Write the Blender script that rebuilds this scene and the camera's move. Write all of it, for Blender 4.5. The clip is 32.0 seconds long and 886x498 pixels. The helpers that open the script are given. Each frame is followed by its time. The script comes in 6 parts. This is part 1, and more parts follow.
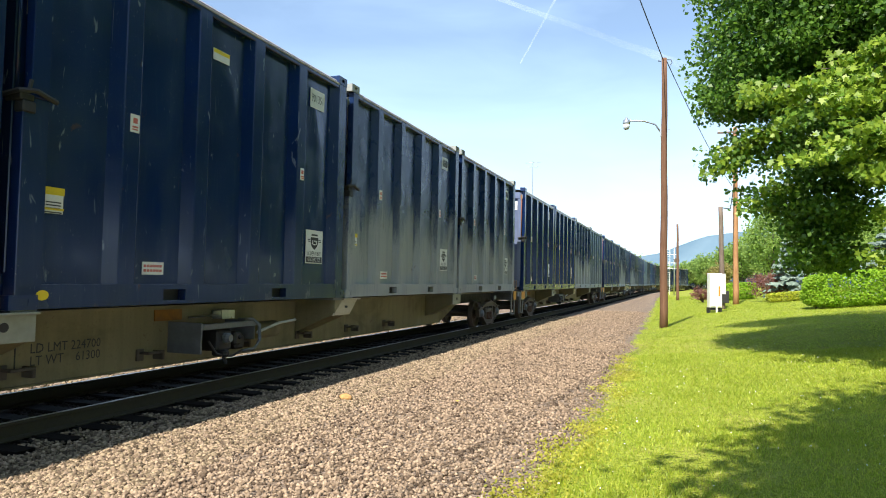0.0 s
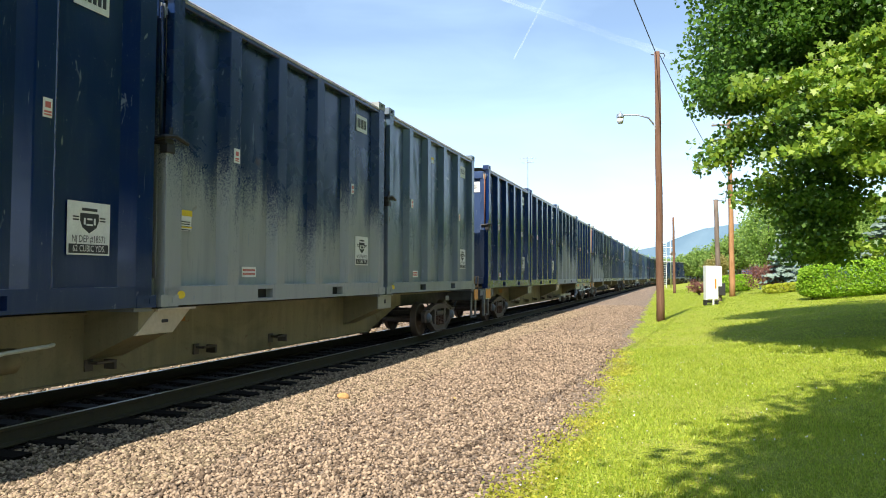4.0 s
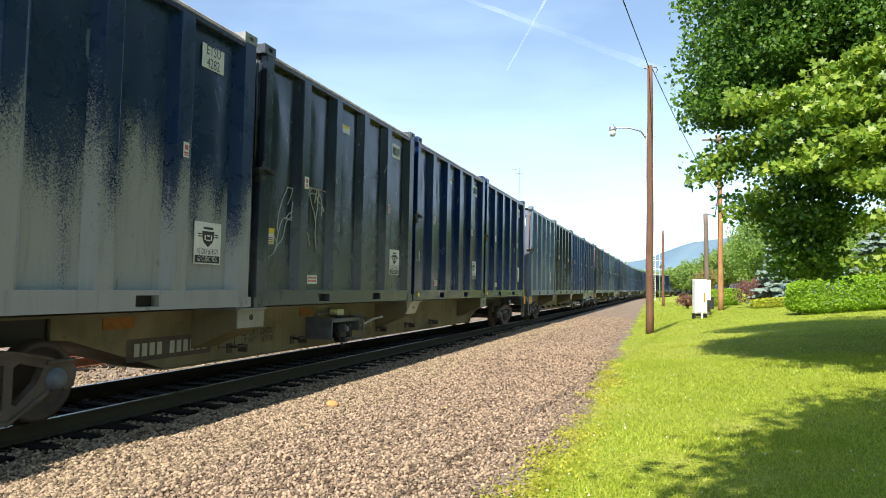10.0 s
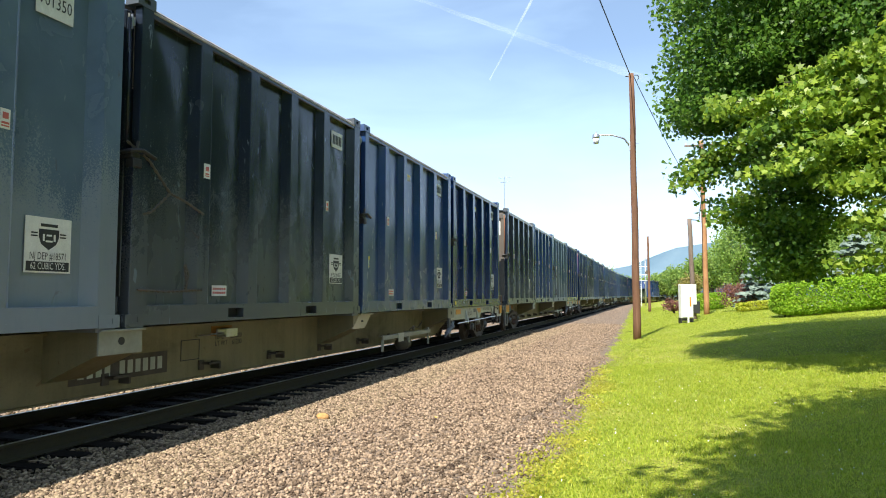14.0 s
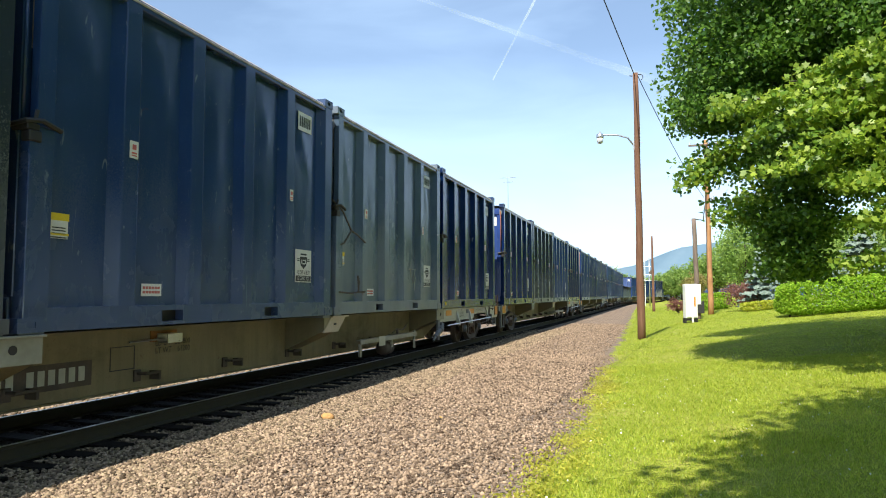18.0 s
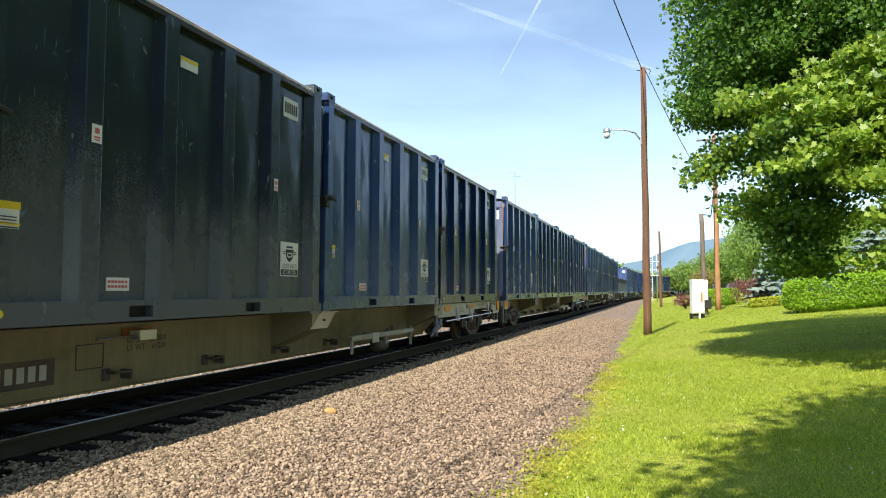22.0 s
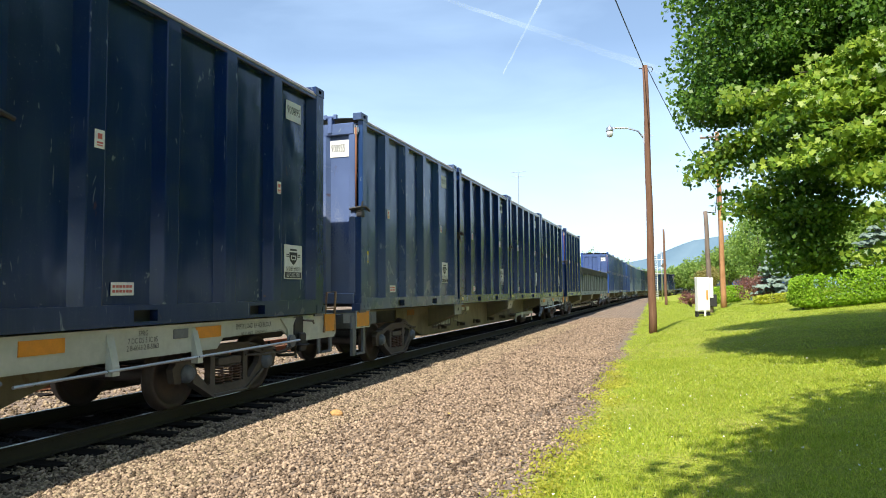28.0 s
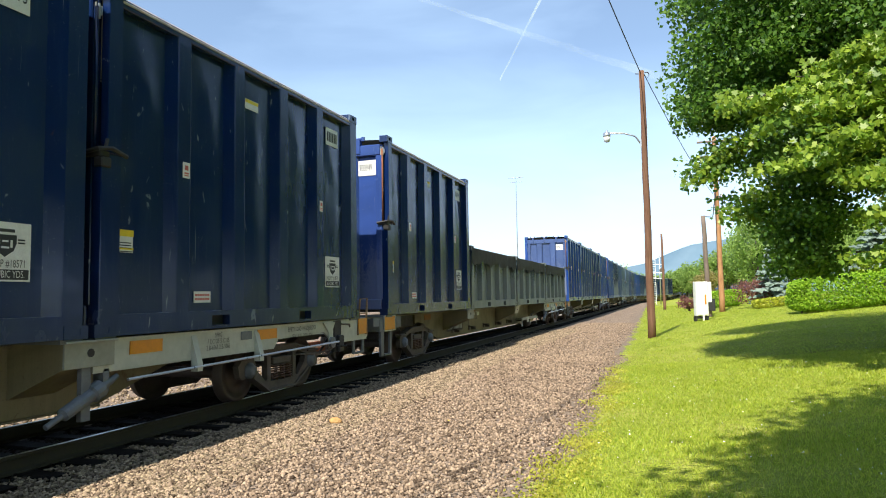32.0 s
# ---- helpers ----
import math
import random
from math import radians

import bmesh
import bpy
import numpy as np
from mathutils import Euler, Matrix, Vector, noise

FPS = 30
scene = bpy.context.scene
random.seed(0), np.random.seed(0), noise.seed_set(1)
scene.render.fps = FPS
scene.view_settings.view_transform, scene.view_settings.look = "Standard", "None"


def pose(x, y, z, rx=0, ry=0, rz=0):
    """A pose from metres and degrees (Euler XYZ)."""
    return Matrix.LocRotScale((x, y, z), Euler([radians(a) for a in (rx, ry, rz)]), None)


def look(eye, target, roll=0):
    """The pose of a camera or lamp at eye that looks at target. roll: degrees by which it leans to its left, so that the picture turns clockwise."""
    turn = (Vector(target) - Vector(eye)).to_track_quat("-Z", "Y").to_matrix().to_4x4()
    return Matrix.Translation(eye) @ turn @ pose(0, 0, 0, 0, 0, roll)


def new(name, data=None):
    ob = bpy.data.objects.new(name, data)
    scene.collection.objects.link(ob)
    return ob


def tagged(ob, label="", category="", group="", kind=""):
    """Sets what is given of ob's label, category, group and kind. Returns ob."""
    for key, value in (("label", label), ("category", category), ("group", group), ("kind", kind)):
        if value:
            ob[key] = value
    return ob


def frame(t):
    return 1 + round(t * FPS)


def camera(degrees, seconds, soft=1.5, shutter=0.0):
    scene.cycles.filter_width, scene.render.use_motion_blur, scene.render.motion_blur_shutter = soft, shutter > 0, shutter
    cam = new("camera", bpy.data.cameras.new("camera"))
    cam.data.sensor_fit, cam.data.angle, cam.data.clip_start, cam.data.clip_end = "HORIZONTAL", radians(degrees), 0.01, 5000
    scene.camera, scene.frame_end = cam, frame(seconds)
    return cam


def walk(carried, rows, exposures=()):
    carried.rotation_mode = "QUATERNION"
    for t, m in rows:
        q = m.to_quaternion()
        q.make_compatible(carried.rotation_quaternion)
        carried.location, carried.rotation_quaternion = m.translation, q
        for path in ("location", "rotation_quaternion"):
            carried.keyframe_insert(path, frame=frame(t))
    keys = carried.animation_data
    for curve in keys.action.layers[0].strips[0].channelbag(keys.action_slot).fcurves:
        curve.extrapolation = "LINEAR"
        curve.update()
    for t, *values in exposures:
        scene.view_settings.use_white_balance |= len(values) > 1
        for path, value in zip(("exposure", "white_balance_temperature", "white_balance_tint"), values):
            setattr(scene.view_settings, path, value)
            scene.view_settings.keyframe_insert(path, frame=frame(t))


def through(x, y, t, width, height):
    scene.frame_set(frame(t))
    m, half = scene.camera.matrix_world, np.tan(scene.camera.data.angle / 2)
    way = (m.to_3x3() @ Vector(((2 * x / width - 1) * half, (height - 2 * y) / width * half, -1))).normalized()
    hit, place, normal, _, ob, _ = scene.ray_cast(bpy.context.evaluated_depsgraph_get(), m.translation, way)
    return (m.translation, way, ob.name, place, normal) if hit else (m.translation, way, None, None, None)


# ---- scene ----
cam = camera(65.9, 32.0, soft=1.0)
# seconds, x, y, z, and the Euler angles of a hand-held stand
WALK = [
    (0, 0.022, -0.005, 1.510, 92.530, -1.134, 19.472),
    (0.5, 0.025, -0.014, 1.511, 92.431, -1.154, 19.482),
    (1, 0.025, -0.004, 1.514, 92.358, -1.397, 19.426),
    (1.5, 0.016, -0.001, 1.512, 92.300, -1.370, 19.417),
    (2, 0.024, -0.005, 1.513, 92.225, -0.843, 19.464),
    (2.5, 0.038, -0.009, 1.515, 92.226, -0.470, 19.359),
    (3, 0.040, 0.001, 1.517, 92.188, -0.252, 19.260),
    (3.5, 0.046, 0.005, 1.515, 92.236, -0.164, 19.263),
    (5.5, 0.033, -0.002, 1.517, 92.364, -0.190, 19.094),
    (6, 0.032, -0.008, 1.514, 92.271, -0.256, 19.004),
    (6.5, 0.026, 0.002, 1.516, 92.193, -0.274, 18.945),
    (7, 0.026, 0.007, 1.515, 92.142, -0.346, 18.999),
    (7.5, 0.032, 0.004, 1.511, 92.152, -0.131, 19.024),
    (8, 0.056, 0.019, 1.517, 92.103, 0.650, 19.046),
    (8.5, 0.086, 0.008, 1.520, 92.114, 0.309, 18.809),
    (9, 0.101, 0.030, 1.519, 92.093, -0.342, 18.178),
    (9.5, 0.059, 0.033, 1.516, 92.207, -0.149, 18.301),
    (10, -0.000, 0.020, 1.509, 93.057, -1.149, 18.350),
    (10.5, -0.021, -0.006, 1.492, 93.170, -1.303, 17.558),
    (11, -0.020, -0.004, 1.492, 93.112, -0.599, 17.872),
    (11.5, -0.019, -0.001, 1.496, 93.200, -0.119, 17.958),
    (12, -0.013, -0.004, 1.503, 93.453, -0.030, 17.996),
    (12.5, -0.015, -0.009, 1.494, 93.645, -0.299, 18.056),
    (13, -0.008, -0.015, 1.495, 93.679, -0.173, 17.982),
    (13.5, -0.014, -0.005, 1.495, 93.766, 0.436, 17.422),
    (14, -0.012, -0.008, 1.500, 93.900, 0.025, 17.278),
    (14.5, -0.025, -0.021, 1.499, 93.771, -0.192, 16.836),
    (16.5, -0.012, -0.009, 1.494, 93.778, 0.685, 17.013),
    (17, -0.019, 0.001, 1.498, 93.863, 0.800, 16.993),
    (17.5, -0.022, -0.003, 1.496, 93.898, 0.688, 17.052),
    (18, -0.031, -0.001, 1.496, 93.913, 0.073, 17.575),
    (18.5, -0.014, 0.013, 1.509, 93.307, 0.235, 17.923),
    (19, 0.023, 0.013, 1.517, 93.281, -0.067, 17.917),
    (19.5, 0.024, 0.020, 1.515, 93.298, 0.050, 17.674),
    (20, 0.022, 0.033, 1.516, 93.346, 0.037, 17.785),
    (20.5, 0.020, 0.034, 1.509, 93.399, -0.096, 17.944),
    (21, 0.018, 0.023, 1.515, 93.422, -0.239, 18.096),
    (21.5, 0.020, 0.022, 1.518, 93.413, -0.074, 18.143),
    (22, 0.022, 0.023, 1.514, 93.432, -0.156, 18.173),
    (22.5, 0.024, 0.013, 1.510, 93.400, -0.122, 18.215),
    (23, 0.017, 0.013, 1.515, 93.354, -0.066, 18.166),
    (23.5, 0.020, 0.015, 1.514, 93.359, -0.049, 18.113),
    (24, 0.014, 0.014, 1.515, 93.363, -0.006, 18.069),
    (24.5, 0.019, 0.026, 1.515, 93.308, -0.172, 18.096),
    (25, 0.019, 0.022, 1.515, 93.327, -0.029, 18.204),
    (25.5, 0.017, 0.022, 1.514, 93.311, 0.008, 18.250),
    (27.5, 0.029, 0.022, 1.515, 93.437, 0.357, 18.548),
    (28, 0.024, 0.020, 1.516, 93.496, 0.520, 18.558),
    (28.5, 0.022, 0.025, 1.520, 93.589, 0.577, 18.560),
    (29, 0.026, 0.018, 1.521, 93.690, 0.857, 18.571),
    (29.5, 0.031, 0.020, 1.518, 93.768, 0.795, 18.549),
    (30, 0.026, 0.024, 1.519, 93.818, 0.763, 18.505),
    (30.5, 0.023, 0.022, 1.514, 93.912, 0.869, 18.468),
    (31, 0.025, 0.022, 1.523, 93.922, 0.915, 18.428),
    (31.5, 0.022, 0.018, 1.518, 94.013, 0.969, 18.388),
    (32, 0.022, 0.027, 1.521, 94.004, 0.916, 18.434),
]
# the camera meters a little darker once it tilts up after fifteen seconds
walk(cam, [(r[0], pose(r[1], r[2], r[3], r[4], r[5], r[6])) for r in WALK], exposures=[(0, 0.86), (14.0, 0.86), (17.0, 0.76), (32.0, 0.76)])

# ---- world, sun, exposure ----
SUN_EL = radians(51.0)
SUN_TO = Vector((-0.14, -1.0, 0)).normalized() * math.cos(SUN_EL) + Vector((0, 0, math.sin(SUN_EL)))
world = bpy.data.worlds.new("sky")
scene.world = world
world.use_nodes = True
wn, wl = world.node_tree.nodes, world.node_tree.links
sky = wn.new("ShaderNodeTexSky")
sky.sky_type, sky.sun_disc = "NISHITA", False
sky.sun_elevation, sky.sun_rotation = SUN_EL, math.atan2(SUN_TO.x, SUN_TO.y)
sky.air_density, sky.dust_density, sky.ozone_density = 1.0, 0.5, 2.2
bg = wn["Background"]
bg.inputs["Strength"].default_value = 0.105
# thin high cloud, denser towards the horizon
geo = wn.new("ShaderNodeTexCoord")
sep = wn.new("ShaderNodeSeparateXYZ")
wl.new(geo.outputs["Generated"], sep.inputs[0])
mapn = wn.new("ShaderNodeMapping")
mapn.inputs["Scale"].default_value = (2.2, 1.6, 9.0)
mapn.inputs["Rotation"].default_value = (0.0, 0.12, 0.3)
wl.new(geo.outputs["Generated"], mapn.inputs[0])
wno = wn.new("ShaderNodeTexNoise")
wno.inputs["Scale"].default_value, wno.inputs["Detail"].default_value, wno.inputs["Distortion"].default_value = 1.3, 5.0, 0.5
wl.new(mapn.outputs[0], wno.inputs["Vector"])
wr = wn.new("ShaderNodeMapRange")
wr.inputs["From Min"].default_value, wr.inputs["From Max"].default_value = 0.42, 0.74
wr.inputs["To Max"].default_value = 0.17
wl.new(wno.outputs["Fac"], wr.inputs["Value"])
hz = wn.new("ShaderNodeMapRange")
hz.inputs["From Min"].default_value, hz.inputs["From Max"].default_value = 0.04, 0.34
hz.inputs["To Min"].default_value, hz.inputs["To Max"].default_value = 0.75, 0.14
wl.new(sep.outputs["Z"], hz.inputs["Value"])
mx = wn.new("ShaderNodeMath")
mx.operation, mx.use_clamp = "ADD", True
wl.new(wr.outputs[0], mx.inputs[0])
wl.new(hz.outputs[0], mx.inputs[1])
wm = wn.new("ShaderNodeMix")
wm.data_type = "RGBA"
wl.new(mx.outputs[0], wm.inputs["Factor"])
wl.new(sky.outputs[0], wm.inputs["A"])
wm.inputs["B"].default_value = (5.9, 8.0, 10.6, 1)
wl.new(wm.outputs["Result"], bg.inputs["Color"])

sun = new("sun", bpy.data.lights.new("sun", "SUN"))
sun.data.energy, sun.data.angle, sun.data.color = 5.0, radians(0.55), (1.0, 0.93, 0.80)
sun.matrix_world = look(SUN_TO * 100, (0, 0, 0))

# ---- materials ----


class Mat:
    """A small builder of node materials."""

    def __init__(self, name, rough=0.6, metal=0.0, spec=0.5):
        self.m = bpy.data.materials.new(name)
        self.m.use_nodes = True
        self.n, self.l = self.m.node_tree.nodes, self.m.node_tree.links
        self.b = self.n["Principled BSDF"]
        self.b.inputs["Roughness"].default_value = rough
        self.b.inputs["Metallic"].default_value = metal
        self.b.inputs["Specular IOR Level"].default_value = spec
        self.co = self.n.new("ShaderNodeTexCoord").outputs["Object"]

    def set(self, node, key, v):
        if hasattr(v, "is_output"):
            self.l.new(v, node.inputs[key])
        else:
            node.inputs[key].default_value = v

    def scaled(self, vec, s=(1, 1, 1)):
        m = self.n.new("ShaderNodeMapping")
        self.l.new(vec, m.inputs["Vector"])
        m.inputs["Scale"].default_value = s
        return m.outputs[0]

    def noise(self, scale, detail=4, vec=None, dist=0.0, rough=0.55):
        t = self.n.new("ShaderNodeTexNoise")
        self.l.new(vec or self.co, t.inputs["Vector"])
        t.inputs["Scale"].default_value, t.inputs["Detail"].default_value = scale, detail
        t.inputs["Distortion"].default_value, t.inputs["Roughness"].default_value = dist, rough
        return t.outputs["Fac"]

    def voro(self, scale, out="Distance", feature="F1", vec=None):
        t = self.n.new("ShaderNodeTexVoronoi")
        t.feature = feature
        self.l.new(vec or self.co, t.inputs["Vector"])
        t.inputs["Scale"].default_value = scale
        return t.outputs[out]

    def ramp(self, v, a, b, lo=0.0, hi=1.0):
        t = self.n.new("ShaderNodeMapRange")
        self.set(t, "Value", v)
        for k, x in (("From Min", a), ("From Max", b), ("To Min", lo), ("To Max", hi)):
            t.inputs[k].default_value = x
        return t.outputs[0]

    def mix(self, f, a, b, mode="MIX"):
        t = self.n.new("ShaderNodeMix")
        t.data_type, t.blend_type, t.clamp_factor = "RGBA", mode, True
        self.set(t, "Factor", f)
        for k, v in (("A", a), ("B", b)):
            self.set(t, k, v if hasattr(v, "is_output") else (*v[:3], 1))
        return t.outputs["Result"]

    def math(self, op, a, b=0.0):
        t = self.n.new("ShaderNodeMath")
        t.operation = op
        self.set(t, 0, a)
        self.set(t, 1, b)
        return t.outputs[0]

    def color(self, v):
        self.set(self.b, "Base Color", v if hasattr(v, "is_output") else (*v[:3], 1))
        return self

    def rough(self, v):
        self.set(self.b, "Roughness", v)
        return self

    def bump(self, h, strength=0.3, dist=0.01):
        t = self.n.new("ShaderNodeBump")
        t.inputs["Strength"].default_value, t.inputs["Distance"].default_value = strength, dist
        self.l.new(h, t.inputs["Height"])
        self.l.new(t.outputs[0], self.b.inputs["Normal"])
        return self

    def xyz(self, vec=None):
        t = self.n.new("ShaderNodeSeparateXYZ")
        self.l.new(vec or self.co, t.inputs[0])
        return t.outputs

    def info(self, key):
        return self.n.new("ShaderNodeObjectInfo").outputs[key]

    def island(self):
        return self.n.new("ShaderNodeNewGeometry").outputs["Random Per Island"]

    def thin(self, col, amount):
        """Light that comes through a leaf."""
        tr, ms = self.n.new("ShaderNodeBsdfTranslucent"), self.n.new("ShaderNodeMixShader")
        self.set(tr, "Color", col)
        ms.inputs[0].default_value = amount
        self.l.new(self.b.outputs[0], ms.inputs[1])
        self.l.new(tr.outputs[0], ms.inputs[2])
        self.l.new(ms.outputs[0], self.n["Material Output"].inputs["Surface"])
        return self


def plain(name, col, rough=0.6, metal=0.0, var=0.25, scale=6.0, bump=0.15):
    m = Mat(name, rough, metal)
    f = m.noise(scale, 5)
    g = m.noise(scale * 9, 4)
    c = m.mix(m.ramp(f, 0.3, 0.7), [x * (1 - var) for x in col], [min(1, x * (1 + var)) for x in col])
    c = m.mix(m.ramp(g, 0.35, 0.75, 0, 0.35), c, [x * 0.6 for x in col])
    m.color(c).bump(g, bump, 0.004)
    m.rough(m.ramp(f, 0.3, 0.7, max(0.02, rough - 0.1), min(1, rough + 0.12)))
    return m.m


def container_paint():
    """Enamel of the waste containers: the colour and the bleaching come from the object's own colour."""
    m = Mat("container_enamel", 0.3, spec=0.5)
    # bluish sheen added for the sky's reflection on sides seen at a slant
    m.set(m.b, "Sheen Weight", 0.30)
    m.set(m.b, "Sheen Roughness", 0.24)
    m.set(m.b, "Sheen Tint", (0.60, 0.76, 1.0, 1))
    col, fade = m.info("Color"), m.info("Alpha")
    p = m.xyz()
    # every sheet has its own wear
    sh = m.n.new("ShaderNodeVectorMath")
    sh.operation = "ADD"
    m.l.new(m.co, sh.inputs[0])
    m.l.new(m.math("MULTIPLY", m.info("Random"), 61.0), sh.inputs[1])
    own = sh.outputs[0]
    big = m.noise(0.7, 3, own)
    blotch = m.noise(2.2, 6, own, 0.6)
    streak = m.noise(1.0, 6, m.scaled(own, (3.6, 3.6, 0.30)), 0.5)
    fine = m.noise(1.0, 7, m.scaled(own, (15, 15, 1.6)), 0.4)
    speck = m.noise(48, 3, own, rough=0.85)
    c = m.mix(m.ramp(big, 0.35, 0.7, 0.0, 0.55), col, m.mix(0.6, col, (0.006, 0.012, 0.022)))
    c = m.mix(m.ramp(blotch, 0.52, 0.72, 0.0, 0.45), c, m.mix(0.5, col, (0.012, 0.030, 0.062)))
    # dust thrown up from the track: thick at the foot, thinning upwards, washed into streaks
    dust = m.math("ADD", m.math("SUBTRACT", 1.25, p["Z"]), m.math("MULTIPLY", m.math("SUBTRACT", streak, 0.5), 3.2))
    dust = m.math("ADD", dust, m.math("MULTIPLY", m.math("SUBTRACT", fine, 0.5), 1.6))
    dust = m.math("MULTIPLY", m.ramp(dust, 0.0, 1.9), m.ramp(fade, 0.0, 0.6, 0.30, 0.55))
    c = m.mix(dust, c, m.mix(0.3, col, (0.092, 0.120, 0.158)))
    # chalky bleaching that rises, stippled, from the foot and runs higher in places
    low = m.noise(1.0, 4, m.scaled(own, (1.1, 1.1, 0.25)), 0.4)
    lim = m.math("SUBTRACT", m.math("ADD", -0.05, m.math("MULTIPLY", low, 3.7)), p["Z"])
    lim = m.math("ADD", lim, m.math("MULTIPLY", m.math("SUBTRACT", speck, 0.5), 3.4))
    lim = m.math("ADD", lim, m.math("MULTIPLY", m.math("SUBTRACT", streak, 0.5), 1.4))
    chalk = m.math("MULTIPLY", m.ramp(lim, 0.0, 0.6), m.ramp(fade, 0.15, 1.0, 0.0, 0.9))
    c = m.mix(chalk, c, (0.34, 0.36, 0.34))
    film = m.math("MULTIPLY", m.ramp(streak, 0.5, 0.8, 0.0, 0.5), m.ramp(fade, 0.0, 1.0, 0.14, 0.45))
    c = m.mix(film, c, m.mix(0.25, col, (0.085, 0.125, 0.190)))
    c = m.mix(m.ramp(fine, 0.56, 0.78, 0.0, 0.30), c, m.mix(0.4, col, (0.07, 0.10, 0.15)))
    # pale scuffs, scratches and flaked spots
    flake = m.ramp(m.noise(7, 9, m.scaled(own, (1, 1, 0.35)), 1.0), 0.665, 0.70, 0, 0.6)
    c = m.mix(flake, c, (0.20, 0.25, 0.31))
    scratch = m.ramp(m.noise(1.0, 8, m.scaled(own, (26, 26, 1.3)), 0.6), 0.69, 0.73, 0, 0.5)
    c = m.mix(scratch, c, (0.24, 0.29, 0.34))
    dots = m.math("MULTIPLY", m.ramp(m.noise(38, 3, own, rough=0.8), 0.655, 0.72, 0, 0.6), m.ramp(blotch, 0.42, 0.58))
    c = m.mix(dots, c, (0.26, 0.32, 0.38))
    rust = m.ramp(m.noise(3.1, 9, m.scaled(own, (1, 1, 0.6)), 1.0), 0.69, 0.75, 0, 0.6)
    c = m.mix(rust, c, (0.10, 0.045, 0.022))
    m.color(c)
    r = m.math("ADD", m.ramp(blotch, 0.35, 0.75, 0.11, 0.26), m.math("MULTIPLY", chalk, 0.45))
    r = m.math("ADD", r, m.math("MULTIPLY", dust, 0.18))
    m.rough(m.math("ADD", r, m.math("MULTIPLY", fade, 0.12)))
    m.bump(m.noise(2.3, 3, own), 0.08, 0.05)
    return m.m


def ground_material():
    m = Mat("ground_cover", 0.95, spec=0.2)
    p = m.xyz()
    # gravel
    cell = m.voro(24, "Color")
    dist = m.voro(24, "Distance")
    cell2 = m.voro(55, "Color")
    sx = m.n.new("ShaderNodeSeparateColor")
    m.l.new(cell, sx.inputs[0])
    sy = m.n.new("ShaderNodeSeparateColor")
    m.l.new(cell2, sy.inputs[0])
    g = m.mix(sx.outputs[0], (0.088, 0.062, 0.044), (0.43, 0.325, 0.24))
    g = m.mix(m.ramp(sy.outputs[0], 0.5, 1.0, 0, 0.5), g, (0.15, 0.12, 0.105))
    g = m.mix(m.ramp(m.noise(0.55, 5), 0.4, 0.65, 0, 0.45), g, (0.24, 0.19, 0.155))
    # dirt strip at the foot of the lawn
    n1 = m.noise(0.5, 4)
    n2 = m.noise(3.2, 5)
    n3 = m.noise(16, 4)
    # edge of the lawn: drifts towards the track with distance
    e = m.math("ADD", -0.98, m.math("MULTIPLY", p["Y"], -0.0245))
    e = m.math("MAXIMUM", e, -4.2)
    e = m.math("SUBTRACT", e, m.math("MULTIPLY", 0.085, m.math("MAXIMUM", m.math("SUBTRACT", 8.5, p["Y"]), 0.0)))
    e = m.math("ADD", e, m.math("MULTIPLY", m.math("SUBTRACT", n1, 0.5), 0.9))
    e = m.math("ADD", e, m.math("MULTIPLY", m.math("SUBTRACT", n2, 0.5), 0.55))
    e = m.math("ADD", e, m.math("MULTIPLY", m.math("SUBTRACT", n3, 0.5), 0.25))
    d = m.math("SUBTRACT", p["X"], e)
    dirt = m.ramp(d, -0.55, 0.0, 0, 0.7)
    g = m.mix(dirt, g, m.mix(n3, (0.16, 0.125, 0.095), (0.27, 0.22, 0.18)))
    # bed between the rails: oil and the train's shade, both put into the colour
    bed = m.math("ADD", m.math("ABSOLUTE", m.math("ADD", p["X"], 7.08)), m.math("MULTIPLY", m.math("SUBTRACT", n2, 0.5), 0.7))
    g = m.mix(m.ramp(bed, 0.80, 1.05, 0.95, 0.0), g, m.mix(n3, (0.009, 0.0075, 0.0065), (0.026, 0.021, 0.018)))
    # lawn
    big = m.noise(0.35, 4)
    fine = m.noise(60, 3)
    blade = m.noise(1.0, 4, m.scaled(m.co, (34, 12, 1)))
    l = m.mix(m.ramp(big, 0.3, 0.7), (0.265, 0.33, 0.034), (0.41, 0.42, 0.068))
    l = m.mix(m.ramp(fine, 0.4, 0.65, 0, 0.75), l, (0.12, 0.185, 0.016))
    l = m.mix(m.ramp(blade, 0.5, 0.8, 0, 0.5), l, (0.38, 0.42, 0.07))
    l = m.mix(m.ramp(m.noise(1.3, 6, dist=0.5), 0.52, 0.72, 0, 0.6), l, (0.40, 0.38, 0.10))
    left = m.ramp(p["X"], -240.0, -300.0)
    right = m.ramp(d, 0.14, 0.26)
    m.color(m.mix(m.math("MAXIMUM", left, right), g, l))
    h = m.math("ADD", m.math("MULTIPLY", m.ramp(dist, 0.0, 0.6, 1, 0), 1.0), m.math("MULTIPLY", n3, 0.5))
    m.bump(h, 0.9, 0.04)
    return m.m


def leaf_material(name, a, b, through, sheen=0.45):
    m = Mat(name, sheen, spec=0.4)
    r = m.island()
    c = m.mix(r, a, b)
    c = m.mix(m.ramp(m.noise(0.7, 3), 0.35, 0.7, 0, 0.5), c, [x * 0.6 for x in a])
    m.color(c)
    m.thin(m.mix(r, [min(1, x * 2.2) for x in a], [min(1, x * 2.4) for x in b]), through)
    return m.m


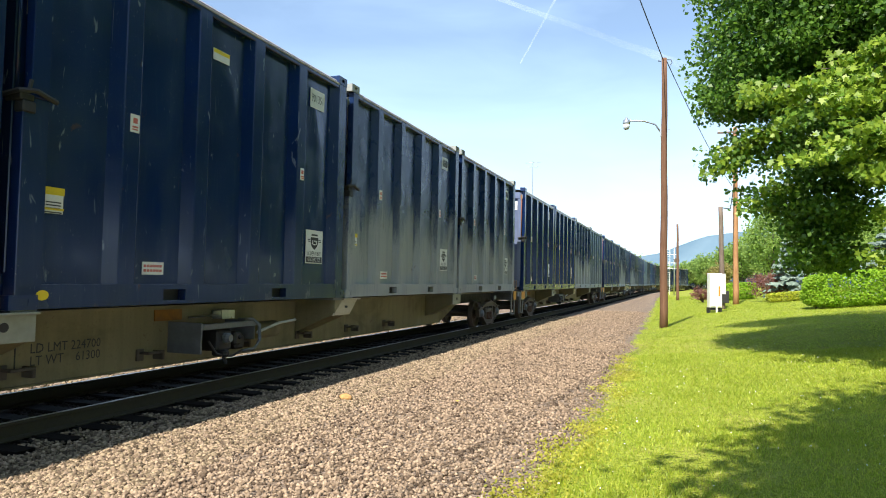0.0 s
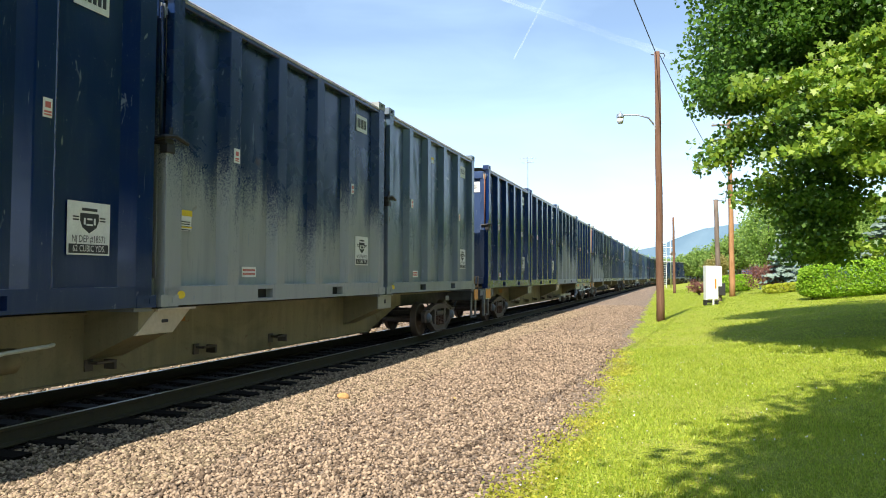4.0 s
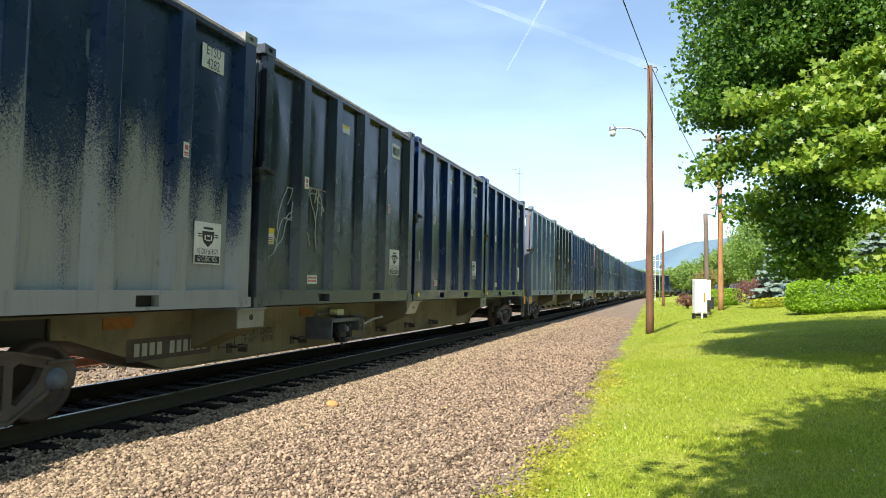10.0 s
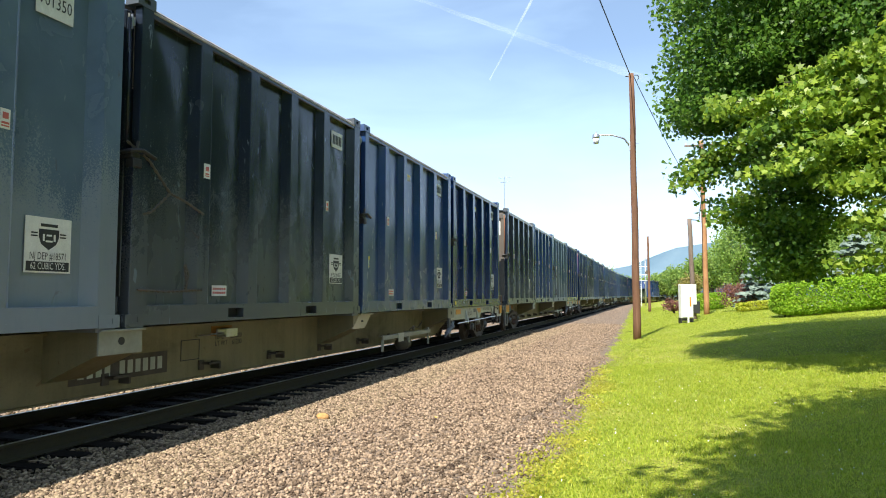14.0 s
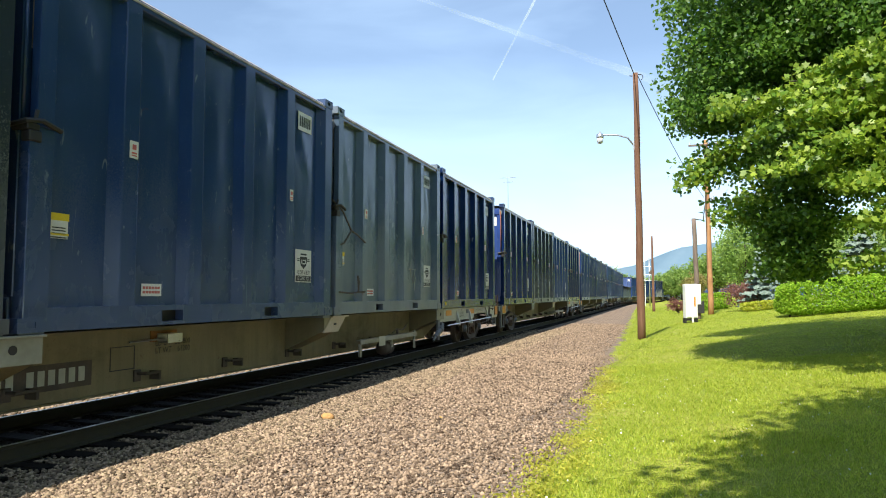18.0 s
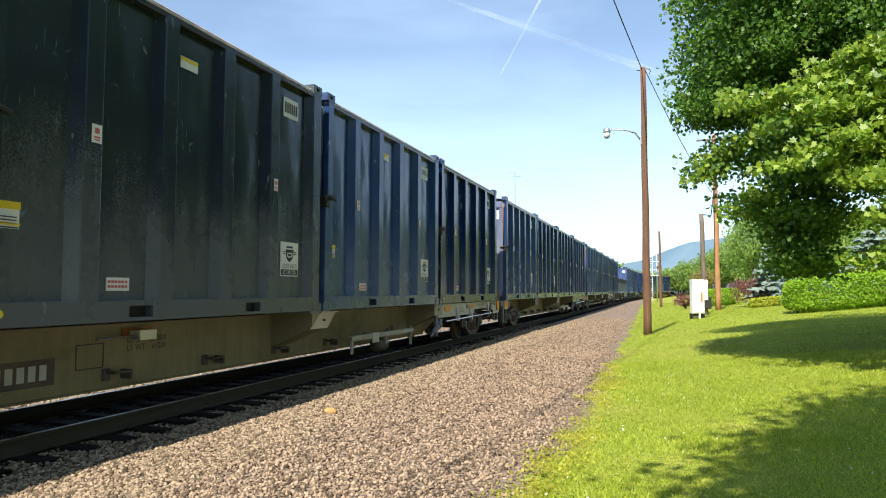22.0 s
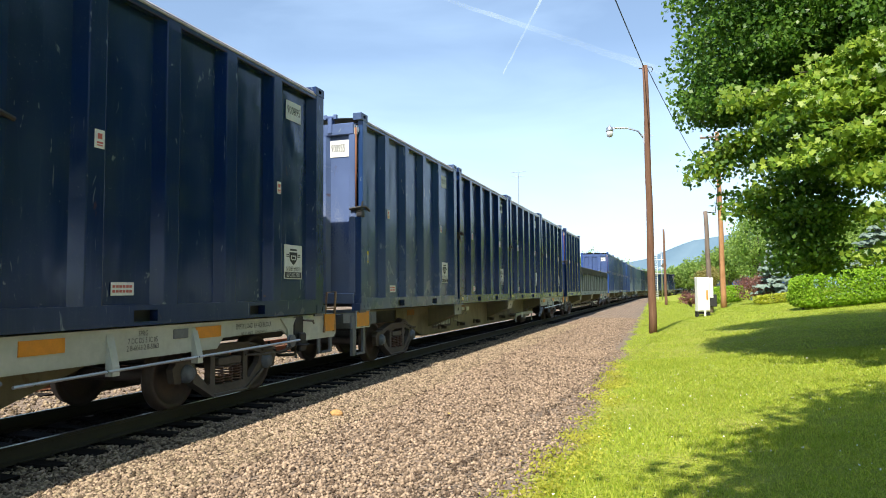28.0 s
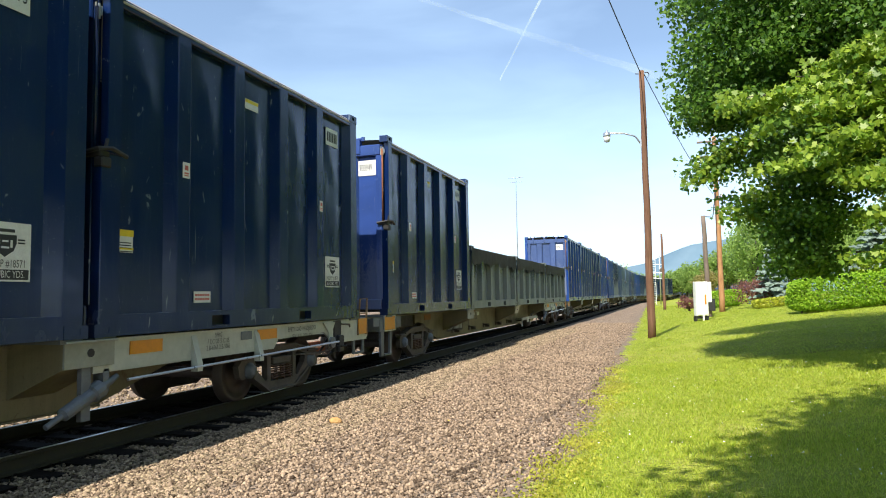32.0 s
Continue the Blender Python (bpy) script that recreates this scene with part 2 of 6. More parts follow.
def timber(name, a, b, stretch=(14, 14, 0.7)):
    m = Mat(name, 0.9, spec=0.12)
    grain = m.noise(1.6, 8, m.scaled(m.co, stretch), 0.8)
    c = m.mix(m.ramp(grain, 0.3, 0.7), a, b)
    c = m.mix(m.ramp(m.noise(1.1, 5), 0.5, 0.75, 0, 0.5), c, [x * 0.55 for x in a])
    m.color(c).bump(grain, 0.5, 0.01)
    return m.m


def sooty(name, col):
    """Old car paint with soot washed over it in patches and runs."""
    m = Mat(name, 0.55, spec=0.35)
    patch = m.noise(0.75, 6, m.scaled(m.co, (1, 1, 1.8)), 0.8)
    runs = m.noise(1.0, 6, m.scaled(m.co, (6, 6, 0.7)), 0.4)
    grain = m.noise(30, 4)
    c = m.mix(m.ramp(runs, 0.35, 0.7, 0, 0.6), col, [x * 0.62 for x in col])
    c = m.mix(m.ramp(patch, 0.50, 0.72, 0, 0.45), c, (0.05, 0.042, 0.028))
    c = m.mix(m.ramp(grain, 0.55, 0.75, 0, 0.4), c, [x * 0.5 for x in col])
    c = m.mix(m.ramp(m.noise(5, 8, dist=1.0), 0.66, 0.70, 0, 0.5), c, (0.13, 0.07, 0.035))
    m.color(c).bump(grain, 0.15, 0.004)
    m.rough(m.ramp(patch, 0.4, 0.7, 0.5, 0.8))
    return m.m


M = {
    "enamel": container_paint(),
    "ground": ground_material(),
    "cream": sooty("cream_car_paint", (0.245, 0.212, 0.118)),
    "sill": plain("pale_sill_paint", (0.46, 0.48, 0.40), 0.5, 0, 0.18, 1.3, 0.2),
    "plate": plain("pale_bolster_paint", (0.30, 0.31, 0.25), 0.55, 0, 0.25, 2.0, 0.2),
    "tan_plate": plain("pale_tan_plate_paint", (0.50, 0.43, 0.31), 0.5, 0, 0.2, 2.0, 0.2),
    "steel_grey": plain("grey_car_steel", (0.15, 0.165, 0.175), 0.55, 0.2, 0.3, 3.0),
    "truck": plain("grimy_cast_steel", (0.100, 0.083, 0.066), 0.75, 0.1, 0.4, 4.0, 0.5),
    "wheel": plain("rolled_wheel_steel", (0.080, 0.057, 0.044), 0.6, 0.15, 0.3, 5.0),
    "tread": plain("bright_wheel_tread", (0.5, 0.5, 0.5), 0.25, 1.0, 0.1),
    "black": plain("black_hardware", (0.02, 0.02, 0.021), 0.6, 0, 0.3),
    # darker copy of the orange sheet, with the shade below the containers in it
    "orange": plain("orange_reflector_sheet", (0.66, 0.25, 0.015), 0.4, 0, 0.1, 9.0),
    "dim_orange": plain("shaded_reflector_sheet", (0.30, 0.12, 0.018), 0.6, 0, 0.3, 9.0),
    "yellow": plain("yellow_label", (0.80, 0.60, 0.02), 0.45, 0, 0.1, 9.0),
    "grab": plain("worn_tan_grab_iron", (0.27, 0.165, 0.08), 0.6, 0.1, 0.45, 14.0),
    "white": plain("white_label", (0.78, 0.79, 0.76), 0.5, 0, 0.08, 12.0),
    "ink": plain("black_lettering", (0.03, 0.032, 0.036), 0.6, 0, 0.1),
    "red": plain("red_lettering", (0.55, 0.13, 0.11), 0.6, 0, 0.1),
    "rail": plain("rail_web_rust", (0.042, 0.034, 0.016), 0.9, 0.0, 0.3, 7.0, 0.4),
    "railtop": plain("polished_rail_head", (0.30, 0.29, 0.28), 0.34, 1.0, 0.12),
    "rust": plain("rusty_rail", (0.22, 0.085, 0.04), 0.85, 0, 0.35, 7.0, 0.4),
    # creosote, darkened further to hold the shade under the train
    "tie": timber("shaded_creosoted_tie", (0.008, 0.0066, 0.0056), (0.020, 0.016, 0.013), (9, 1, 9)),
    "pole": timber("treated_pole", (0.125, 0.066, 0.043), (0.215, 0.122, 0.08)),
    "oldpole": timber("grey_pole", (0.14, 0.105, 0.085), (0.23, 0.185, 0.155)),
    "newpole": timber("new_pole", (0.31, 0.155, 0.07), (0.47, 0.26, 0.135)),
    "bark": timber("maple_bark", (0.07, 0.06, 0.048), (0.16, 0.14, 0.115), (5, 5, 0.8)),
    "galv": plain("galvanised_metal", (0.55, 0.57, 0.58), 0.35, 0.85, 0.1),
    "glass": plain("lamp_glass", (0.75, 0.78, 0.80), 0.15, 0.1, 0.05),
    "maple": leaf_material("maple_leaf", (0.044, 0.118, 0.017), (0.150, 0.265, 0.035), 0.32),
    # lighter copy of the maple leaf: sunlight on the outer boughs is in its colour
    "maple_lit": leaf_material("sunlit_maple_leaf", (0.080, 0.175, 0.017), (0.31, 0.40, 0.045), 0.27),
    "hedge": leaf_material("hedge_leaf", (0.15, 0.29, 0.014), (0.31, 0.46, 0.032), 0.3, 0.75),
    "wood": leaf_material("woodland_leaf", (0.13, 0.215, 0.048), (0.28, 0.375, 0.095), 0.36, 0.8),
    "wood_warm": leaf_material("bronze_leaf", (0.20, 0.18, 0.05), (0.30, 0.26, 0.09), 0.3, 0.6),
    "plum": leaf_material("purple_shrub_leaf", (0.14, 0.06, 0.05), (0.26, 0.125, 0.10), 0.3),
    "spruce": leaf_material("blue_spruce_needle", (0.12, 0.175, 0.14), (0.24, 0.31, 0.27), 0.12, 0.7),
    "grass": leaf_material("grass_blade", (0.225, 0.31, 0.028), (0.46, 0.50, 0.075), 0.40, 0.5),
    "weed": leaf_material("dry_weed_leaf", (0.26, 0.27, 0.03), (0.55, 0.52, 0.08), 0.4, 0.6),
    "flower": leaf_material("garden_flower_leaf", (0.26, 0.32, 0.03), (0.50, 0.48, 0.05), 0.3),
    "tarp": plain("grey_mesh_tarp", (0.15, 0.15, 0.13), 0.9, 0, 0.3, 3.0, 0.4),
    "cap": plain("bearing_cap_paint", (0.13, 0.15, 0.17), 0.6, 0.1, 0.35, 9.0, 0.3),
    "spring": plain("rusty_spring", (0.13, 0.075, 0.05), 0.8, 0.1, 0.3, 9.0),
    "orange_stone": plain("tan_stone", (0.48, 0.27, 0.10), 0.9, 0, 0.3, 20.0, 0.4),
    "rim": plain("worn_top_rail", (0.42, 0.38, 0.34), 0.7, 0, 0.35, 5.0),
}


def stone_material(name, a, b):
    m = Mat(name, 0.9, spec=0.25)
    c = m.mix(m.island(), a, b)
    m.color(m.mix(m.ramp(m.noise(40, 4), 0.4, 0.7, 0, 0.4), c, [x * 0.7 for x in a]))
    return m.m


M["ballast"] = stone_material("ballast_stone", (0.060, 0.043, 0.027), (0.46, 0.355, 0.235))
# oily stone whose colour also carries the shade beneath the cars
M["grimy"] = stone_material("oily_shaded_ballast_stone", (0.008, 0.0064, 0.0054), (0.045, 0.036, 0.029))
M["gravel"] = stone_material("fine_gravel", (0.062, 0.041, 0.028), (0.51, 0.38, 0.27))
vt = Mat("vapour", 1.0, spec=0.0)
vt.color((0.92, 0.94, 0.97))
vt.set(vt.b, "Alpha", vt.ramp(vt.noise(0.006, 5), 0.3, 0.75, 0.06, 0.42))
M["cloud"] = vt.m
vt2 = Mat("thin_vapour", 1.0, spec=0.0)
vt2.color((0.92, 0.94, 0.97))
vt2.set(vt2.b, "Alpha", vt2.ramp(vt2.noise(0.005, 5), 0.35, 0.8, 0.01, 0.20))
M["thin_cloud"] = vt2.m
# the haze of distance is mixed into the ridge's blue colour
mt = Mat("hazed_mountain", 1.0, spec=0.0)
mt.color(mt.mix(mt.ramp(mt.noise(0.012, 8), 0.35, 0.7), (0.115, 0.185, 0.245), (0.15, 0.225, 0.285)))
M["mountain"] = mt.m

# ---- mesh helpers ----


def mesh_of(bm, name="mesh", smooth=False):
    me = bpy.data.meshes.new(name)
    bm.to_mesh(me)
    bm.free()
    if smooth:
        for f in me.polygons:
            f.use_smooth = True
    return me


def part(name, bm, material, parent=None, label="", smooth=False):
    me = bm if isinstance(bm, bpy.types.Mesh) else mesh_of(bm, name, smooth)
    if not me.materials:
        me.materials.append(M[material])
    ob = new(name, me)
    if parent is not None:
        ob.parent = parent
    if label:
        ob["label"] = label
    return ob


def box(bm, x0, x1, y0, y1, z0, z1, bevel=0.0):
    v = [bm.verts.new((x, y, z)) for x in (x0, x1) for y in (y0, y1) for z in (z0, z1)]
    fs = [bm.faces.new([v[i] for i in q]) for q in ((0, 1, 3, 2), (4, 6, 7, 5), (0, 4, 5, 1), (2, 3, 7, 6), (0, 2, 6, 4), (1, 5, 7, 3))]
    if bevel:
        es = list({e for f in fs for e in f.edges})
        bmesh.ops.bevel(bm, geom=es, offset=bevel, segments=1, affect="EDGES")
    return bm


def boxes(*rows, bevel=0.0):
    bm = bmesh.new()
    for r in rows:
        box(bm, *r, bevel=bevel)
    return bm


def prism(bm, pts, axis, a, b):
    """Extrudes a closed outline along an axis (0, 1, 2) from a to b. pts: pairs of the other two coordinates."""
    def at(p, w):
        c = list(p)
        c.insert(axis, w)
        return c
    va, vb = [bm.verts.new(at(p, a)) for p in pts], [bm.verts.new(at(p, b)) for p in pts]
    n = len(pts)
    bm.faces.new(va)
    bm.faces.new(vb[::-1])
    for i in range(n):
        bm.faces.new((va[i], vb[i], vb[(i + 1) % n], va[(i + 1) % n])[::-1])
    bmesh.ops.recalc_face_normals(bm, faces=bm.faces)
    return bm


def tube(bm, path, radius, sides=6):
    """A round bar along a list of points; radius may be a list."""
    path = [Vector(p) for p in path]
    rings = []
    for i, p in enumerate(path):
        d = (path[min(i + 1, len(path) - 1)] - path[max(i - 1, 0)]).normalized()
        u = d.cross(Vector((0, 0, 1)) if abs(d.z) < 0.9 else Vector((1, 0, 0))).normalized()
        w = d.cross(u)
        r = radius[i] if isinstance(radius, (list, tuple)) else radius
        rings.append([bm.verts.new(p + (u * math.cos(a) + w * math.sin(a)) * r) for a in (2 * math.pi * k / sides for k in range(sides))])
    for a, b in zip(rings, rings[1:]):
        for k in range(sides):
            bm.faces.new((a[k], a[(k + 1) % sides], b[(k + 1) % sides], b[k]))
    bm.faces.new(rings[0][::-1])
    bm.faces.new(rings[-1])
    return bm


def lathe(bm, profile, axis_pose=None, sides=24):
    """Turns (radius, along) pairs round the x axis."""
    rings = [[bm.verts.new((x, r * math.cos(a), r * math.sin(a))) for a in (2 * math.pi * k / sides for k in range(sides))] for r, x in profile]
    for a, b in zip(rings, rings[1:]):
        for k in range(sides):
            bm.faces.new((a[k], a[(k + 1) % sides], b[(k + 1) % sides], b[k]))
    bm.faces.new(rings[0][::-1])
    bm.faces.new(rings[-1])
    if axis_pose is not None:
        bmesh.ops.transform(bm, matrix=axis_pose, verts=bm.verts)
    bmesh.ops.recalc_face_normals(bm, faces=bm.faces)
    return bm


TEXTS = {}


def letters(body, size, squeeze=1.0):
    """Lettering as a mesh in the x-z plane, centred, read from -y."""
    key = (body, size, squeeze)
    if key not in TEXTS:
        cu = bpy.data.curves.new("lettering", "FONT")
        cu.body, cu.size, cu.align_x, cu.align_y, cu.resolution_u, cu.space_line = body, size, "CENTER", "CENTER", 2, 0.9
        ob = new("lettering", cu)
        bpy.context.view_layer.update()
        me = bpy.data.meshes.new_from_object(ob.evaluated_get(bpy.context.evaluated_depsgraph_get()))
        bpy.data.objects.remove(ob)
        me.transform(Matrix.Diagonal((squeeze, 1, 1, 1)))
        me.transform(pose(0, 0, 0, 90, 0, 0))
        me.materials.clear()
        TEXTS[key] = me
    return TEXTS[key]


def thing(name, label, category, group="", m=None, kind=""):
    ob = new(name)
    if m is not None:
        ob.matrix_world = m
    return tagged(ob, label, category, group, kind)

import mathutils.geometry

# ---- the line of the track ----
TRACK_X, GAUGE = -7.08, 1.505
CURVE_AT, CURVE_R = 116.0, 300.0


def line(s, off=0.0, z=0.0):
    """The point s metres along the track, off metres to its right, and the heading."""
    if s <= CURVE_AT:
        return Vector((TRACK_X + off, s, z)), 0.0
    a = (s - CURVE_AT) / CURVE_R
    r = CURVE_R - off
    return Vector((TRACK_X + CURVE_R - r * math.cos(a), CURVE_AT + r * math.sin(a), z)), a


def lawn_edge(y):
    """Where the lawn meets the gravel, at y metres along the track."""
    return np.maximum(-0.98 - 0.0245 * y, -4.2) - 0.085 * np.maximum(8.5 - y, 0)


def lawn_height(x, y):
    rise = 0.105 * min(max(x + 1.0, 0), 14)
    return -0.2 + rise * (0.35 + 0.65 * min(max((y - 2) / 20, 0), 1))


# ---- ground ----
def build_ground():
    xs = np.unique(np.concatenate([np.array([-2500, -1200, -600, -300, -150, -80, -45, -28]), np.arange(-20, 16, 0.4), np.array([17, 20, 25, 32, 45, 70, 110, 180, 300, 600, 1200, 2500])]))
    ys = np.unique(np.concatenate([np.array([-2500, -900, -300, -100, -50, -25, -12]), np.arange(-6, 40, 0.4), np.arange(40, 130, 3.0), np.array([140, 160, 190, 230, 300, 450, 700, 1200, 2600, 4000])]))
    verts = []
    for y in ys:
        for x in xs:
            e = lawn_edge(y)
            z = lawn_height(x, y) if x > e else -0.2
            if -14 < x < 12 and y < 60:
                z += 0.02 * noise.noise((x * 0.8, y * 0.8, 0)) + 0.008 * noise.noise((x * 3, y * 3, 5))
            if abs(x - TRACK_X) < 1.7:
                z = -0.215
            if x < -16:
                z -= 0.25
            verts.append((x, y, z))
    n = len(xs)
    faces = [(j * n + i, j * n + i + 1, (j + 1) * n + i + 1, (j + 1) * n + i) for j in range(len(ys) - 1) for i in range(n - 1)]
    me = bpy.data.meshes.new("ground")
    me.from_pydata(verts, [], faces)
    me.materials.append(M["ground"])
    for f in me.polygons:
        f.use_smooth = True
    tagged(new("ground", me), "mown lawn beside a pinkish crushed-stone shoulder", "ground", kind="structure")


build_ground()

# ---- track ----
RAIL_PROFILE = [(-0.07, -0.18), (0.07, -0.18), (0.07, -0.165), (0.012, -0.145), (0.012, -0.04), (0.036, -0.03), (0.036, -0.004), (0.028, 0.0), (-0.028, 0.0), (-0.036, -0.004), (-0.036, -0.03), (-0.012, -0.04), (-0.012, -0.145), (-0.07, -0.165)]


def rail(name, off, parent, mat, top, s0=-60.0, s1=330.0):
    ss = [s0, CURVE_AT] + [CURVE_AT + 6 * k for k in range(1, int((s1 - CURVE_AT) / 6) + 1)]
    bm = bmesh.new()
    rings = []
    for s in ss:
        rings.append([bm.verts.new(line(s, off + px, pz)[0]) for px, pz in RAIL_PROFILE])
    n = len(RAIL_PROFILE)
    for a, b in zip(rings, rings[1:]):
        for k in range(n):
            f = bm.faces.new((a[k], a[(k + 1) % n], b[(k + 1) % n], b[k]))
            f.material_index = 1 if k == 7 else 0
    bmesh.ops.recalc_face_normals(bm, faces=bm.faces)
    me = mesh_of(bm, name)
    me.materials.append(M[mat])
    me.materials.append(M[top])
    return part(name, me, mat, parent)


def tie_mesh(seed):
    rnd = random.Random(seed)
    bm = boxes((-1.3, 1.3, -0.115, 0.115, -0.34, -0.172), bevel=0.012)
    for v in bm.verts:
        v.co += Vector((rnd.uniform(-0.03, 0.03), rnd.uniform(-0.012, 0.012), rnd.uniform(-0.012, 0.006)))
    me = mesh_of(bm, "tie")
    me.materials.append(M["tie"])
    return me


def build_track(name, label, off, mat, top, s_first, count, far):
    tr = thing(name, label, "railway track", kind="structure")
    for side in (-1, 1):
        rail("rail", off + side * GAUGE / 2, tr, mat, top)
    meshes = [tie_mesh(k) for k in range(5)]
    rnd = random.Random(7)
    for k in range(count):
        s = s_first + 0.52 * k
        t = part("tie", meshes[k % 5], "tie", tr)
        t.matrix_local = Matrix.Translation(line(s, off + rnd.uniform(-0.04, 0.04))[0]) @ pose(0, 0, 0, 0, 0, rnd.uniform(-1, 1))
    bm = bmesh.new()
    s = s_first + 0.52 * count
    while s < far:
        c, a = line(s, off)
        m = Matrix.Translation(c) @ pose(0, 0, 0, 0, 0, -math.degrees(a))
        k0 = len(bm.verts)
        box(bm, -1.3, 1.3, -0.115, 0.115, -0.34, -0.172)
        bm.verts.ensure_lookup_table()
        for v in bm.verts[k0:]:
            v.co = m @ v.co
        s += 0.52
    tagged(part("distant_ties", bm, "tie", tr), kind="stuff")
    plate = boxes((-0.1, 0.1, -0.09, 0.09, -0.174, -0.162))
    me = mesh_of(plate, "tie_plate")
    for k in range(0, min(count, 60)):
        for side in (-1, 1):
            p = part("tie_plate", me, mat, tr)
            p.location = line(s_first + 0.52 * k, off + side * GAUGE / 2)[0]
    return tr


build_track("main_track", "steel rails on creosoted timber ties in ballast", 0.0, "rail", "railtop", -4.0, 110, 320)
build_track("siding_track", "rusty second track behind the train", -4.3, "rust", "rust", -4.0, 90, 200)


# ---- containers ----
L, W, H = 6.35, 2.6, 3.85
FACE = W / 2
RIBS = [1.333, 2.515, 3.70, 4.885]
INSET = 0.125  # how far the side sheets lie behind the frame
SLANT, HALF_TOP = 0.14, 0.115  # run of a rib's sloping flank, half the width of its face


BAYS = [0.30] + [y + q * (HALF_TOP + SLANT) for y in RIBS for q in (-1, 1)] + [L - 0.46]


def bulge(y, z, seed, tall):
    """How far a side sheet is pushed out at a place: each bay is buckled on its own."""
    for i in range(0, len(BAYS), 2):
        a, b = BAYS[i], BAYS[i + 1]
        if a < y < b:
            break
    else:
        return 0.0
    rnd = random.Random(seed * 31 + i)
    u, v = (y - a) / (b - a), min(max((z - 0.2) / (tall - 0.32), 0), 1)
    hold = min(1, 5 * u, 5 * (1 - u)) * min(1, 9 * v, 9 * (1 - v))
    d = rnd.uniform(-0.010, 0.016) * math.sin(math.pi * u) * math.sin(math.pi * v) ** 0.5
    d += 0.011 * noise.noise((y * 2.6 + seed * 9, z * 0.75, seed + i)) + 0.006 * noise.noise((y * 6.0, z * 1.5, seed + 4))
    # a fold that slants down from the bay's upper corner
    fold = rnd.uniform(0.25, 1.0) if i == 0 else rnd.choice((0.0, 0.0, 0.35, 0.8))
    q = (u - (0.15 + 1.6 * (1 - v))) * 0.5
    d += 0.020 * fold * math.exp(-(q / 0.10) ** 2) * min(1, 6 * (v - 0.6)) * (v > 0.6)
    return d * hold


def dented_panel(x, seed, tall):
    """A side sheet between the frame members, buckled bay by bay, facing +x for x > 0."""
    bm = bmesh.new()
    ny, nz = 56, 30 if tall > 3 else 12
    rows = []
    for j in range(nz + 1):
        z = 0.2 + (tall - 0.32) * j / nz
        row = []
        for i in range(ny + 1):
            y = 0.1 + (L - 0.2) * i / ny
            row.append(bm.verts.new((x + math.copysign(bulge(y, z, seed, tall), x), y, z)))
        rows.append(row)
    for a, b in zip(rows, rows[1:]):
        for i in range(ny):
            q = (a[i], a[i + 1], b[i + 1], b[i])
            bm.faces.new(q if x > 0 else q[::-1])
    return mesh_of(bm, "side_panel", True)


def rib_mesh(side, tall):
    """A pressed rib with sloping flanks; its head leans back under the top rail."""
    bm = bmesh.new()
    x0, x1 = FACE - INSET - 0.02, FACE - 0.006
    rings = []
    for z, k in ((0.2, 1.0), (0.9, 1.0), (tall * 0.5, 1.0), (tall - 0.2, 1.0), (tall - 0.10, 0.98)):
        xa = x0 + (x1 - x0) * k
        rings.append([bm.verts.new((side * x, y, z)) for x, y in ((x0, -HALF_TOP - SLANT), (xa - 0.008, -HALF_TOP - 0.012), (xa, -HALF_TOP + 0.006), (xa, HALF_TOP - 0.006), (xa - 0.008, HALF_TOP + 0.012), (x0, HALF_TOP + SLANT))])
    for a, b in zip(rings, rings[1:]):
        for i in range(6):
            bm.faces.new((a[i], a[(i + 1) % 6], b[(i + 1) % 6], b[i]))
    bm.faces.new(rings[0])
    bm.faces.new(rings[-1])
    bmesh.ops.recalc_face_normals(bm, faces=bm.faces)
    return mesh_of(bm, "rib")


def pierced(x0, x1, ys, zs, holes):
    """A slab from x0 to x1 on a grid of ys and zs, with the cells in holes left open."""
    bm = bmesh.new()
    v = {(s, i, j): bm.verts.new((x, y, z)) for s, x in enumerate((x0, x1)) for i, y in enumerate(ys) for j, z in enumerate(zs)}
    ny, nz = len(ys) - 1, len(zs) - 1
    solid = {(i, j) for i in range(ny) for j in range(nz)} - set(holes)
    for i, j in solid:
        for s in (0, 1):
            bm.faces.new([v[s, i, j], v[s, i + 1, j], v[s, i + 1, j + 1], v[s, i, j + 1]])
        for di, dj, e in ((-1, 0, ((i, j), (i, j + 1))), (1, 0, ((i + 1, j), (i + 1, j + 1))), (0, -1, ((i, j), (i + 1, j))), (0, 1, ((i, j + 1), (i + 1, j + 1)))):
            if (i + di, j + dj) not in solid:
                (a, b), (c, d) = e
                bm.faces.new([v[0, a, b], v[0, c, d], v[1, c, d], v[1, a, b]])
    bmesh.ops.recalc_face_normals(bm, faces=bm.faces)
    return bm


def sill_mesh(side):
    a, b = (FACE - 0.12, FACE) if side > 0 else (-FACE, -FACE + 0.12)
    ys = [0.02, 0.30 * L, 0.30 * L + 0.38, 0.655 * L, 0.655 * L + 0.38, L - 0.02]
    return mesh_of(pierced(a, b, ys, [0.0, 0.04, 0.175, 0.235], [(1, 1), (3, 1)]), "side_sill")


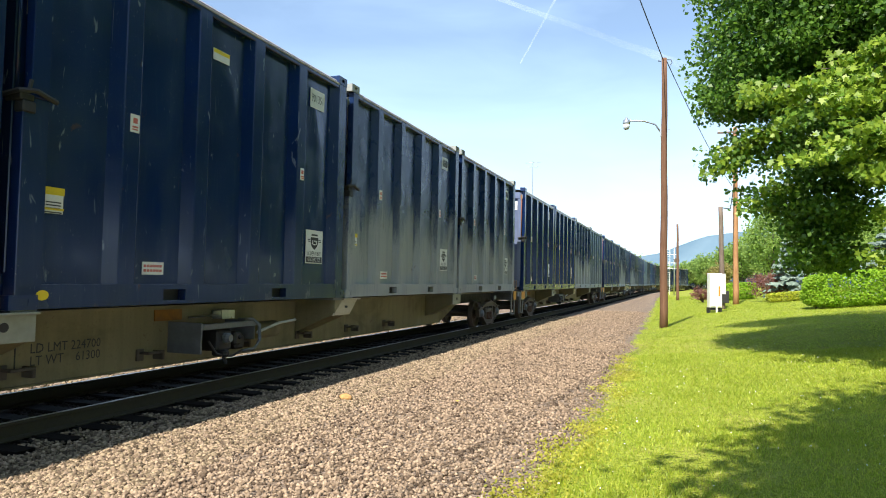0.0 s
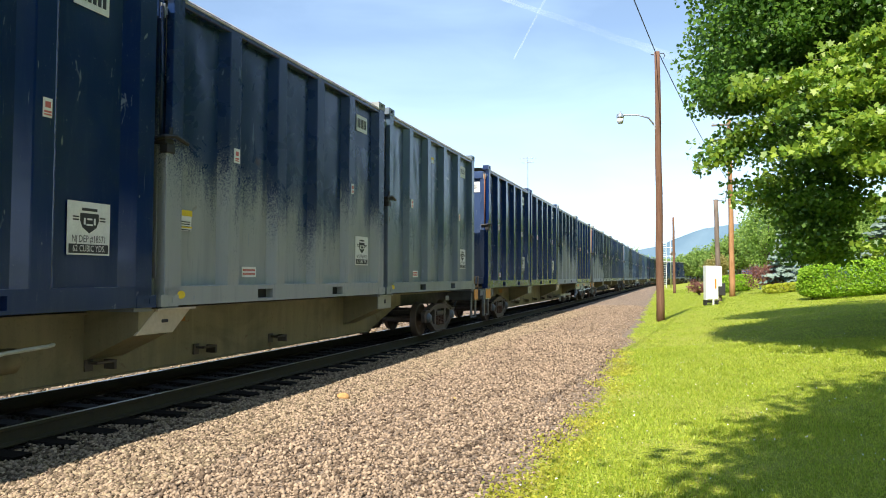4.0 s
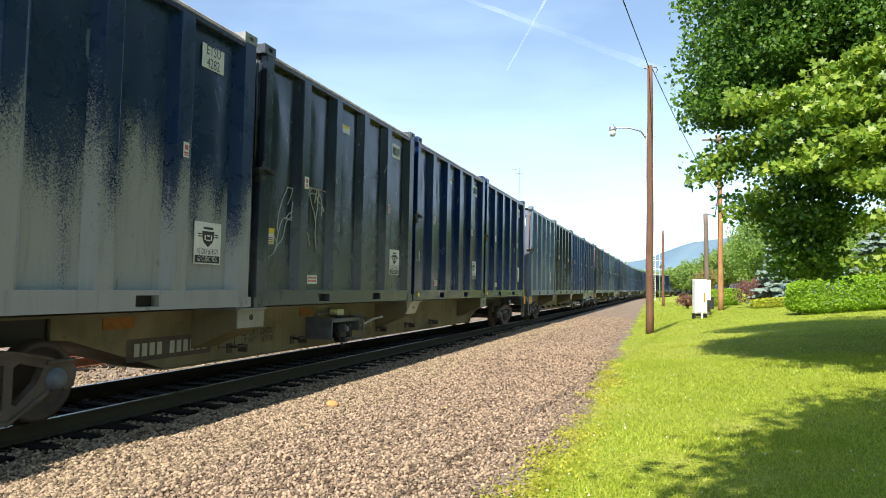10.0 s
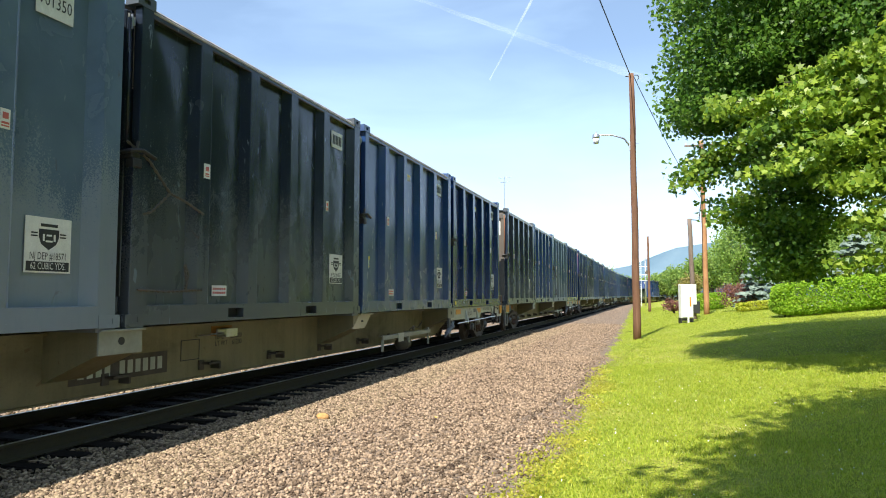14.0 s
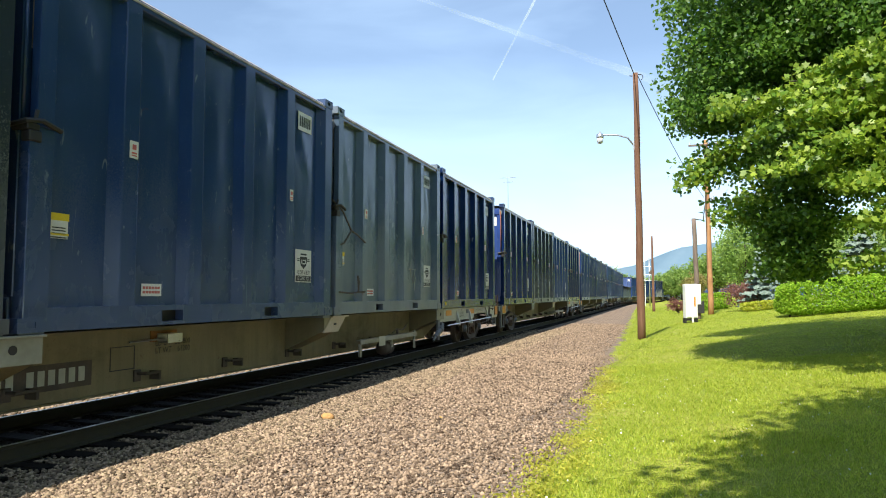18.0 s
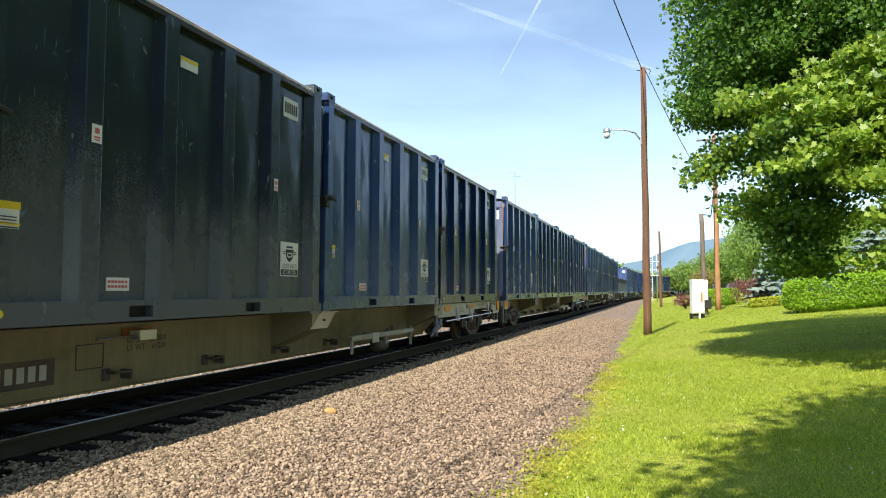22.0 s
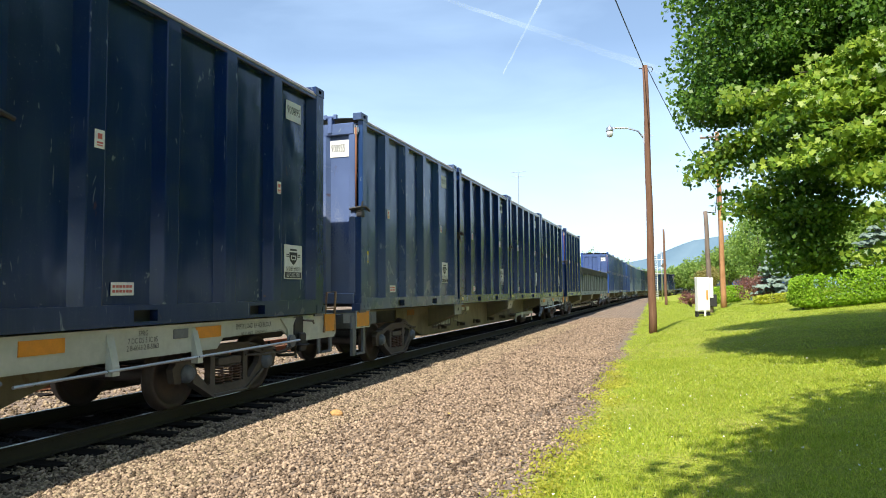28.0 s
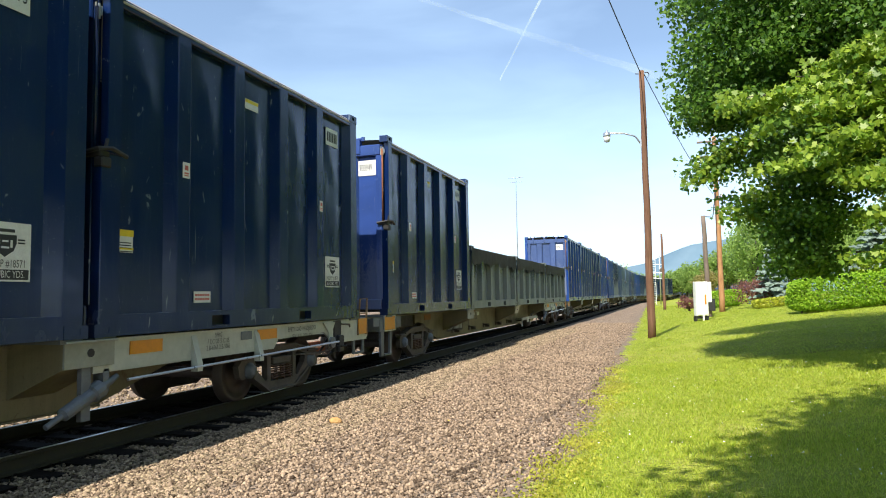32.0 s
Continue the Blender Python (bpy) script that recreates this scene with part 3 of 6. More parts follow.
def casting_mesh():
    """A cast corner with an oblong hole sunk into each outer face."""
    bm = pierced(0.05, 0.092, [-0.15, -0.05, 0.05, 0.15], [0, 0.045, 0.105, 0.14], [(1, 1)])
    bm2 = pierced(0.05, 0.092, [-0.15, -0.05, 0.05, 0.15], [0, 0.045, 0.105, 0.14], [(1, 1)])
    me = mesh_of(bm2)
    me.transform(pose(0, 0, 0, 0, 0, 180))
    bm.from_mesh(me)
    box(bm, -0.05, 0.05, -0.148, 0.148, 0.002, 0.138)
    return mesh_of(bm, "corner_casting")


CM = {}


def container_meshes(tall):
    if tall in CM:
        return CM[tall]
    c = {}
    c["panels"] = [dented_panel(FACE - INSET, k, tall) for k in range(7)] if tall > 3 else [dented_panel(FACE - INSET, k, tall) for k in (11, 12)]
    c["panel_far"] = dented_panel(-FACE + INSET, 3, tall)
    c["rib+"], c["rib-"] = rib_mesh(1, tall), rib_mesh(-1, tall)
    c["sill+"], c["sill-"] = sill_mesh(1), sill_mesh(-1)
    c["pocket"] = mesh_of(boxes((-FACE + 0.117, FACE - 0.117, -0.02, 0.40, 0.022, 0.192)), "fork_pocket")
    c["casting"] = casting_mesh()
    bm = bmesh.new()
    prism(bm, [(-0.08, -0.36), (0.072, -0.19), (0.08, -0.18), (0.08, 0.07), (0.07, 0.08), (-0.08, 0.08)], 2, 0.10, tall - 0.02)
    c["post"] = mesh_of(bm, "corner_post")
    low = 0.52 * tall
    c["post_lead"] = mesh_of(boxes((-0.08, 0.08, -0.08, 0.20, 0.10, low), (-0.03, 0.08, 0.0, 0.20, low, tall - 0.02), bevel=0.008), "corner_post")
    bm = boxes((-0.13, 0.088, -0.115, 0.03, low - 0.05, low + 0.02), (-0.02, 0.105, -0.10, 0.04, low - 0.16, low - 0.05), bevel=0.012)
    tube(bm, [(-0.15, -0.13, low + 0.0), (0.09, -0.13, low + 0.03), (0.125, 0.02, low + 0.05), (0.10, 0.26, low + 0.0)], 0.026, 6)
    tube(bm, [(0.06, -0.02, low + 0.02), (0.075, 0.0, low + 0.16)], 0.02, 6)
    c["latch"] = mesh_of(bm, "door_latch")
    # small brackets in bright metal that stands for their sky glint
    bm = boxes((-0.05, -0.02, -0.10, -0.08, tall - 0.36, tall - 0.14), (0.0, 0.03, -0.10, -0.08, tall - 0.34, tall - 0.16), (-0.07, 0.05, -0.085, -0.07, tall - 0.30, tall - 0.2), bevel=0.004)
    c["keeper"] = mesh_of(bm, "rod_keeper")
    c["toprail"] = mesh_of(boxes((-0.06, 0.06, 0.1, L - 0.1, tall - 0.13, tall - 0.02), bevel=0.01), "top_rail")
    bm = bmesh.new()
    prism(bm, [(-0.045, tall - 0.05), (0.082, tall - 0.075), (0.084, tall - 0.05), (0.03, tall + 0.012), (-0.045, tall + 0.012)], 1, 0.1, L - 0.1)
    c["rim"] = mesh_of(bm, "lid_edge")
    # end wall: sheet, centre rib, header and footer
    bm = boxes((-FACE + 0.14, FACE - 0.14, 0.06, 0.10, 0.16, tall - 0.1))
    c["endsheet"] = mesh_of(bm, "end_sheet")
    bm = bmesh.new()
    prism(bm, [(-0.2, 0.062), (-0.13, -0.03), (0.13, -0.03), (0.2, 0.062)], 2, 0.34, tall - 0.34)
    c["endrib"] = mesh_of(bm, "end_rib")
    c["header"] = mesh_of(boxes((-FACE + 0.16, FACE - 0.16, -0.02, 0.09, tall - 0.34, tall - 0.10), bevel=0.015), "header_beam")
    c["footer"] = mesh_of(boxes((-FACE + 0.16, FACE - 0.16, -0.03, 0.09, 0.12, 0.34), bevel=0.015), "footer_beam")
    c["jamb"] = mesh_of(boxes((-0.07, 0.07, -0.01, 0.06, 0.34, tall - 0.34), bevel=0.01), "door_jamb")
    bm = bmesh.new()
    tube(bm, [(0, 0, low + 0.05), (0, 0, tall - 0.2)], 0.022, 8)
    c["rod"] = mesh_of(bm, "locking_rod", True)
    c["rod_pale"], c["rod_blue"] = c["rod"].copy(), c["rod"].copy()
    bm = boxes((-0.05, 0.05, -0.04, 0.09, tall - 0.30, tall + 0.02), bevel=0.012)
    tube(bm, [(-0.10, 0.0, tall + 0.04), (0.10, 0.0, tall + 0.04)], 0.035, 8)
    box(bm, -0.14, -0.08, -0.03, 0.04, tall + 0.0, tall + 0.09)
    box(bm, 0.08, 0.14, -0.03, 0.04, tall + 0.0, tall + 0.09)
    c["hinge"] = mesh_of(bm, "lid_hinge")
    bm = bmesh.new()
    rows = []
    for i in range(9):
        y = 0.12 + (L - 0.24) * i / 8
        rows.append([bm.verts.new((-FACE + 0.06 + (W - 0.12) * j / 6, y, tall + 0.012 + 0.06 * math.sin(math.pi * j / 6) * (0.6 + 0.4 * math.cos(i * 2.1)))) for j in range(7)])
    for a, b in zip(rows, rows[1:]):
        for j in range(6):
            bm.faces.new((a[j], a[j + 1], b[j + 1], b[j]))
    bmesh.ops.solidify(bm, geom=bm.faces, thickness=0.02)
    c["lid"] = mesh_of(bm, "lid", True)
    c["floor"] = mesh_of(boxes((-FACE + 0.12, FACE - 0.12, 0.06, L - 0.06, 0.18, 0.24)), "floor_plate")
    if tall < 3:
        bm = bmesh.new()
        n = 24
        top = [bm.verts.new((FACE + 0.012, 0.05 + (L - 0.1) * i / n, tall + 0.03)) for i in range(n + 1)]
        low_v = [bm.verts.new((FACE + 0.02 + 0.012 * math.sin(i * 1.9), 0.05 + (L - 0.1) * i / n, tall - 0.42 - 0.07 * math.sin(i * 0.9) - 0.05 * math.sin(i * 2.3))) for i in range(n + 1)]
        for i in range(n):
            bm.faces.new((low_v[i], low_v[i + 1], top[i + 1], top[i]))
        bmesh.ops.solidify(bm, geom=bm.faces, thickness=0.012)
        c["drape"] = mesh_of(bm, "drape")
    CM[tall] = c
    return c


def plate_mesh(w, h):
    me = mesh_of(boxes((-w / 2, w / 2, -0.004, 0.004, -h / 2, h / 2)), "plate")
    me.materials.append(M["white"])
    return me


LABELS = {}


def labels_ready():
    LABELS["num"] = plate_mesh(0.46, 0.32)
    LABELS["bignum"] = plate_mesh(0.48, 0.34)
    LABELS["sq"] = plate_mesh(0.46, 0.56)
    LABELS["logo"] = plate_mesh(0.55, 0.56)
    LABELS["tag"] = plate_mesh(0.13, 0.20)
    LABELS["tag2"] = plate_mesh(0.10, 0.19)
    LABELS["red"] = plate_mesh(0.34, 0.15)
    LABELS["cau"] = plate_mesh(0.23, 0.25)
    bm = bmesh.new()
    prism(bm, [(0.07 * math.cos(k * math.pi / 6), 0.05 * math.sin(k * math.pi / 6)) for k in range(12)], 1, -0.003, 0.003)
    LABELS["oval"] = mesh_of(bm, "clearance_marker")
    # shield of the hauler, drawn as a plain shape
    bm = bmesh.new()
    prism(bm, [(-0.12, 0.10), (-0.12, 0.02), (-0.09, -0.05), (0, -0.11), (0.09, -0.05), (0.12, 0.02), (0.12, 0.10)], 1, -0.003, 0.003)
    box(bm, -0.10, 0.10, -0.003, 0.003, 0.125, 0.155)
    box(bm, -0.21, -0.135, -0.003, 0.003, 0.05, 0.065)
    box(bm, -0.21, -0.135, -0.003, 0.003, 0.02, 0.035)
    box(bm, 0.135, 0.21, -0.003, 0.003, 0.05, 0.065)
    box(bm, 0.135, 0.21, -0.003, 0.003, 0.02, 0.035)
    LABELS["shield"] = mesh_of(bm, "shield_mark")
    LABELS["shield_in"] = mesh_of(boxes((-0.075, -0.055, -0.003, 0.003, -0.02, 0.05), (-0.04, 0.04, -0.003, 0.003, -0.03, -0.012), (-0.03, 0.03, -0.003, 0.003, 0.03, 0.048), (0.055, 0.075, -0.003, 0.003, -0.02, 0.05)), "shield_bars")
    bars = []
    for k in range(3):
        bars.append((-0.085, 0.085, -0.003, 0.003, -0.02 - 0.03 * k, -0.008 - 0.03 * k))
    LABELS["caubars"] = mesh_of(boxes(*bars, (-0.1, 0.1, -0.003, 0.003, -0.12, -0.108)), "caution_text_bars")
    LABELS["cauhead"] = mesh_of(boxes((-0.125, 0.125, -0.003, 0.003, 0.06, 0.135)), "caution_head")
    LABELS["caustripe"] = mesh_of(boxes((-0.125, 0.125, -0.003, 0.003, -0.092, -0.07)), "caution_stripe")
    LABELS["redbars"] = mesh_of(boxes(*[(-0.15 + 0.05 * k, -0.112 + 0.05 * k, -0.003, 0.003, z, z + 0.03) for k in range(6) for z in (0.012, -0.042)]), "red_text_bars")
    LABELS["band"] = mesh_of(boxes((-0.255, 0.255, -0.003, 0.003, -0.048, 0.048)), "permit_band")
    LABELS["band5"] = mesh_of(boxes((-0.165, 0.165, -0.003, 0.003, -0.025, 0.025)), "label_head")
    LABELS["tagbars"] = mesh_of(boxes((-0.03, 0.03, -0.003, 0.003, 0.0, 0.06), (-0.04, 0.04, -0.003, 0.003, -0.05, -0.03), (-0.04, 0.04, -0.003, 0.003, -0.075, -0.062)), "tag_mark")
    LABELS["numbars"] = mesh_of(boxes(*[(-0.19 + 0.066 * k, -0.145 + 0.066 * k, -0.003, 0.003, -0.09, 0.09) for k in range(6)]), "number_bars")


labels_ready()
SIDE = pose(0, 0, 0, 0, 0, 90)  # turns a plate that reads from -y so that it reads from +x


def stick(name, key, mat, parent, x, y, z, side=True, label="", tilt=0.0):
    me = LABELS[key] if isinstance(key, str) else key
    ob = part(name, me, mat, parent, label)
    ob.matrix_local = Matrix.Translation((x, y, z)) @ (SIDE if side else Matrix()) @ pose(0, 0, 0, 0, tilt, 0)
    if isinstance(key, str) and key.endswith("bars") or key in ("shield_in", "shield") or name in ("stencil", "number", "permit_text"):
        ob["kind"] = "stuff"
    return ob


PAINTS = {
    "navy": ((0.0031, 0.0180, 0.092), 0.08), "blue": ((0.016, 0.060, 0.27), 0.12), "dusk": ((0.020, 0.056, 0.175), 0.22),
    "grey": ((0.080, 0.125, 0.190), 0.40), "olive": ((0.0060, 0.024, 0.092), 1.0), "drab": ((0.019, 0.027, 0.046), 0.30), "pale": ((0.110, 0.165, 0.250), 0.5),
    "short": ((0.050, 0.070, 0.085), 0.45),
}
WORDS = {
    "navy": "glossy navy-blue", "blue": "bright blue", "dusk": "dull scuffed navy", "grey": "weathered grey-blue", "olive": "chalky bleached dark blue",
    "drab": "scuffed blue-black", "pale": "bleached grey-blue", "short": "grey-green",
}


def container(paint, number="", end_number="", seed=0, plates=True, tall=H, end_color=None):
    """A ribbed steel waste container; its base centre line starts at y = 0 (leading end) and runs to y = L."""
    rnd = random.Random(seed)
    c = container_meshes(tall)
    lab = WORDS[paint] + (" ribbed steel waste container" if tall > 3 else " low container under a draped tarpaulin")
    ob = thing("waste_container", lab + " on a rail car", "container", "waste containers on the train")
    e = []

    def add(name, key, x=0.0, y=0.0, z=0.0, turn=0, mat="enamel"):
        p = part(name, c[key] if isinstance(key, str) else key, mat, ob)
        p.matrix_local = pose(x, y, z, 0, 0, turn)
        if mat == "enamel":
            e.append(p)
        return p
    add("side_panel", c["panels"][seed % len(c["panels"])])
    add("side_panel", "panel_far")
    for y in RIBS:
        add("rib", "rib+", 0, y)
        add("rib", "rib-", 0, y)
    add("side_sill", "sill+")
    add("side_sill", "sill-")
    # solid black blocks: the darkness inside the pockets is their colour
    for y in (0.30 * L, 0.655 * L):
        add("fork_pocket", "pocket", 0, y, mat="black")
    for sx in (-1, 1):
        if sx > 0:
            add("corner_post", "post_lead", FACE - 0.08, 0.08)
            add("corner_post", "post", FACE - 0.08, L - 0.08)
        else:
            add("corner_post", "post", -FACE + 0.08, 0.08, 0, 180)
            add("corner_post", "post_lead", -FACE + 0.08, L - 0.08, 0, 180)
        for y in (0.09, L - 0.09):
            add("corner_casting", "casting", sx * (FACE - 0.085), y, -0.005)
            add("corner_casting", "casting", sx * (FACE - 0.085), y + (0.06 if y < 1 else -0.06), tall - 0.05)
        add("top_rail", "toprail", sx * (FACE - 0.07))
        add("lid_edge", "rim", sx * (FACE - 0.07) - (0.015 if sx > 0 else 0.015), mat="rim")
    add("lid", "lid", mat="tarp")
    add("floor_plate", "floor")
    add("end_sheet", "endsheet")
    add("end_sheet", "endsheet", 0, L, 0, 180)
    add("header_beam", "header")
    add("header_beam", "header", 0, L, 0, 180)
    add("footer_beam", "footer")
    if tall > 3:
        add("end_rib", "endrib", 0.40)
        add("end_rib", "endrib", -0.40)
        add("door_jamb", "jamb", FACE - 0.20)
        add("door_jamb", "jamb", -FACE + 0.27)
        add("locking_rod", "rod" if end_number else "rod_blue", FACE - 0.125, 0.02, mat="rust" if end_number else "enamel")
        add("locking_rod", "rod_pale" if end_number else "rod_blue", FACE - 0.165, 0.03, mat="plate" if end_number else "enamel")
        add("door_latch", "latch", FACE - 0.08, 0.08, mat="black")
        add("rod_keeper", "keeper", FACE - 0.12, 0.12, mat="galv")
        add("lid_hinge", "hinge", 0.62)
        add("lid_hinge", "hinge", -0.10)
        add("lid_hinge", "hinge", -0.80)
    else:
        add("drape", "drape", mat="tarp")
    (r, g, b), fade = PAINTS[paint]
    k = rnd.uniform(0.88, 1.14)
    for p in e:
        p.color = (r * k, g * k, b * k * rnd.uniform(0.97, 1.03), fade)
        if end_color and (p.name.startswith(("end_", "header", "footer", "door", "lid_hinge"))):
            p.color = (*end_color, 0.42)
    def sheet(y, z):
        return FACE - INSET + 0.012 + bulge(y, z, seed % len(c["panels"]), tall)
    rib_face = FACE + 0.001
    if tall > 3 and plates:
        n = stick("number_plate", "num", "white", ob, sheet(5.50, 3.36), 5.50, 3.36, label="white number plate")
        if number:
            stick("number", letters(number, 0.19, 0.72), "ink", n, 0, -0.008, 0, False)
        else:
            stick("number", "numbars", "ink", n, 0, -0.004, 0, False)
        g2 = stick("permit_plate", "logo", "white", ob, sheet(5.53, 0.86), 5.53, 0.86, label="white permit plate with a black shield")
        stick("shield", "shield", "ink", g2, 0, -0.004, 0.06, False)
        stick("shield_inlay", "shield_in", "white", g2, 0, -0.009, 0.06, False)
        stick("permit_text", letters("NJ DEP #18571", 0.105, 0.66), "ink", g2, 0, -0.008, -0.115, False)
        stick("permit_band", "band", "ink", g2, 0, -0.004, -0.215, False)
        stick("permit_text", letters("62 CUBIC YDS.", 0.098, 0.66), "white", g2, 0, -0.010, -0.215, False)
        t1 = stick("sticker", "tag", "white", ob, rib_face, RIBS[0] + 0.03, 2.03)
        stick("sticker_mark", "tagbars", "red", t1, 0, -0.004, 0, False)
        t2 = stick("sticker", "tag2", "white", ob, rib_face, RIBS[3] + 0.02, 2.0)
        stick("sticker_mark", "tagbars", "ink", t2, 0, -0.004, 0, False)
        t3 = stick("sticker", "red", "white", ob, sheet(1.84, 0.42), 1.84, 0.42, label="white sticker with red text")
        stick("sticker_mark", "redbars", "red", t3, 0, -0.004, 0, False)
        if rnd.random() < 0.4:
            t5 = stick("caution_label", "red", "white", ob, sheet(2.95, 3.30), 2.95, 3.30, label="faded yellow and white label")
            stick("caution_head", LABELS["band5"], "yellow", t5, 0, -0.004, 0.045, False)
        if rnd.random() < 0.35:
            stick("clearance_marker", "oval", "yellow", ob, FACE + 0.004, 0.045 * L, 0.13, label="yellow clearance marker")
        if rnd.random() < 0.75:
            t4 = stick("caution_label", "cau", "white", ob, sheet(0.46, 1.06), 0.46, 1.06, label="yellow and white caution label")
            stick("caution_head", "cauhead", "yellow", t4, 0, -0.004, 0, False)
            stick("caution_stripe", "caustripe", "yellow", t4, 0, -0.004, 0, False)
            stick("caution_text", "caubars", "ink", t4, 0, -0.004, 0, False)
    if tall > 3 and end_number:
        two = "\n" in end_number
        n = stick("end_number_plate", "sq" if two else "bignum", "white", ob, FACE - 0.53, 0.052, tall - 0.60 - (0.12 if two else 0), False, "white number plate")
        stick("number", letters(end_number, 0.225, 0.47), "ink", n, 0, -0.008, 0, False)
    return ob


def chains(ob):
    """Slack chains hooked round the leading corner."""
    x = FACE + 0.02
    for pts in (((x - 0.1, -0.02, 2.15), (x, 0.25, 1.95), (x, 0.62, 1.62), (x, 0.9, 1.56), (x, 1.32, 1.42)), ((x, 0.62, 1.62), (x, 0.3, 1.35), (x - 0.08, -0.02, 1.25)), ((x, 0.10, 0.42), (x, 0.6, 0.40), (x, 1.0, 0.42), (x, 1.30, 0.43)), ((x, 0.95, 0.42), (x, 1.0, 0.62), (x, 0.93, 0.75), (x, 0.98, 0.45))):
        bm = bmesh.new()
        path = []
        for a, b in zip(pts, pts[1:]):
            for k in range(10):
                path.append(Vector(a).lerp(Vector(b), k / 10))
        tube(bm, path, [0.012 + 0.010 * (k % 2) for k in range(len(path))], 5)
        part("chain", bm, "truck", ob, "rusty slack chain")


def scribble(ob, seed, y0, y1, z0, z1, n, mat):
    """Thin paint scrawls on the side sheet."""
    rnd = random.Random(seed)
    for k in range(n):
        y, z = rnd.uniform(y0, y1), rnd.uniform(z0, z1)
        a = rnd.uniform(0.6, 2.2)
        path = []
        for i in range(14):
            path.append((FACE - INSET + 0.016, y, z))
            a += rnd.uniform(-0.55, 0.55)
            y = min(max(y + 0.075 * math.cos(a), y0), y1)
            z = min(max(z + 0.11 * math.sin(a), z0), z1)
        bm = bmesh.new()
        tube(bm, path, 0.010, 4)
        part("paint_scrawl", bm, mat, ob, "thin pale paint scrawl")


# ---- rail cars ----
P, GAP = 27.545, 1.54
PITCH = 6.5524
LEAD = GAP / 2  # the first container's leading edge, from the car's coupling line
DECK = 1.15
WHEEL_R = 0.42
TRUCKS = (LEAD + 2.45, P - GAP / 2 - 2.3)
KM = {}


def disc(x0, x1, r, z):
    """A round boss on a plate that faces +x."""
    bm = bmesh.new()
    prism(bm, [(r * math.cos(2 * math.pi * i / 16), z + r * math.sin(2 * math.pi * i / 16)) for i in range(16)], 0, x0, x1)
    return bm


def plate_with_holes(outer, holes, x0, x1):
    """A flat plate from x0 to x1 in the y-z plane with openings through it."""
    loops = [outer] + holes
    flat = [p for lp in loops for p in lp]
    tris = mathutils.geometry.tessellate_polygon([[Vector((y, z, 0)) for y, z in lp] for lp in loops])
    bm = bmesh.new()
    va, vb = [bm.verts.new((x0, *p)) for p in flat], [bm.verts.new((x1, *p)) for p in flat]
    for t in tris:
        bm.faces.new([va[i] for i in t])
        bm.faces.new([vb[i] for i in reversed(t)])
    k = 0
    for lp in loops:
        n = len(lp)
        for i in range(n):
            j = (i + 1) % n
            bm.faces.new((va[k + i], va[k + j], vb[k + j], vb[k + i]))
        k += n
    bmesh.ops.recalc_face_normals(bm, faces=bm.faces)
    return bm


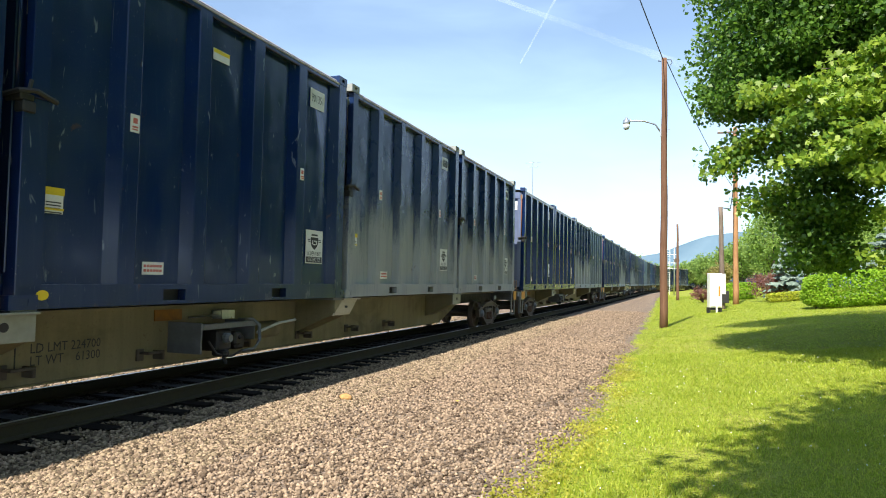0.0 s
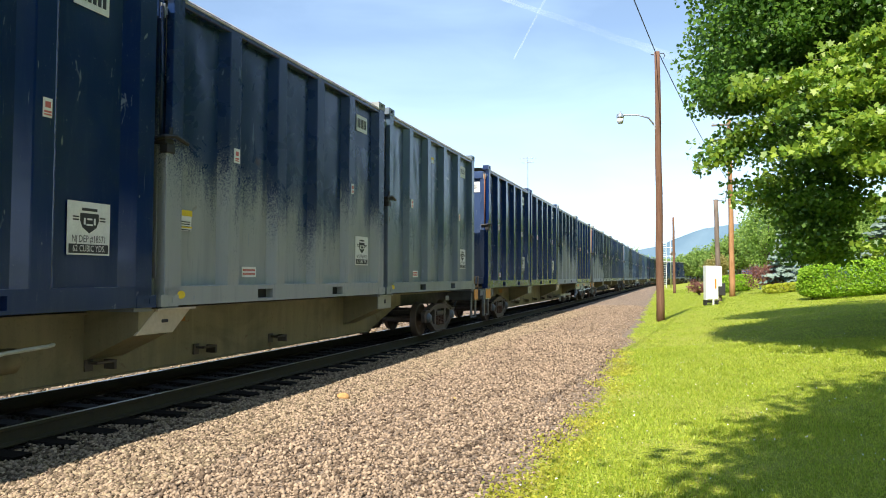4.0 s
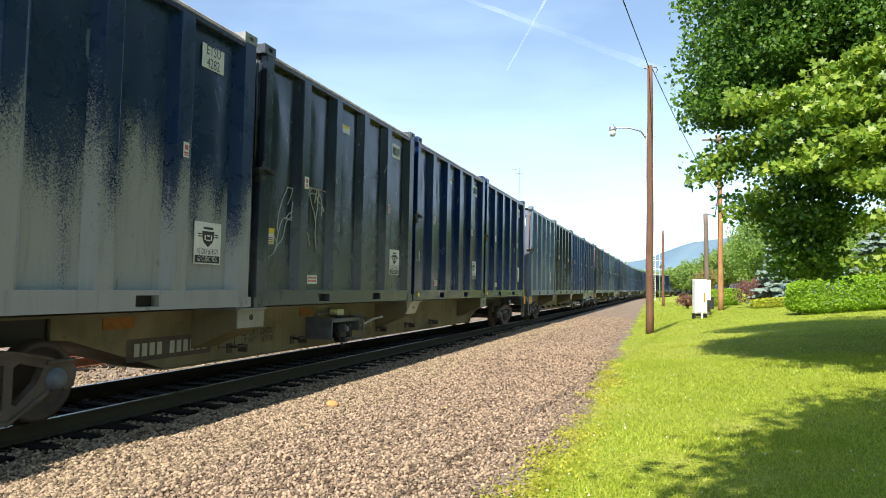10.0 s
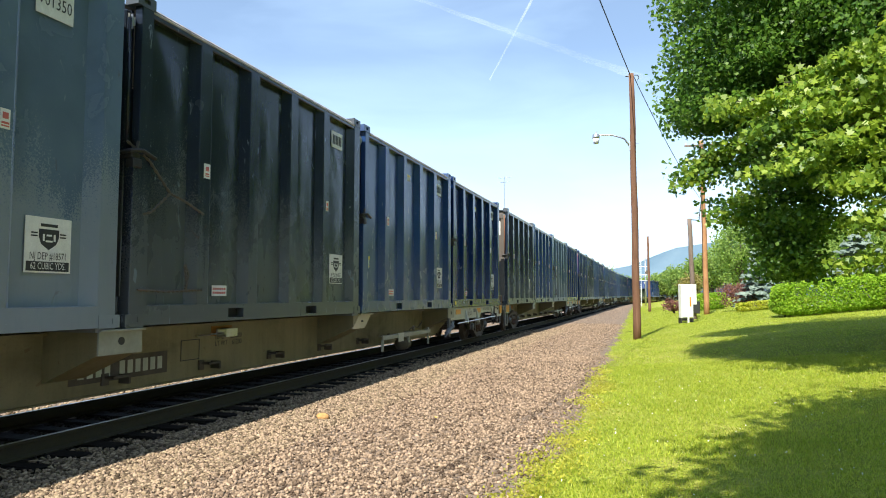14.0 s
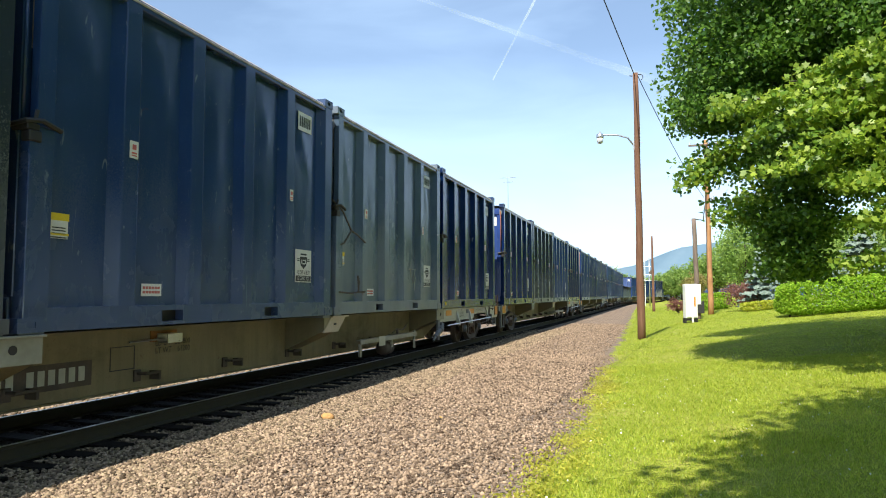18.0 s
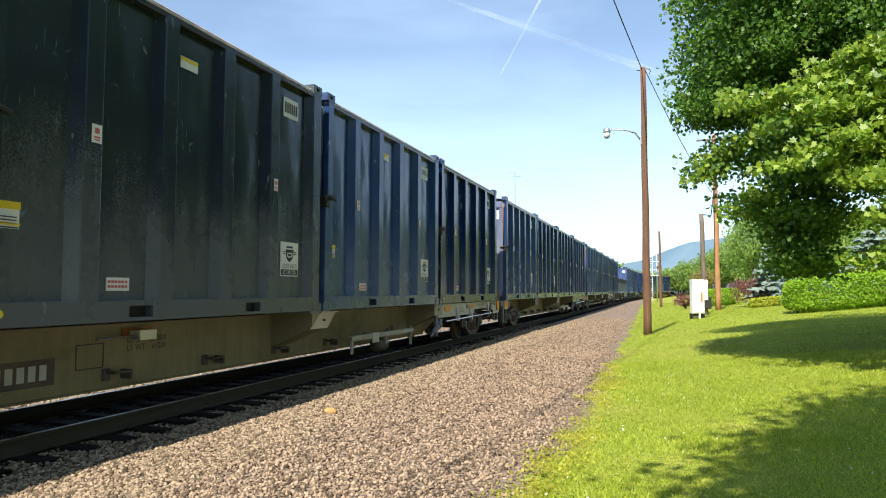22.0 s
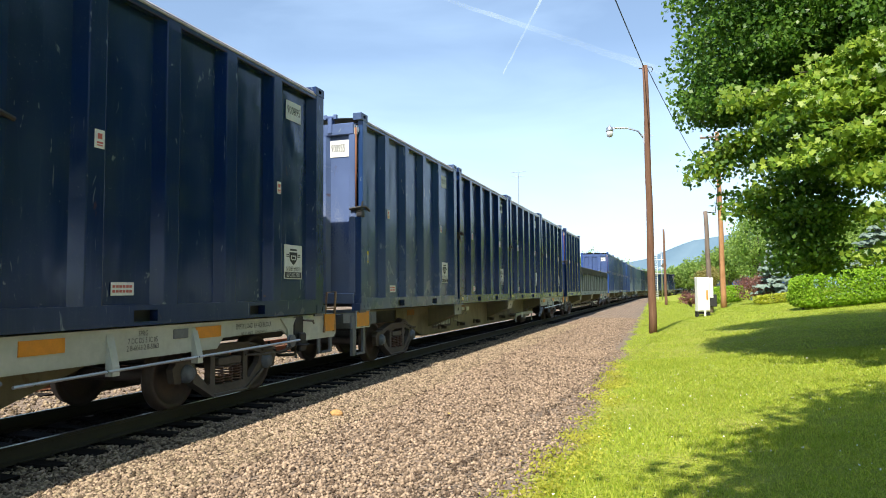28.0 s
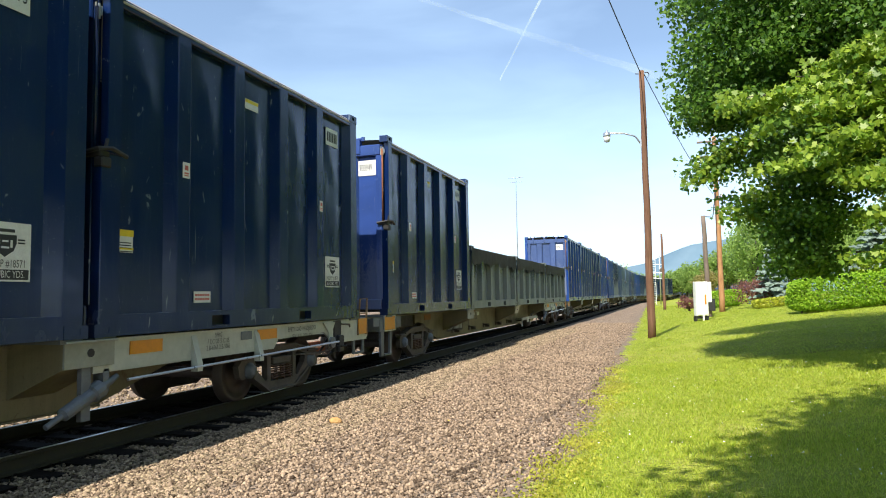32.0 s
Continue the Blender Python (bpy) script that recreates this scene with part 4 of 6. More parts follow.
def car_meshes():
    k = KM
    # spine: deep between the trucks, shallow over them
    bm = bmesh.new()
    a, b = TRUCKS
    prism(bm, [(a + 1.35, 0.80), (a + 1.6, 0.78), (a + 3.2, 0.29), (b - 3.2, 0.29), (b - 1.6, 0.78), (b - 1.35, 0.80), (b - 1.35, 1.06), (a + 1.35, 1.06)], 0, -0.46, 0.46)
    k["stub"] = mesh_of(boxes((-0.40, 0.40, 0.5, a + 1.36, 0.76, 1.05)), "stub_sill")
    k["stub2"] = mesh_of(boxes((-0.40, 0.40, b - 1.36, P - 0.5, 0.76, 1.05)), "stub_sill")
    k["spine"] = mesh_of(bm, "spine")
    k["flange"] = mesh_of(boxes((-0.52, 0.52, 0.5, P - 0.5, 1.05, 1.08), (-0.50, 0.50, a + 3.2, b - 3.2, 0.272, 0.294)), "flange")
    # bolster that carries the container corners
    bm = bmesh.new()
    prism(bm, [(-1.26, 0.86), (-0.44, 0.50), (0.44, 0.50), (1.26, 0.86), (1.26, 1.12), (-1.26, 1.12)], 1, -0.30, 0.30)
    k["bolster"] = mesh_of(bm, "bolster")
    k["hole"] = mesh_of(disc(1.262, 1.276, 0.045, 0.99), "slot")
    bm = bmesh.new()
    prism(bm, [(-0.02, 1.12), (0.58, 1.12), (0.25, 0.83), (-0.35, 0.83)], 0, 1.24, 1.268)
    box(bm, 1.20, 1.31, -0.05, 0.62, 1.10, 1.125)
    k["slant_plate"] = mesh_of(bm, "end_plate")
    k["slant_slot"] = mesh_of(boxes((1.262, 1.274, 0.06, 0.17, 0.955, 0.995), bevel=0.008), "slot")
    bm = boxes((0.48, 0.66, 0.0, 0.30, 0.86, 0.875), (0.48, 0.66, 0.0, 0.30, 0.975, 0.985), (0.645, 0.66, 0.0, 0.30, 0.875, 0.975), (0.48, 0.50, 0.0, 0.30, 0.875, 0.975))
    tube(bm, [(0.52, -0.55, 0.90), (0.56, -0.2, 0.91), (0.58, 0.02, 0.92)], 0.014, 6)
    k["cardboard"] = mesh_of(bm, "card_holder")
    k["endplate"] = mesh_of(boxes((1.24, 1.268, -0.33, 0.33, 0.84, 1.12), (1.20, 1.31, -0.34, 0.34, 1.10, 1.125), bevel=0.004), "end_plate")
    k["pad"] = mesh_of(boxes((-1.28, 1.28, -0.14, 0.14, 1.10, 1.146)), "container_pad")
    k["refl"] = mesh_of(boxes((-0.006, 0.006, -0.26, 0.26, -0.075, 0.075)), "reflector")
    k["refl_sq"] = mesh_of(boxes((-0.006, 0.006, -0.20, 0.20, -0.15, 0.15)), "reflector")
    k["refl_dim"] = mesh_of(boxes((-0.006, 0.006, -0.26, 0.26, -0.075, 0.075)), "reflector")
    k["refl_wide"] = mesh_of(boxes((-0.006, 0.006, -0.28, 0.28, -0.15, 0.15)), "reflector")
    # truck
    half = [(-0.36, 0.085), (-0.80, 0.355), (-0.90, 0.36), (-0.93, 0.42), (-1.00, 0.42), (-1.03, 0.34), (-1.15, 0.36), (-1.19, 0.54), (-1.09, 0.64), (-0.80, 0.68), (-0.40, 0.77)]
    window = [(-0.77, 0.59), (-0.50, 0.665), (-0.43, 0.63), (-0.43, 0.27), (-0.48, 0.25), (-0.70, 0.44)]
    outline = half + [(-y, z) for y, z in half[::-1]]
    bm = plate_with_holes(outline, [window, [(-y, z) for y, z in window[::-1]], [(-0.33, 0.235), (-0.33, 0.66), (0.33, 0.66), (0.33, 0.235)]], -0.05, 0.05)
    box(bm, -0.085, 0.085, -0.37, 0.37, 0.08, 0.12, 0.01)
    prism(bm, [(-0.86, 0.655), (-0.40, 0.755), (0.40, 0.755), (0.86, 0.655), (0.86, 0.685), (0.40, 0.79), (-0.40, 0.79), (-0.86, 0.685)], 0, -0.08, 0.08)
    for sy in (-1, 1):
        prism(bm, [(sy * 0.82, 0.325), (sy * 0.37, 0.07), (sy * 0.37, 0.11), (sy * 0.82, 0.37)], 0, -0.08, 0.08)
        box(bm, -0.08, 0.08, min(sy * 0.80, sy * 1.16), max(sy * 0.80, sy * 1.16), 0.615, 0.655, 0.01)
    k["frame"] = mesh_of(bm, "side_frame")
    bm = bmesh.new()
    tube(bm, [(0.076 * math.cos(q * 0.7854), 0.076 * math.sin(q * 0.7854), 0.245 + 0.0047 * q) for q in range(49)], 0.013, 4)
    k["spring"] = mesh_of(bm, "coil_spring")
    k["tbolster"] = mesh_of(boxes((-0.90, 0.90, -0.19, 0.19, 0.46, 0.66), (-1.05, 1.05, -0.27, 0.27, 0.49, 0.60), (-1.04, 1.04, -0.30, 0.30, 0.465, 0.485), bevel=0.015), "truck_bolster")
    bm = bmesh.new()
    lathe(bm, [(0.11, -0.05), (0.12, -0.03), (0.12, 0.03), (0.095, 0.04), (0.09, 0.07), (0.04, 0.08)], None, 16)
    k["cap"] = mesh_of(bm, "bearing_cap", True)
    bm = bmesh.new()
    g = GAUGE / 2 + 0.065
    wheel = [(0.06, -0.11), (0.30, -0.06), (0.345, -0.075), (0.345, -0.115), (WHEEL_R + 0.028, -0.115), (WHEEL_R + 0.028, -0.09), (WHEEL_R + 0.002, -0.07), (WHEEL_R, 0.02), (0.355, 0.022), (0.345, -0.01), (0.16, -0.035), (0.13, 0.035), (0.06, 0.035)]
    lathe(bm, [(r, g + x) for r, x in wheel], None, 32)
    k["wheelpair"] = mesh_of(bm, "wheel", True)
    bm = bmesh.new()
    lathe(bm, [(r, -(g + x)) for r, x in wheel], None, 32)
    k["wheelpair2"] = mesh_of(bm, "wheel", True)
    bm = bmesh.new()
    lathe(bm, [(0.075, -1.02), (0.085, -0.6), (0.085, 0.6), (0.075, 1.02)], None, 12)
    k["axle"] = mesh_of(bm, "axle", True)
    bm = bmesh.new()
    lathe(bm, [(0.02, g + 0.036), (0.05, g + 0.04), (0.05, g + 0.05)], None, 6)
    box(bm, g - 0.03, g - 0.022, -0.02, 0.02, 0.2, 0.28)
    k["chalk"] = mesh_of(bm, "hub_mark")
    # ends
    k["endsill"] = mesh_of(boxes((-1.24, 1.24, 0, 0.16, 0.80, 1.06), bevel=0.015), "end_sill")
    k["draft"] = mesh_of(boxes((-0.22, 0.22, -0.1, 0.8, 0.70, 1.0)), "draft_pocket")
    bm = boxes((-0.07, 0.07, -0.62, 0.0, 0.80, 0.96), (-0.14, 0.14, -0.80, -0.55, 0.72, 1.0), bevel=0.03)
    k["coupler"] = mesh_of(bm, "coupler")
    bm = bmesh.new()
    box(bm, -0.02, 0.02, -0.05, 0.05, 0.29, 1.02)
    box(bm, -0.02, 0.02, 0.37, 0.47, 0.29, 1.02)
    box(bm, -0.05, 0.05, 0.04, 0.38, 0.285, 0.32)
    k["stirrup"] = mesh_of(bm, "stirrup_step")
    k["shortstep"] = mesh_of(boxes((-0.02, 0.02, -0.05, 0.03, 0.44, 0.80), (-0.02, 0.02, 0.37, 0.45, 0.44, 0.80), (-0.05, 0.05, 0.02, 0.38, 0.44, 0.475), bevel=0.006), "stirrup_step")
    k["leg"] = mesh_of(boxes((-0.03, 0.03, -0.06, 0.06, 0.28, 1.0)), "step_leg")
    bm = bmesh.new()
    tube(bm, [(0, 0, 0.80), (0, 0.10, 1.50), (0, 0.43, 1.52), (0, 0.36, 0.80)], 0.022, 6)
    tube(bm, [(0, 0.06, 1.22), (0, 0.40, 1.22)], 0.016, 6)
    k["grab"] = mesh_of(bm, "grab_iron")
    bm = bmesh.new()
    tube(bm, [(0, 0, 0), (0, 0, 0.32), (0, 0.62, 0.32), (0, 0.62, 0), (0, 0, 0)], 0.014, 5)
    k["bracket"] = mesh_of(bm, "reflector_bracket")
    k["sidesill"] = mesh_of(c_sill(), "side_sill")
    bm = bmesh.new()
    prism(bm, [(1.24, 0.62), (1.24, 1.08), (1.34, 0.72), (1.34, 0.62)], 1, -0.05, 0.05)
    k["gusset"] = mesh_of(bm, "gusset")
    bm = bmesh.new()
    tube(bm, [(1.33, 0, 0.66), (1.33, 5.1, 0.74)], 0.018, 6)
    k["rod"] = mesh_of(bm, "brake_rod")
    bm = bmesh.new()
    lathe(bm, [(0.04, -0.27), (0.12, -0.245), (0.155, -0.19), (0.155, -0.06), (0.166, -0.055), (0.166, -0.03), (0.155, -0.025), (0.155, 0.19), (0.12, 0.245), (0.04, 0.27)], pose(0, 0, 0, 0, 0, 90), 16)
    k["tank"] = mesh_of(bm, "air_tank", True)
    k["railbar"] = mesh_of(boxes((1.165, 1.18, 0, 3.4, 0.715, 0.81), (1.08, 1.165, 0, 3.4, 0.795, 0.81), (1.12, 1.16, 3.28, 3.34, 0.42, 0.86), (1.12, 1.16, 0.02, 0.10, 0.46, 0.72), (1.12, 1.16, 1.75, 1.82, 0.55, 0.72), (0.45, 1.12, 1.76, 1.81, 0.66, 0.72), (0.45, 1.12, 3.28, 3.33, 0.70, 0.76)), "guard_rail")
    k["railplate"] = mesh_of(boxes((1.181, 1.192, 0.95, 1.30, 0.62, 0.83), bevel=0.004), "badge_plate")
    bm = bmesh.new()
    tube(bm, [(1.12, 1.9, 0.86), (1.14, 2.1, 0.93), (1.14, 2.5, 0.90), (1.10, 2.9, 1.02), (1.0, 3.2, 1.04)], 0.014, 6)
    tube(bm, [(1.14, 2.15, 0.83), (1.14, 2.15, 0.95)], 0.03, 6)
    k["railpipe"] = mesh_of(bm, "release_rod")
    k["valve_plate"] = mesh_of(boxes((0.46, 1.02, 0.0, 0.03, 0.44, 0.86), (0.98, 1.03, 0.03, 1.25, 0.76, 0.84), (0.46, 1.0, 1.22, 1.25, 0.55, 0.84), bevel=0.008), "mounting_bracket")
    bm = boxes((0.62, 0.98, 0.40, 0.72, 0.44, 0.74), (0.70, 1.02, 0.74, 0.90, 0.50, 0.70), (0.58, 0.90, 0.92, 1.14, 0.42, 0.64), (0.80, 1.05, 0.48, 0.60, 0.36, 0.46), (0.74, 1.06, 0.80, 0.86, 0.58, 0.64), bevel=0.03)
    k["valve"] = mesh_of(bm, "brake_valve")
    bm = bmesh.new()
    lathe(bm, [(0.03, 0.90), (0.075, 0.92), (0.075, 1.04), (0.05, 1.08)], pose(0, 0.56, 0.62), 12)
    k["valvecap"] = mesh_of(bm, "valve_cap")
    bm = bmesh.new()
    lathe(bm, [(0.05, -0.36), (0.13, -0.30), (0.13, 0.30), (0.05, 0.36)], pose(0.80, 1.75, 0.66, 0, 0, 90), 14)
    k["cyl"] = mesh_of(bm, "brake_cylinder", True)
    bm = bmesh.new()
    tube(bm, [(0.9, 0.95, 0.86), (1.06, 1.1, 0.86), (1.10, 1.2, 0.78), (1.10, 1.22, 0.55), (1.06, 1.15, 0.42), (0.95, 1.0, 0.40)], 0.026, 8)
    k["pipe"] = mesh_of(bm, "air_pipe", True)
    bm = bmesh.new()
    tube(bm, [(1.06, 1.2, 0.66), (1.12, 1.7, 0.78), (1.10, 2.2, 0.80), (1.0, 2.35, 0.80)], 0.022, 6)
    k["lever"] = mesh_of(bm, "brake_lever")
    bm = bmesh.new()
    tube(bm, [(0.98, 0.2, 0.60), (1.0, 0.35, 0.42), (0.98, 0.6, 0.36), (0.9, 0.85, 0.34), (0.85, 1.1, 0.38)], 0.016, 6)
    tube(bm, [(0.9, 0.62, 0.44), (0.92, 0.66, 0.26), (0.9, 0.70, 0.26)], 0.03, 6)
    k["hoseline"] = mesh_of(bm, "brake_hose")
    bm = bmesh.new()
    tube(bm, [(0.30, 0.1, 0.80), (0.33, -0.2, 0.50), (0.30, -0.55, 0.34), (0.2, -0.9, 0.36), (0.12, -1.1, 0.62)], 0.028, 8)
    k["hose"] = mesh_of(bm, "air_hose", True)
    k["step"] = mesh_of(boxes((0.60, 0.63, -0.15, 0.15, 0.485, 0.52), (0.46, 0.63, -0.15, -0.11, 0.485, 0.52), (0.46, 0.63, 0.11, 0.15, 0.40, 0.52), (0.46, 0.49, -0.19, -0.07, 0.40, 0.55), bevel=0.006), "cable_hook")
    k["walk"] = mesh_of(boxes((0.4, 1.2, 0, 0.5, 1.06, 1.085)), "crossover_step")
    bm = boxes((1.18, 1.26, 0, 0.30, 0.55, 1.12), (1.26, 1.34, 0.06, 0.26, 0.55, 0.85), bevel=0.02)
    lathe_ring(bm, 1.30, 0.16, 0.66, 0.12)
    k["handbrake"] = mesh_of(bm, "hand_brake")
    k["txtrow"] = mesh_of(boxes(*[(-0.004, 0.004, -0.55 + 0.16 * i, -0.43 + 0.16 * i, -0.03, 0.03) for i in range(7)]), "stencil_mark")
    k["markpatch"] = mesh_of(boxes((-0.004, 0.004, -0.85, 0.85, -0.15, 0.15)), "stencil_patch")
    k["markbars"] = mesh_of(boxes(*[(-0.004, 0.004, y, y + 0.09, -0.085, 0.085) for y in (-0.72, -0.58, -0.44, -0.30, -0.05, 0.09, 0.23, 0.37, 0.51, 0.65)]), "stencil_mark")


def c_sill():
    """A side sill with its web cut away over the springs."""
    bm = prism(bmesh.new(), [(0, 0.775), (3.50, 0.775), (3.62, 0.90), (5.10, 0.93), (5.34, 0.80), (5.44, 0.70), (6.86, 0.72), (6.92, 0.76), (6.92, 1.11), (0, 1.11)], 0, 1.205, 1.24)
    for a, b, z in ((0, 3.5, 0.762), (3.66, 5.1, 0.906), (5.44, 6.9, 0.706)):
        box(bm, 1.04, 1.236, a, b, z, z + 0.013)
    box(bm, 1.02, 1.243, 0, 6.92, 1.108, 1.126)
    return bm


def lathe_ring(bm, x, y, z, r, t=0.014, n=8):
    ring = [(r, -t), (r + t, 0), (r, t), (r - t, 0)]
    vs = [[bm.verts.new((x + q * math.sin(a), y + q * math.cos(a), z + h)) for q, h in ring] for a in (2 * math.pi * i / n for i in range(n))]
    for i in range(n):
        a, b = vs[i], vs[(i + 1) % n]
        for j in range(4):
            bm.faces.new((a[j], a[(j + 1) % 4], b[(j + 1) % 4], b[j]))


car_meshes()
WHEELS = []


def truck(car, y):
    t = part("truck", KM["tbolster"], "truck", car, "grimy cast-steel wheel truck")
    t.matrix_local = pose(0, y, 0)
    for sx in (1, -1):
        f = part("side_frame", KM["frame"], "truck", t)
        f.location = (sx * 0.99, 0, 0)
        for dy in (-0.2, 0.0, 0.2):
            s = part("coil_spring", KM["spring"], "spring", t)
            s.location = (sx * 1.0, dy, 0)
    for dy in (-0.915, 0.915):
        ax = part("wheelset", KM["axle"], "wheel", t, "worn steel wheels on an axle")
        ax.matrix_local = pose(0, dy, WHEEL_R)
        WHEELS.append((ax, car, dy))
        for sx in (1, -1):
            c = part("bearing_cap", KM["cap"], "cap", t, "blue-grey bearing cap")
            c.matrix_local = pose(sx * 1.04, dy, 0.46, 0, 0, 0 if sx > 0 else 180)
    return t


# one wheelset mesh: axle, two wheels
def join_wheelset():
    bm = bmesh.new()
    for key in ("axle", "wheelpair", "wheelpair2", "chalk"):
        bm.from_mesh(KM[key])
    KM["axle"] = mesh_of(bm, "wheelset", False)


join_wheelset()


def rail_car(pale_end, marks):
    car = thing("container_flat_car", ("cream skeleton flat car with a pale brake-end side sill" if pale_end else "cream skeleton flat car with dark open ends"), "rail car", "container flat cars of the train")

    def add(name, key, mat, x=0.0, y=0.0, z=0.0, turn=0, label=""):
        p = part(name, KM[key], mat, car, label)
        p.matrix_local = pose(x, y, z, 0, 0, turn)
        if name == "stencil_mark":
            p["kind"] = "stuff"
        return p
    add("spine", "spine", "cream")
    # black here puts the shade over the trucks into the sill ends' colour
    add("stub_sill", "stub", "black")
    add("stub_sill", "stub2", "black")
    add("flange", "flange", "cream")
    for k in range(1, 4):
        y = LEAD + PITCH * k - 0.065
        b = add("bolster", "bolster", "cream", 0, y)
        part("end_plate", KM["slant_plate" if k == 2 else "endplate"], "tan_plate" if k == 2 else "plate", b, "pale slanted end plate" if k == 2 else "pale grey end plate")
        # a black piece laid on the plate, its colour giving the hole's darkness
        part("slot", KM["slant_slot" if k == 2 else "hole"], "black", b)
    for k in range(4):
        for dy in (0.12, L - 0.12):
            add("container_pad", "pad", "steel_grey", 0, LEAD + PITCH * k + dy)
    for y in TRUCKS:
        truck(car, y)
    for y, turn in ((0.45, 0), (P - 0.45, 180)):
        add("end_sill", "endsill", "steel_grey", 0, y, 0, turn)
        add("draft_pocket", "draft", "black", 0, y, 0, turn)
        add("coupler", "coupler", "truck", 0, y, 0, turn)
        add("air_hose", "hose", "black", 0, y, 0, turn)
    # leading end, camera side
    add("stirrup_step", "stirrup", "steel_grey", 1.2, LEAD - 0.12)
    add("step_leg", "leg", "steel_grey", 1.2, LEAD - 0.18)
    r = add("reflector", "refl_wide", "orange", 1.25, LEAD + 0.18, 0.98, 0, "orange reflector plate")
    b = part("reflector_bracket", KM["bracket"], "galv", r)
    b.location = (0.0, -0.31, -0.17)
    part("sign_box", boxes((-0.02, 0.012, 0.32, 0.62, -0.12, 0.12), (0.012, 0.02, 0.37, 0.57, -0.08, 0.06), bevel=0.006), "steel_grey", r, "grey pressed-steel sign box")
    add("end_platform", "sidebox", "steel_grey", 0, LEAD - 0.62)
    # trailing end, camera side
    ye = P - GAP / 2
    add("grab_iron", "grab", "grab", 1.26, ye + 0.1, 0, 0, "worn rusty tan grab iron")
    add("reflector", "refl_sq", "orange", 1.27, ye + 0.30, 0.97, 0, "orange reflector plate")
    add("stirrup_step", "shortstep" if pale_end else "stirrup", "steel_grey", 1.2, ye + 0.02)
    add("crossover_step", "walk", "steel_grey", 0, ye + 0.1)
    if pale_end:
        y0 = ye - 6.35
        add("side_sill", "sidesill", "sill", 0, y0, 0, 0, "pale painted side sill")
        for d in (0.77, 3.3):
            add("reflector", "refl", "orange", 1.247, y0 + d, 1.0)
        for d in (1.62, 3.02):
            add("gusset", "gusset", "sill", 0, y0 + d)
        add("brake_rod", "rod", "galv", 0, y0 + 0.4)
        add("slack_adjuster", "slack", "steel_grey", 0, y0 + 0.2)
        h = add("hand_brake", "handbrake", "black", 0, y0 + 5.45)
        part("brake_bracket", KM["bkt"], "sill", h)
        part("brake_sheave", KM["sheave"], "steel_grey", h)
        part("brake_chain", KM["bchain"], "truck", h)
        stick("stencil", letters("EMPTY LOAD 1/4 ADJ BLOCK", 0.105, 0.66), "ink", car, 1.247, y0 + 4.35, 1.03)
        stick("stencil", letters("60% B L VALVE    35 INCH WHLS", 0.06, 0.75), "ink", car, 1.247, y0 + 4.35, 0.93)
        stick("stencil", letters("SPRG\n7 DC D5 5 IC 05\n2 B-6063 2 B-5063", 0.09, 0.75), "ink", car, 1.247, y0 + 2.12, 0.97)
        add("sign_plate", "signplate", "steel_grey", 1.24, y0 + 2.48, 1.02)
        t = add("air_tank", "tank", "truck", 1.0, ye - 9.75, 0.31, 0, "grey air tank")
        add("guard_rail", "railbar", "plate", 0, ye - 11.5, -0.22)
        add("badge_plate", "railplate", "sill", 0, ye - 11.5, -0.22)
        add("release_rod", "railpipe", "truck", 0, ye - 11.5, -0.22)
        add("step_leg", "leg", "steel_grey", 1.2, y0 - 0.08)
    else:
        yv = LEAD + 2 * PITCH - 3.6
        add("mounting_bracket", "valve_plate", "steel_grey", 0, yv)
        v = add("brake_valve", "valve", "black", 0, yv)
        part("valve_cap", KM["valvecap"], "steel_grey", v)
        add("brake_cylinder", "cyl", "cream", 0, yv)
        add("air_pipe", "pipe", "steel_grey", 0, yv)
        add("brake_lever", "lever", "sill", 0, yv)
        add("brake_hose", "hoseline", "black", 0, yv)
        stick("stencil", letters("LD LMT 224700\nLT WT    61300", 0.15, 0.95), "ink", car, 0.466, LEAD + 7.9, 0.60)
        stick("stencil", letters("F", 0.15, 0.95), "ink", car, 0.466, LEAD + 7.05, 0.62)
        add("stencil_frame", "fbox", "ink", 0.463, LEAD + 7.05, 0.62)
        add("sign_plate", "signplate", "steel_grey", 1.2, ye - 2.5, 0.95)
    if pale_end:
        stick("stencil", letters("LD LMT 224800\nLT WT    61200", 0.115, 0.95), "ink", car, 0.466, LEAD + 9.7, 0.80)
        add("stencil_frame", "fbox", "ink", 0.463, LEAD + 8.75, 0.70)
    if marks:
        add("stencil_patch", "markpatch", "truck", 0.462, LEAD + 5.8 if not pale_end else LEAD + 7.4, 0.58)
        add("stencil_mark", "markbars", "sill", 0.467, LEAD + 5.8 if not pale_end else LEAD + 7.4, 0.58)
    add("card_holder", "cardboard", "galv", 0, LEAD + (9.35 if pale_end else 10.4), 0.0)
    for k in range(6):
        add("cable_hook", "step", "truck", 0, 8.0 + 1.9 * k, -0.02)
    for y in (LEAD + 4.8, LEAD + 9.5, LEAD + 14.2):
        add("reflector", "refl_dim", "dim_orange", 0.47, y, 0.95)
    return car


bm_b = bmesh.new()
prism(bm_b, [(-0.42, 1.10), (0.02, 1.10), (-0.10, 0.92), (-0.10, 0.62), (-0.18, 0.60), (-0.22, 0.92)], 0, 1.245, 1.275)
KM["bkt"] = mesh_of(bm_b, "brake_bracket")
bm_b = bmesh.new()
lathe(bm_b, [(0.05, 1.27), (0.10, 1.28), (0.085, 1.30), (0.10, 1.325), (0.05, 1.33)], pose(0, -0.15, 0.74), 14)
KM["sheave"] = mesh_of(bm_b, "brake_sheave")
bm_b = bmesh.new()
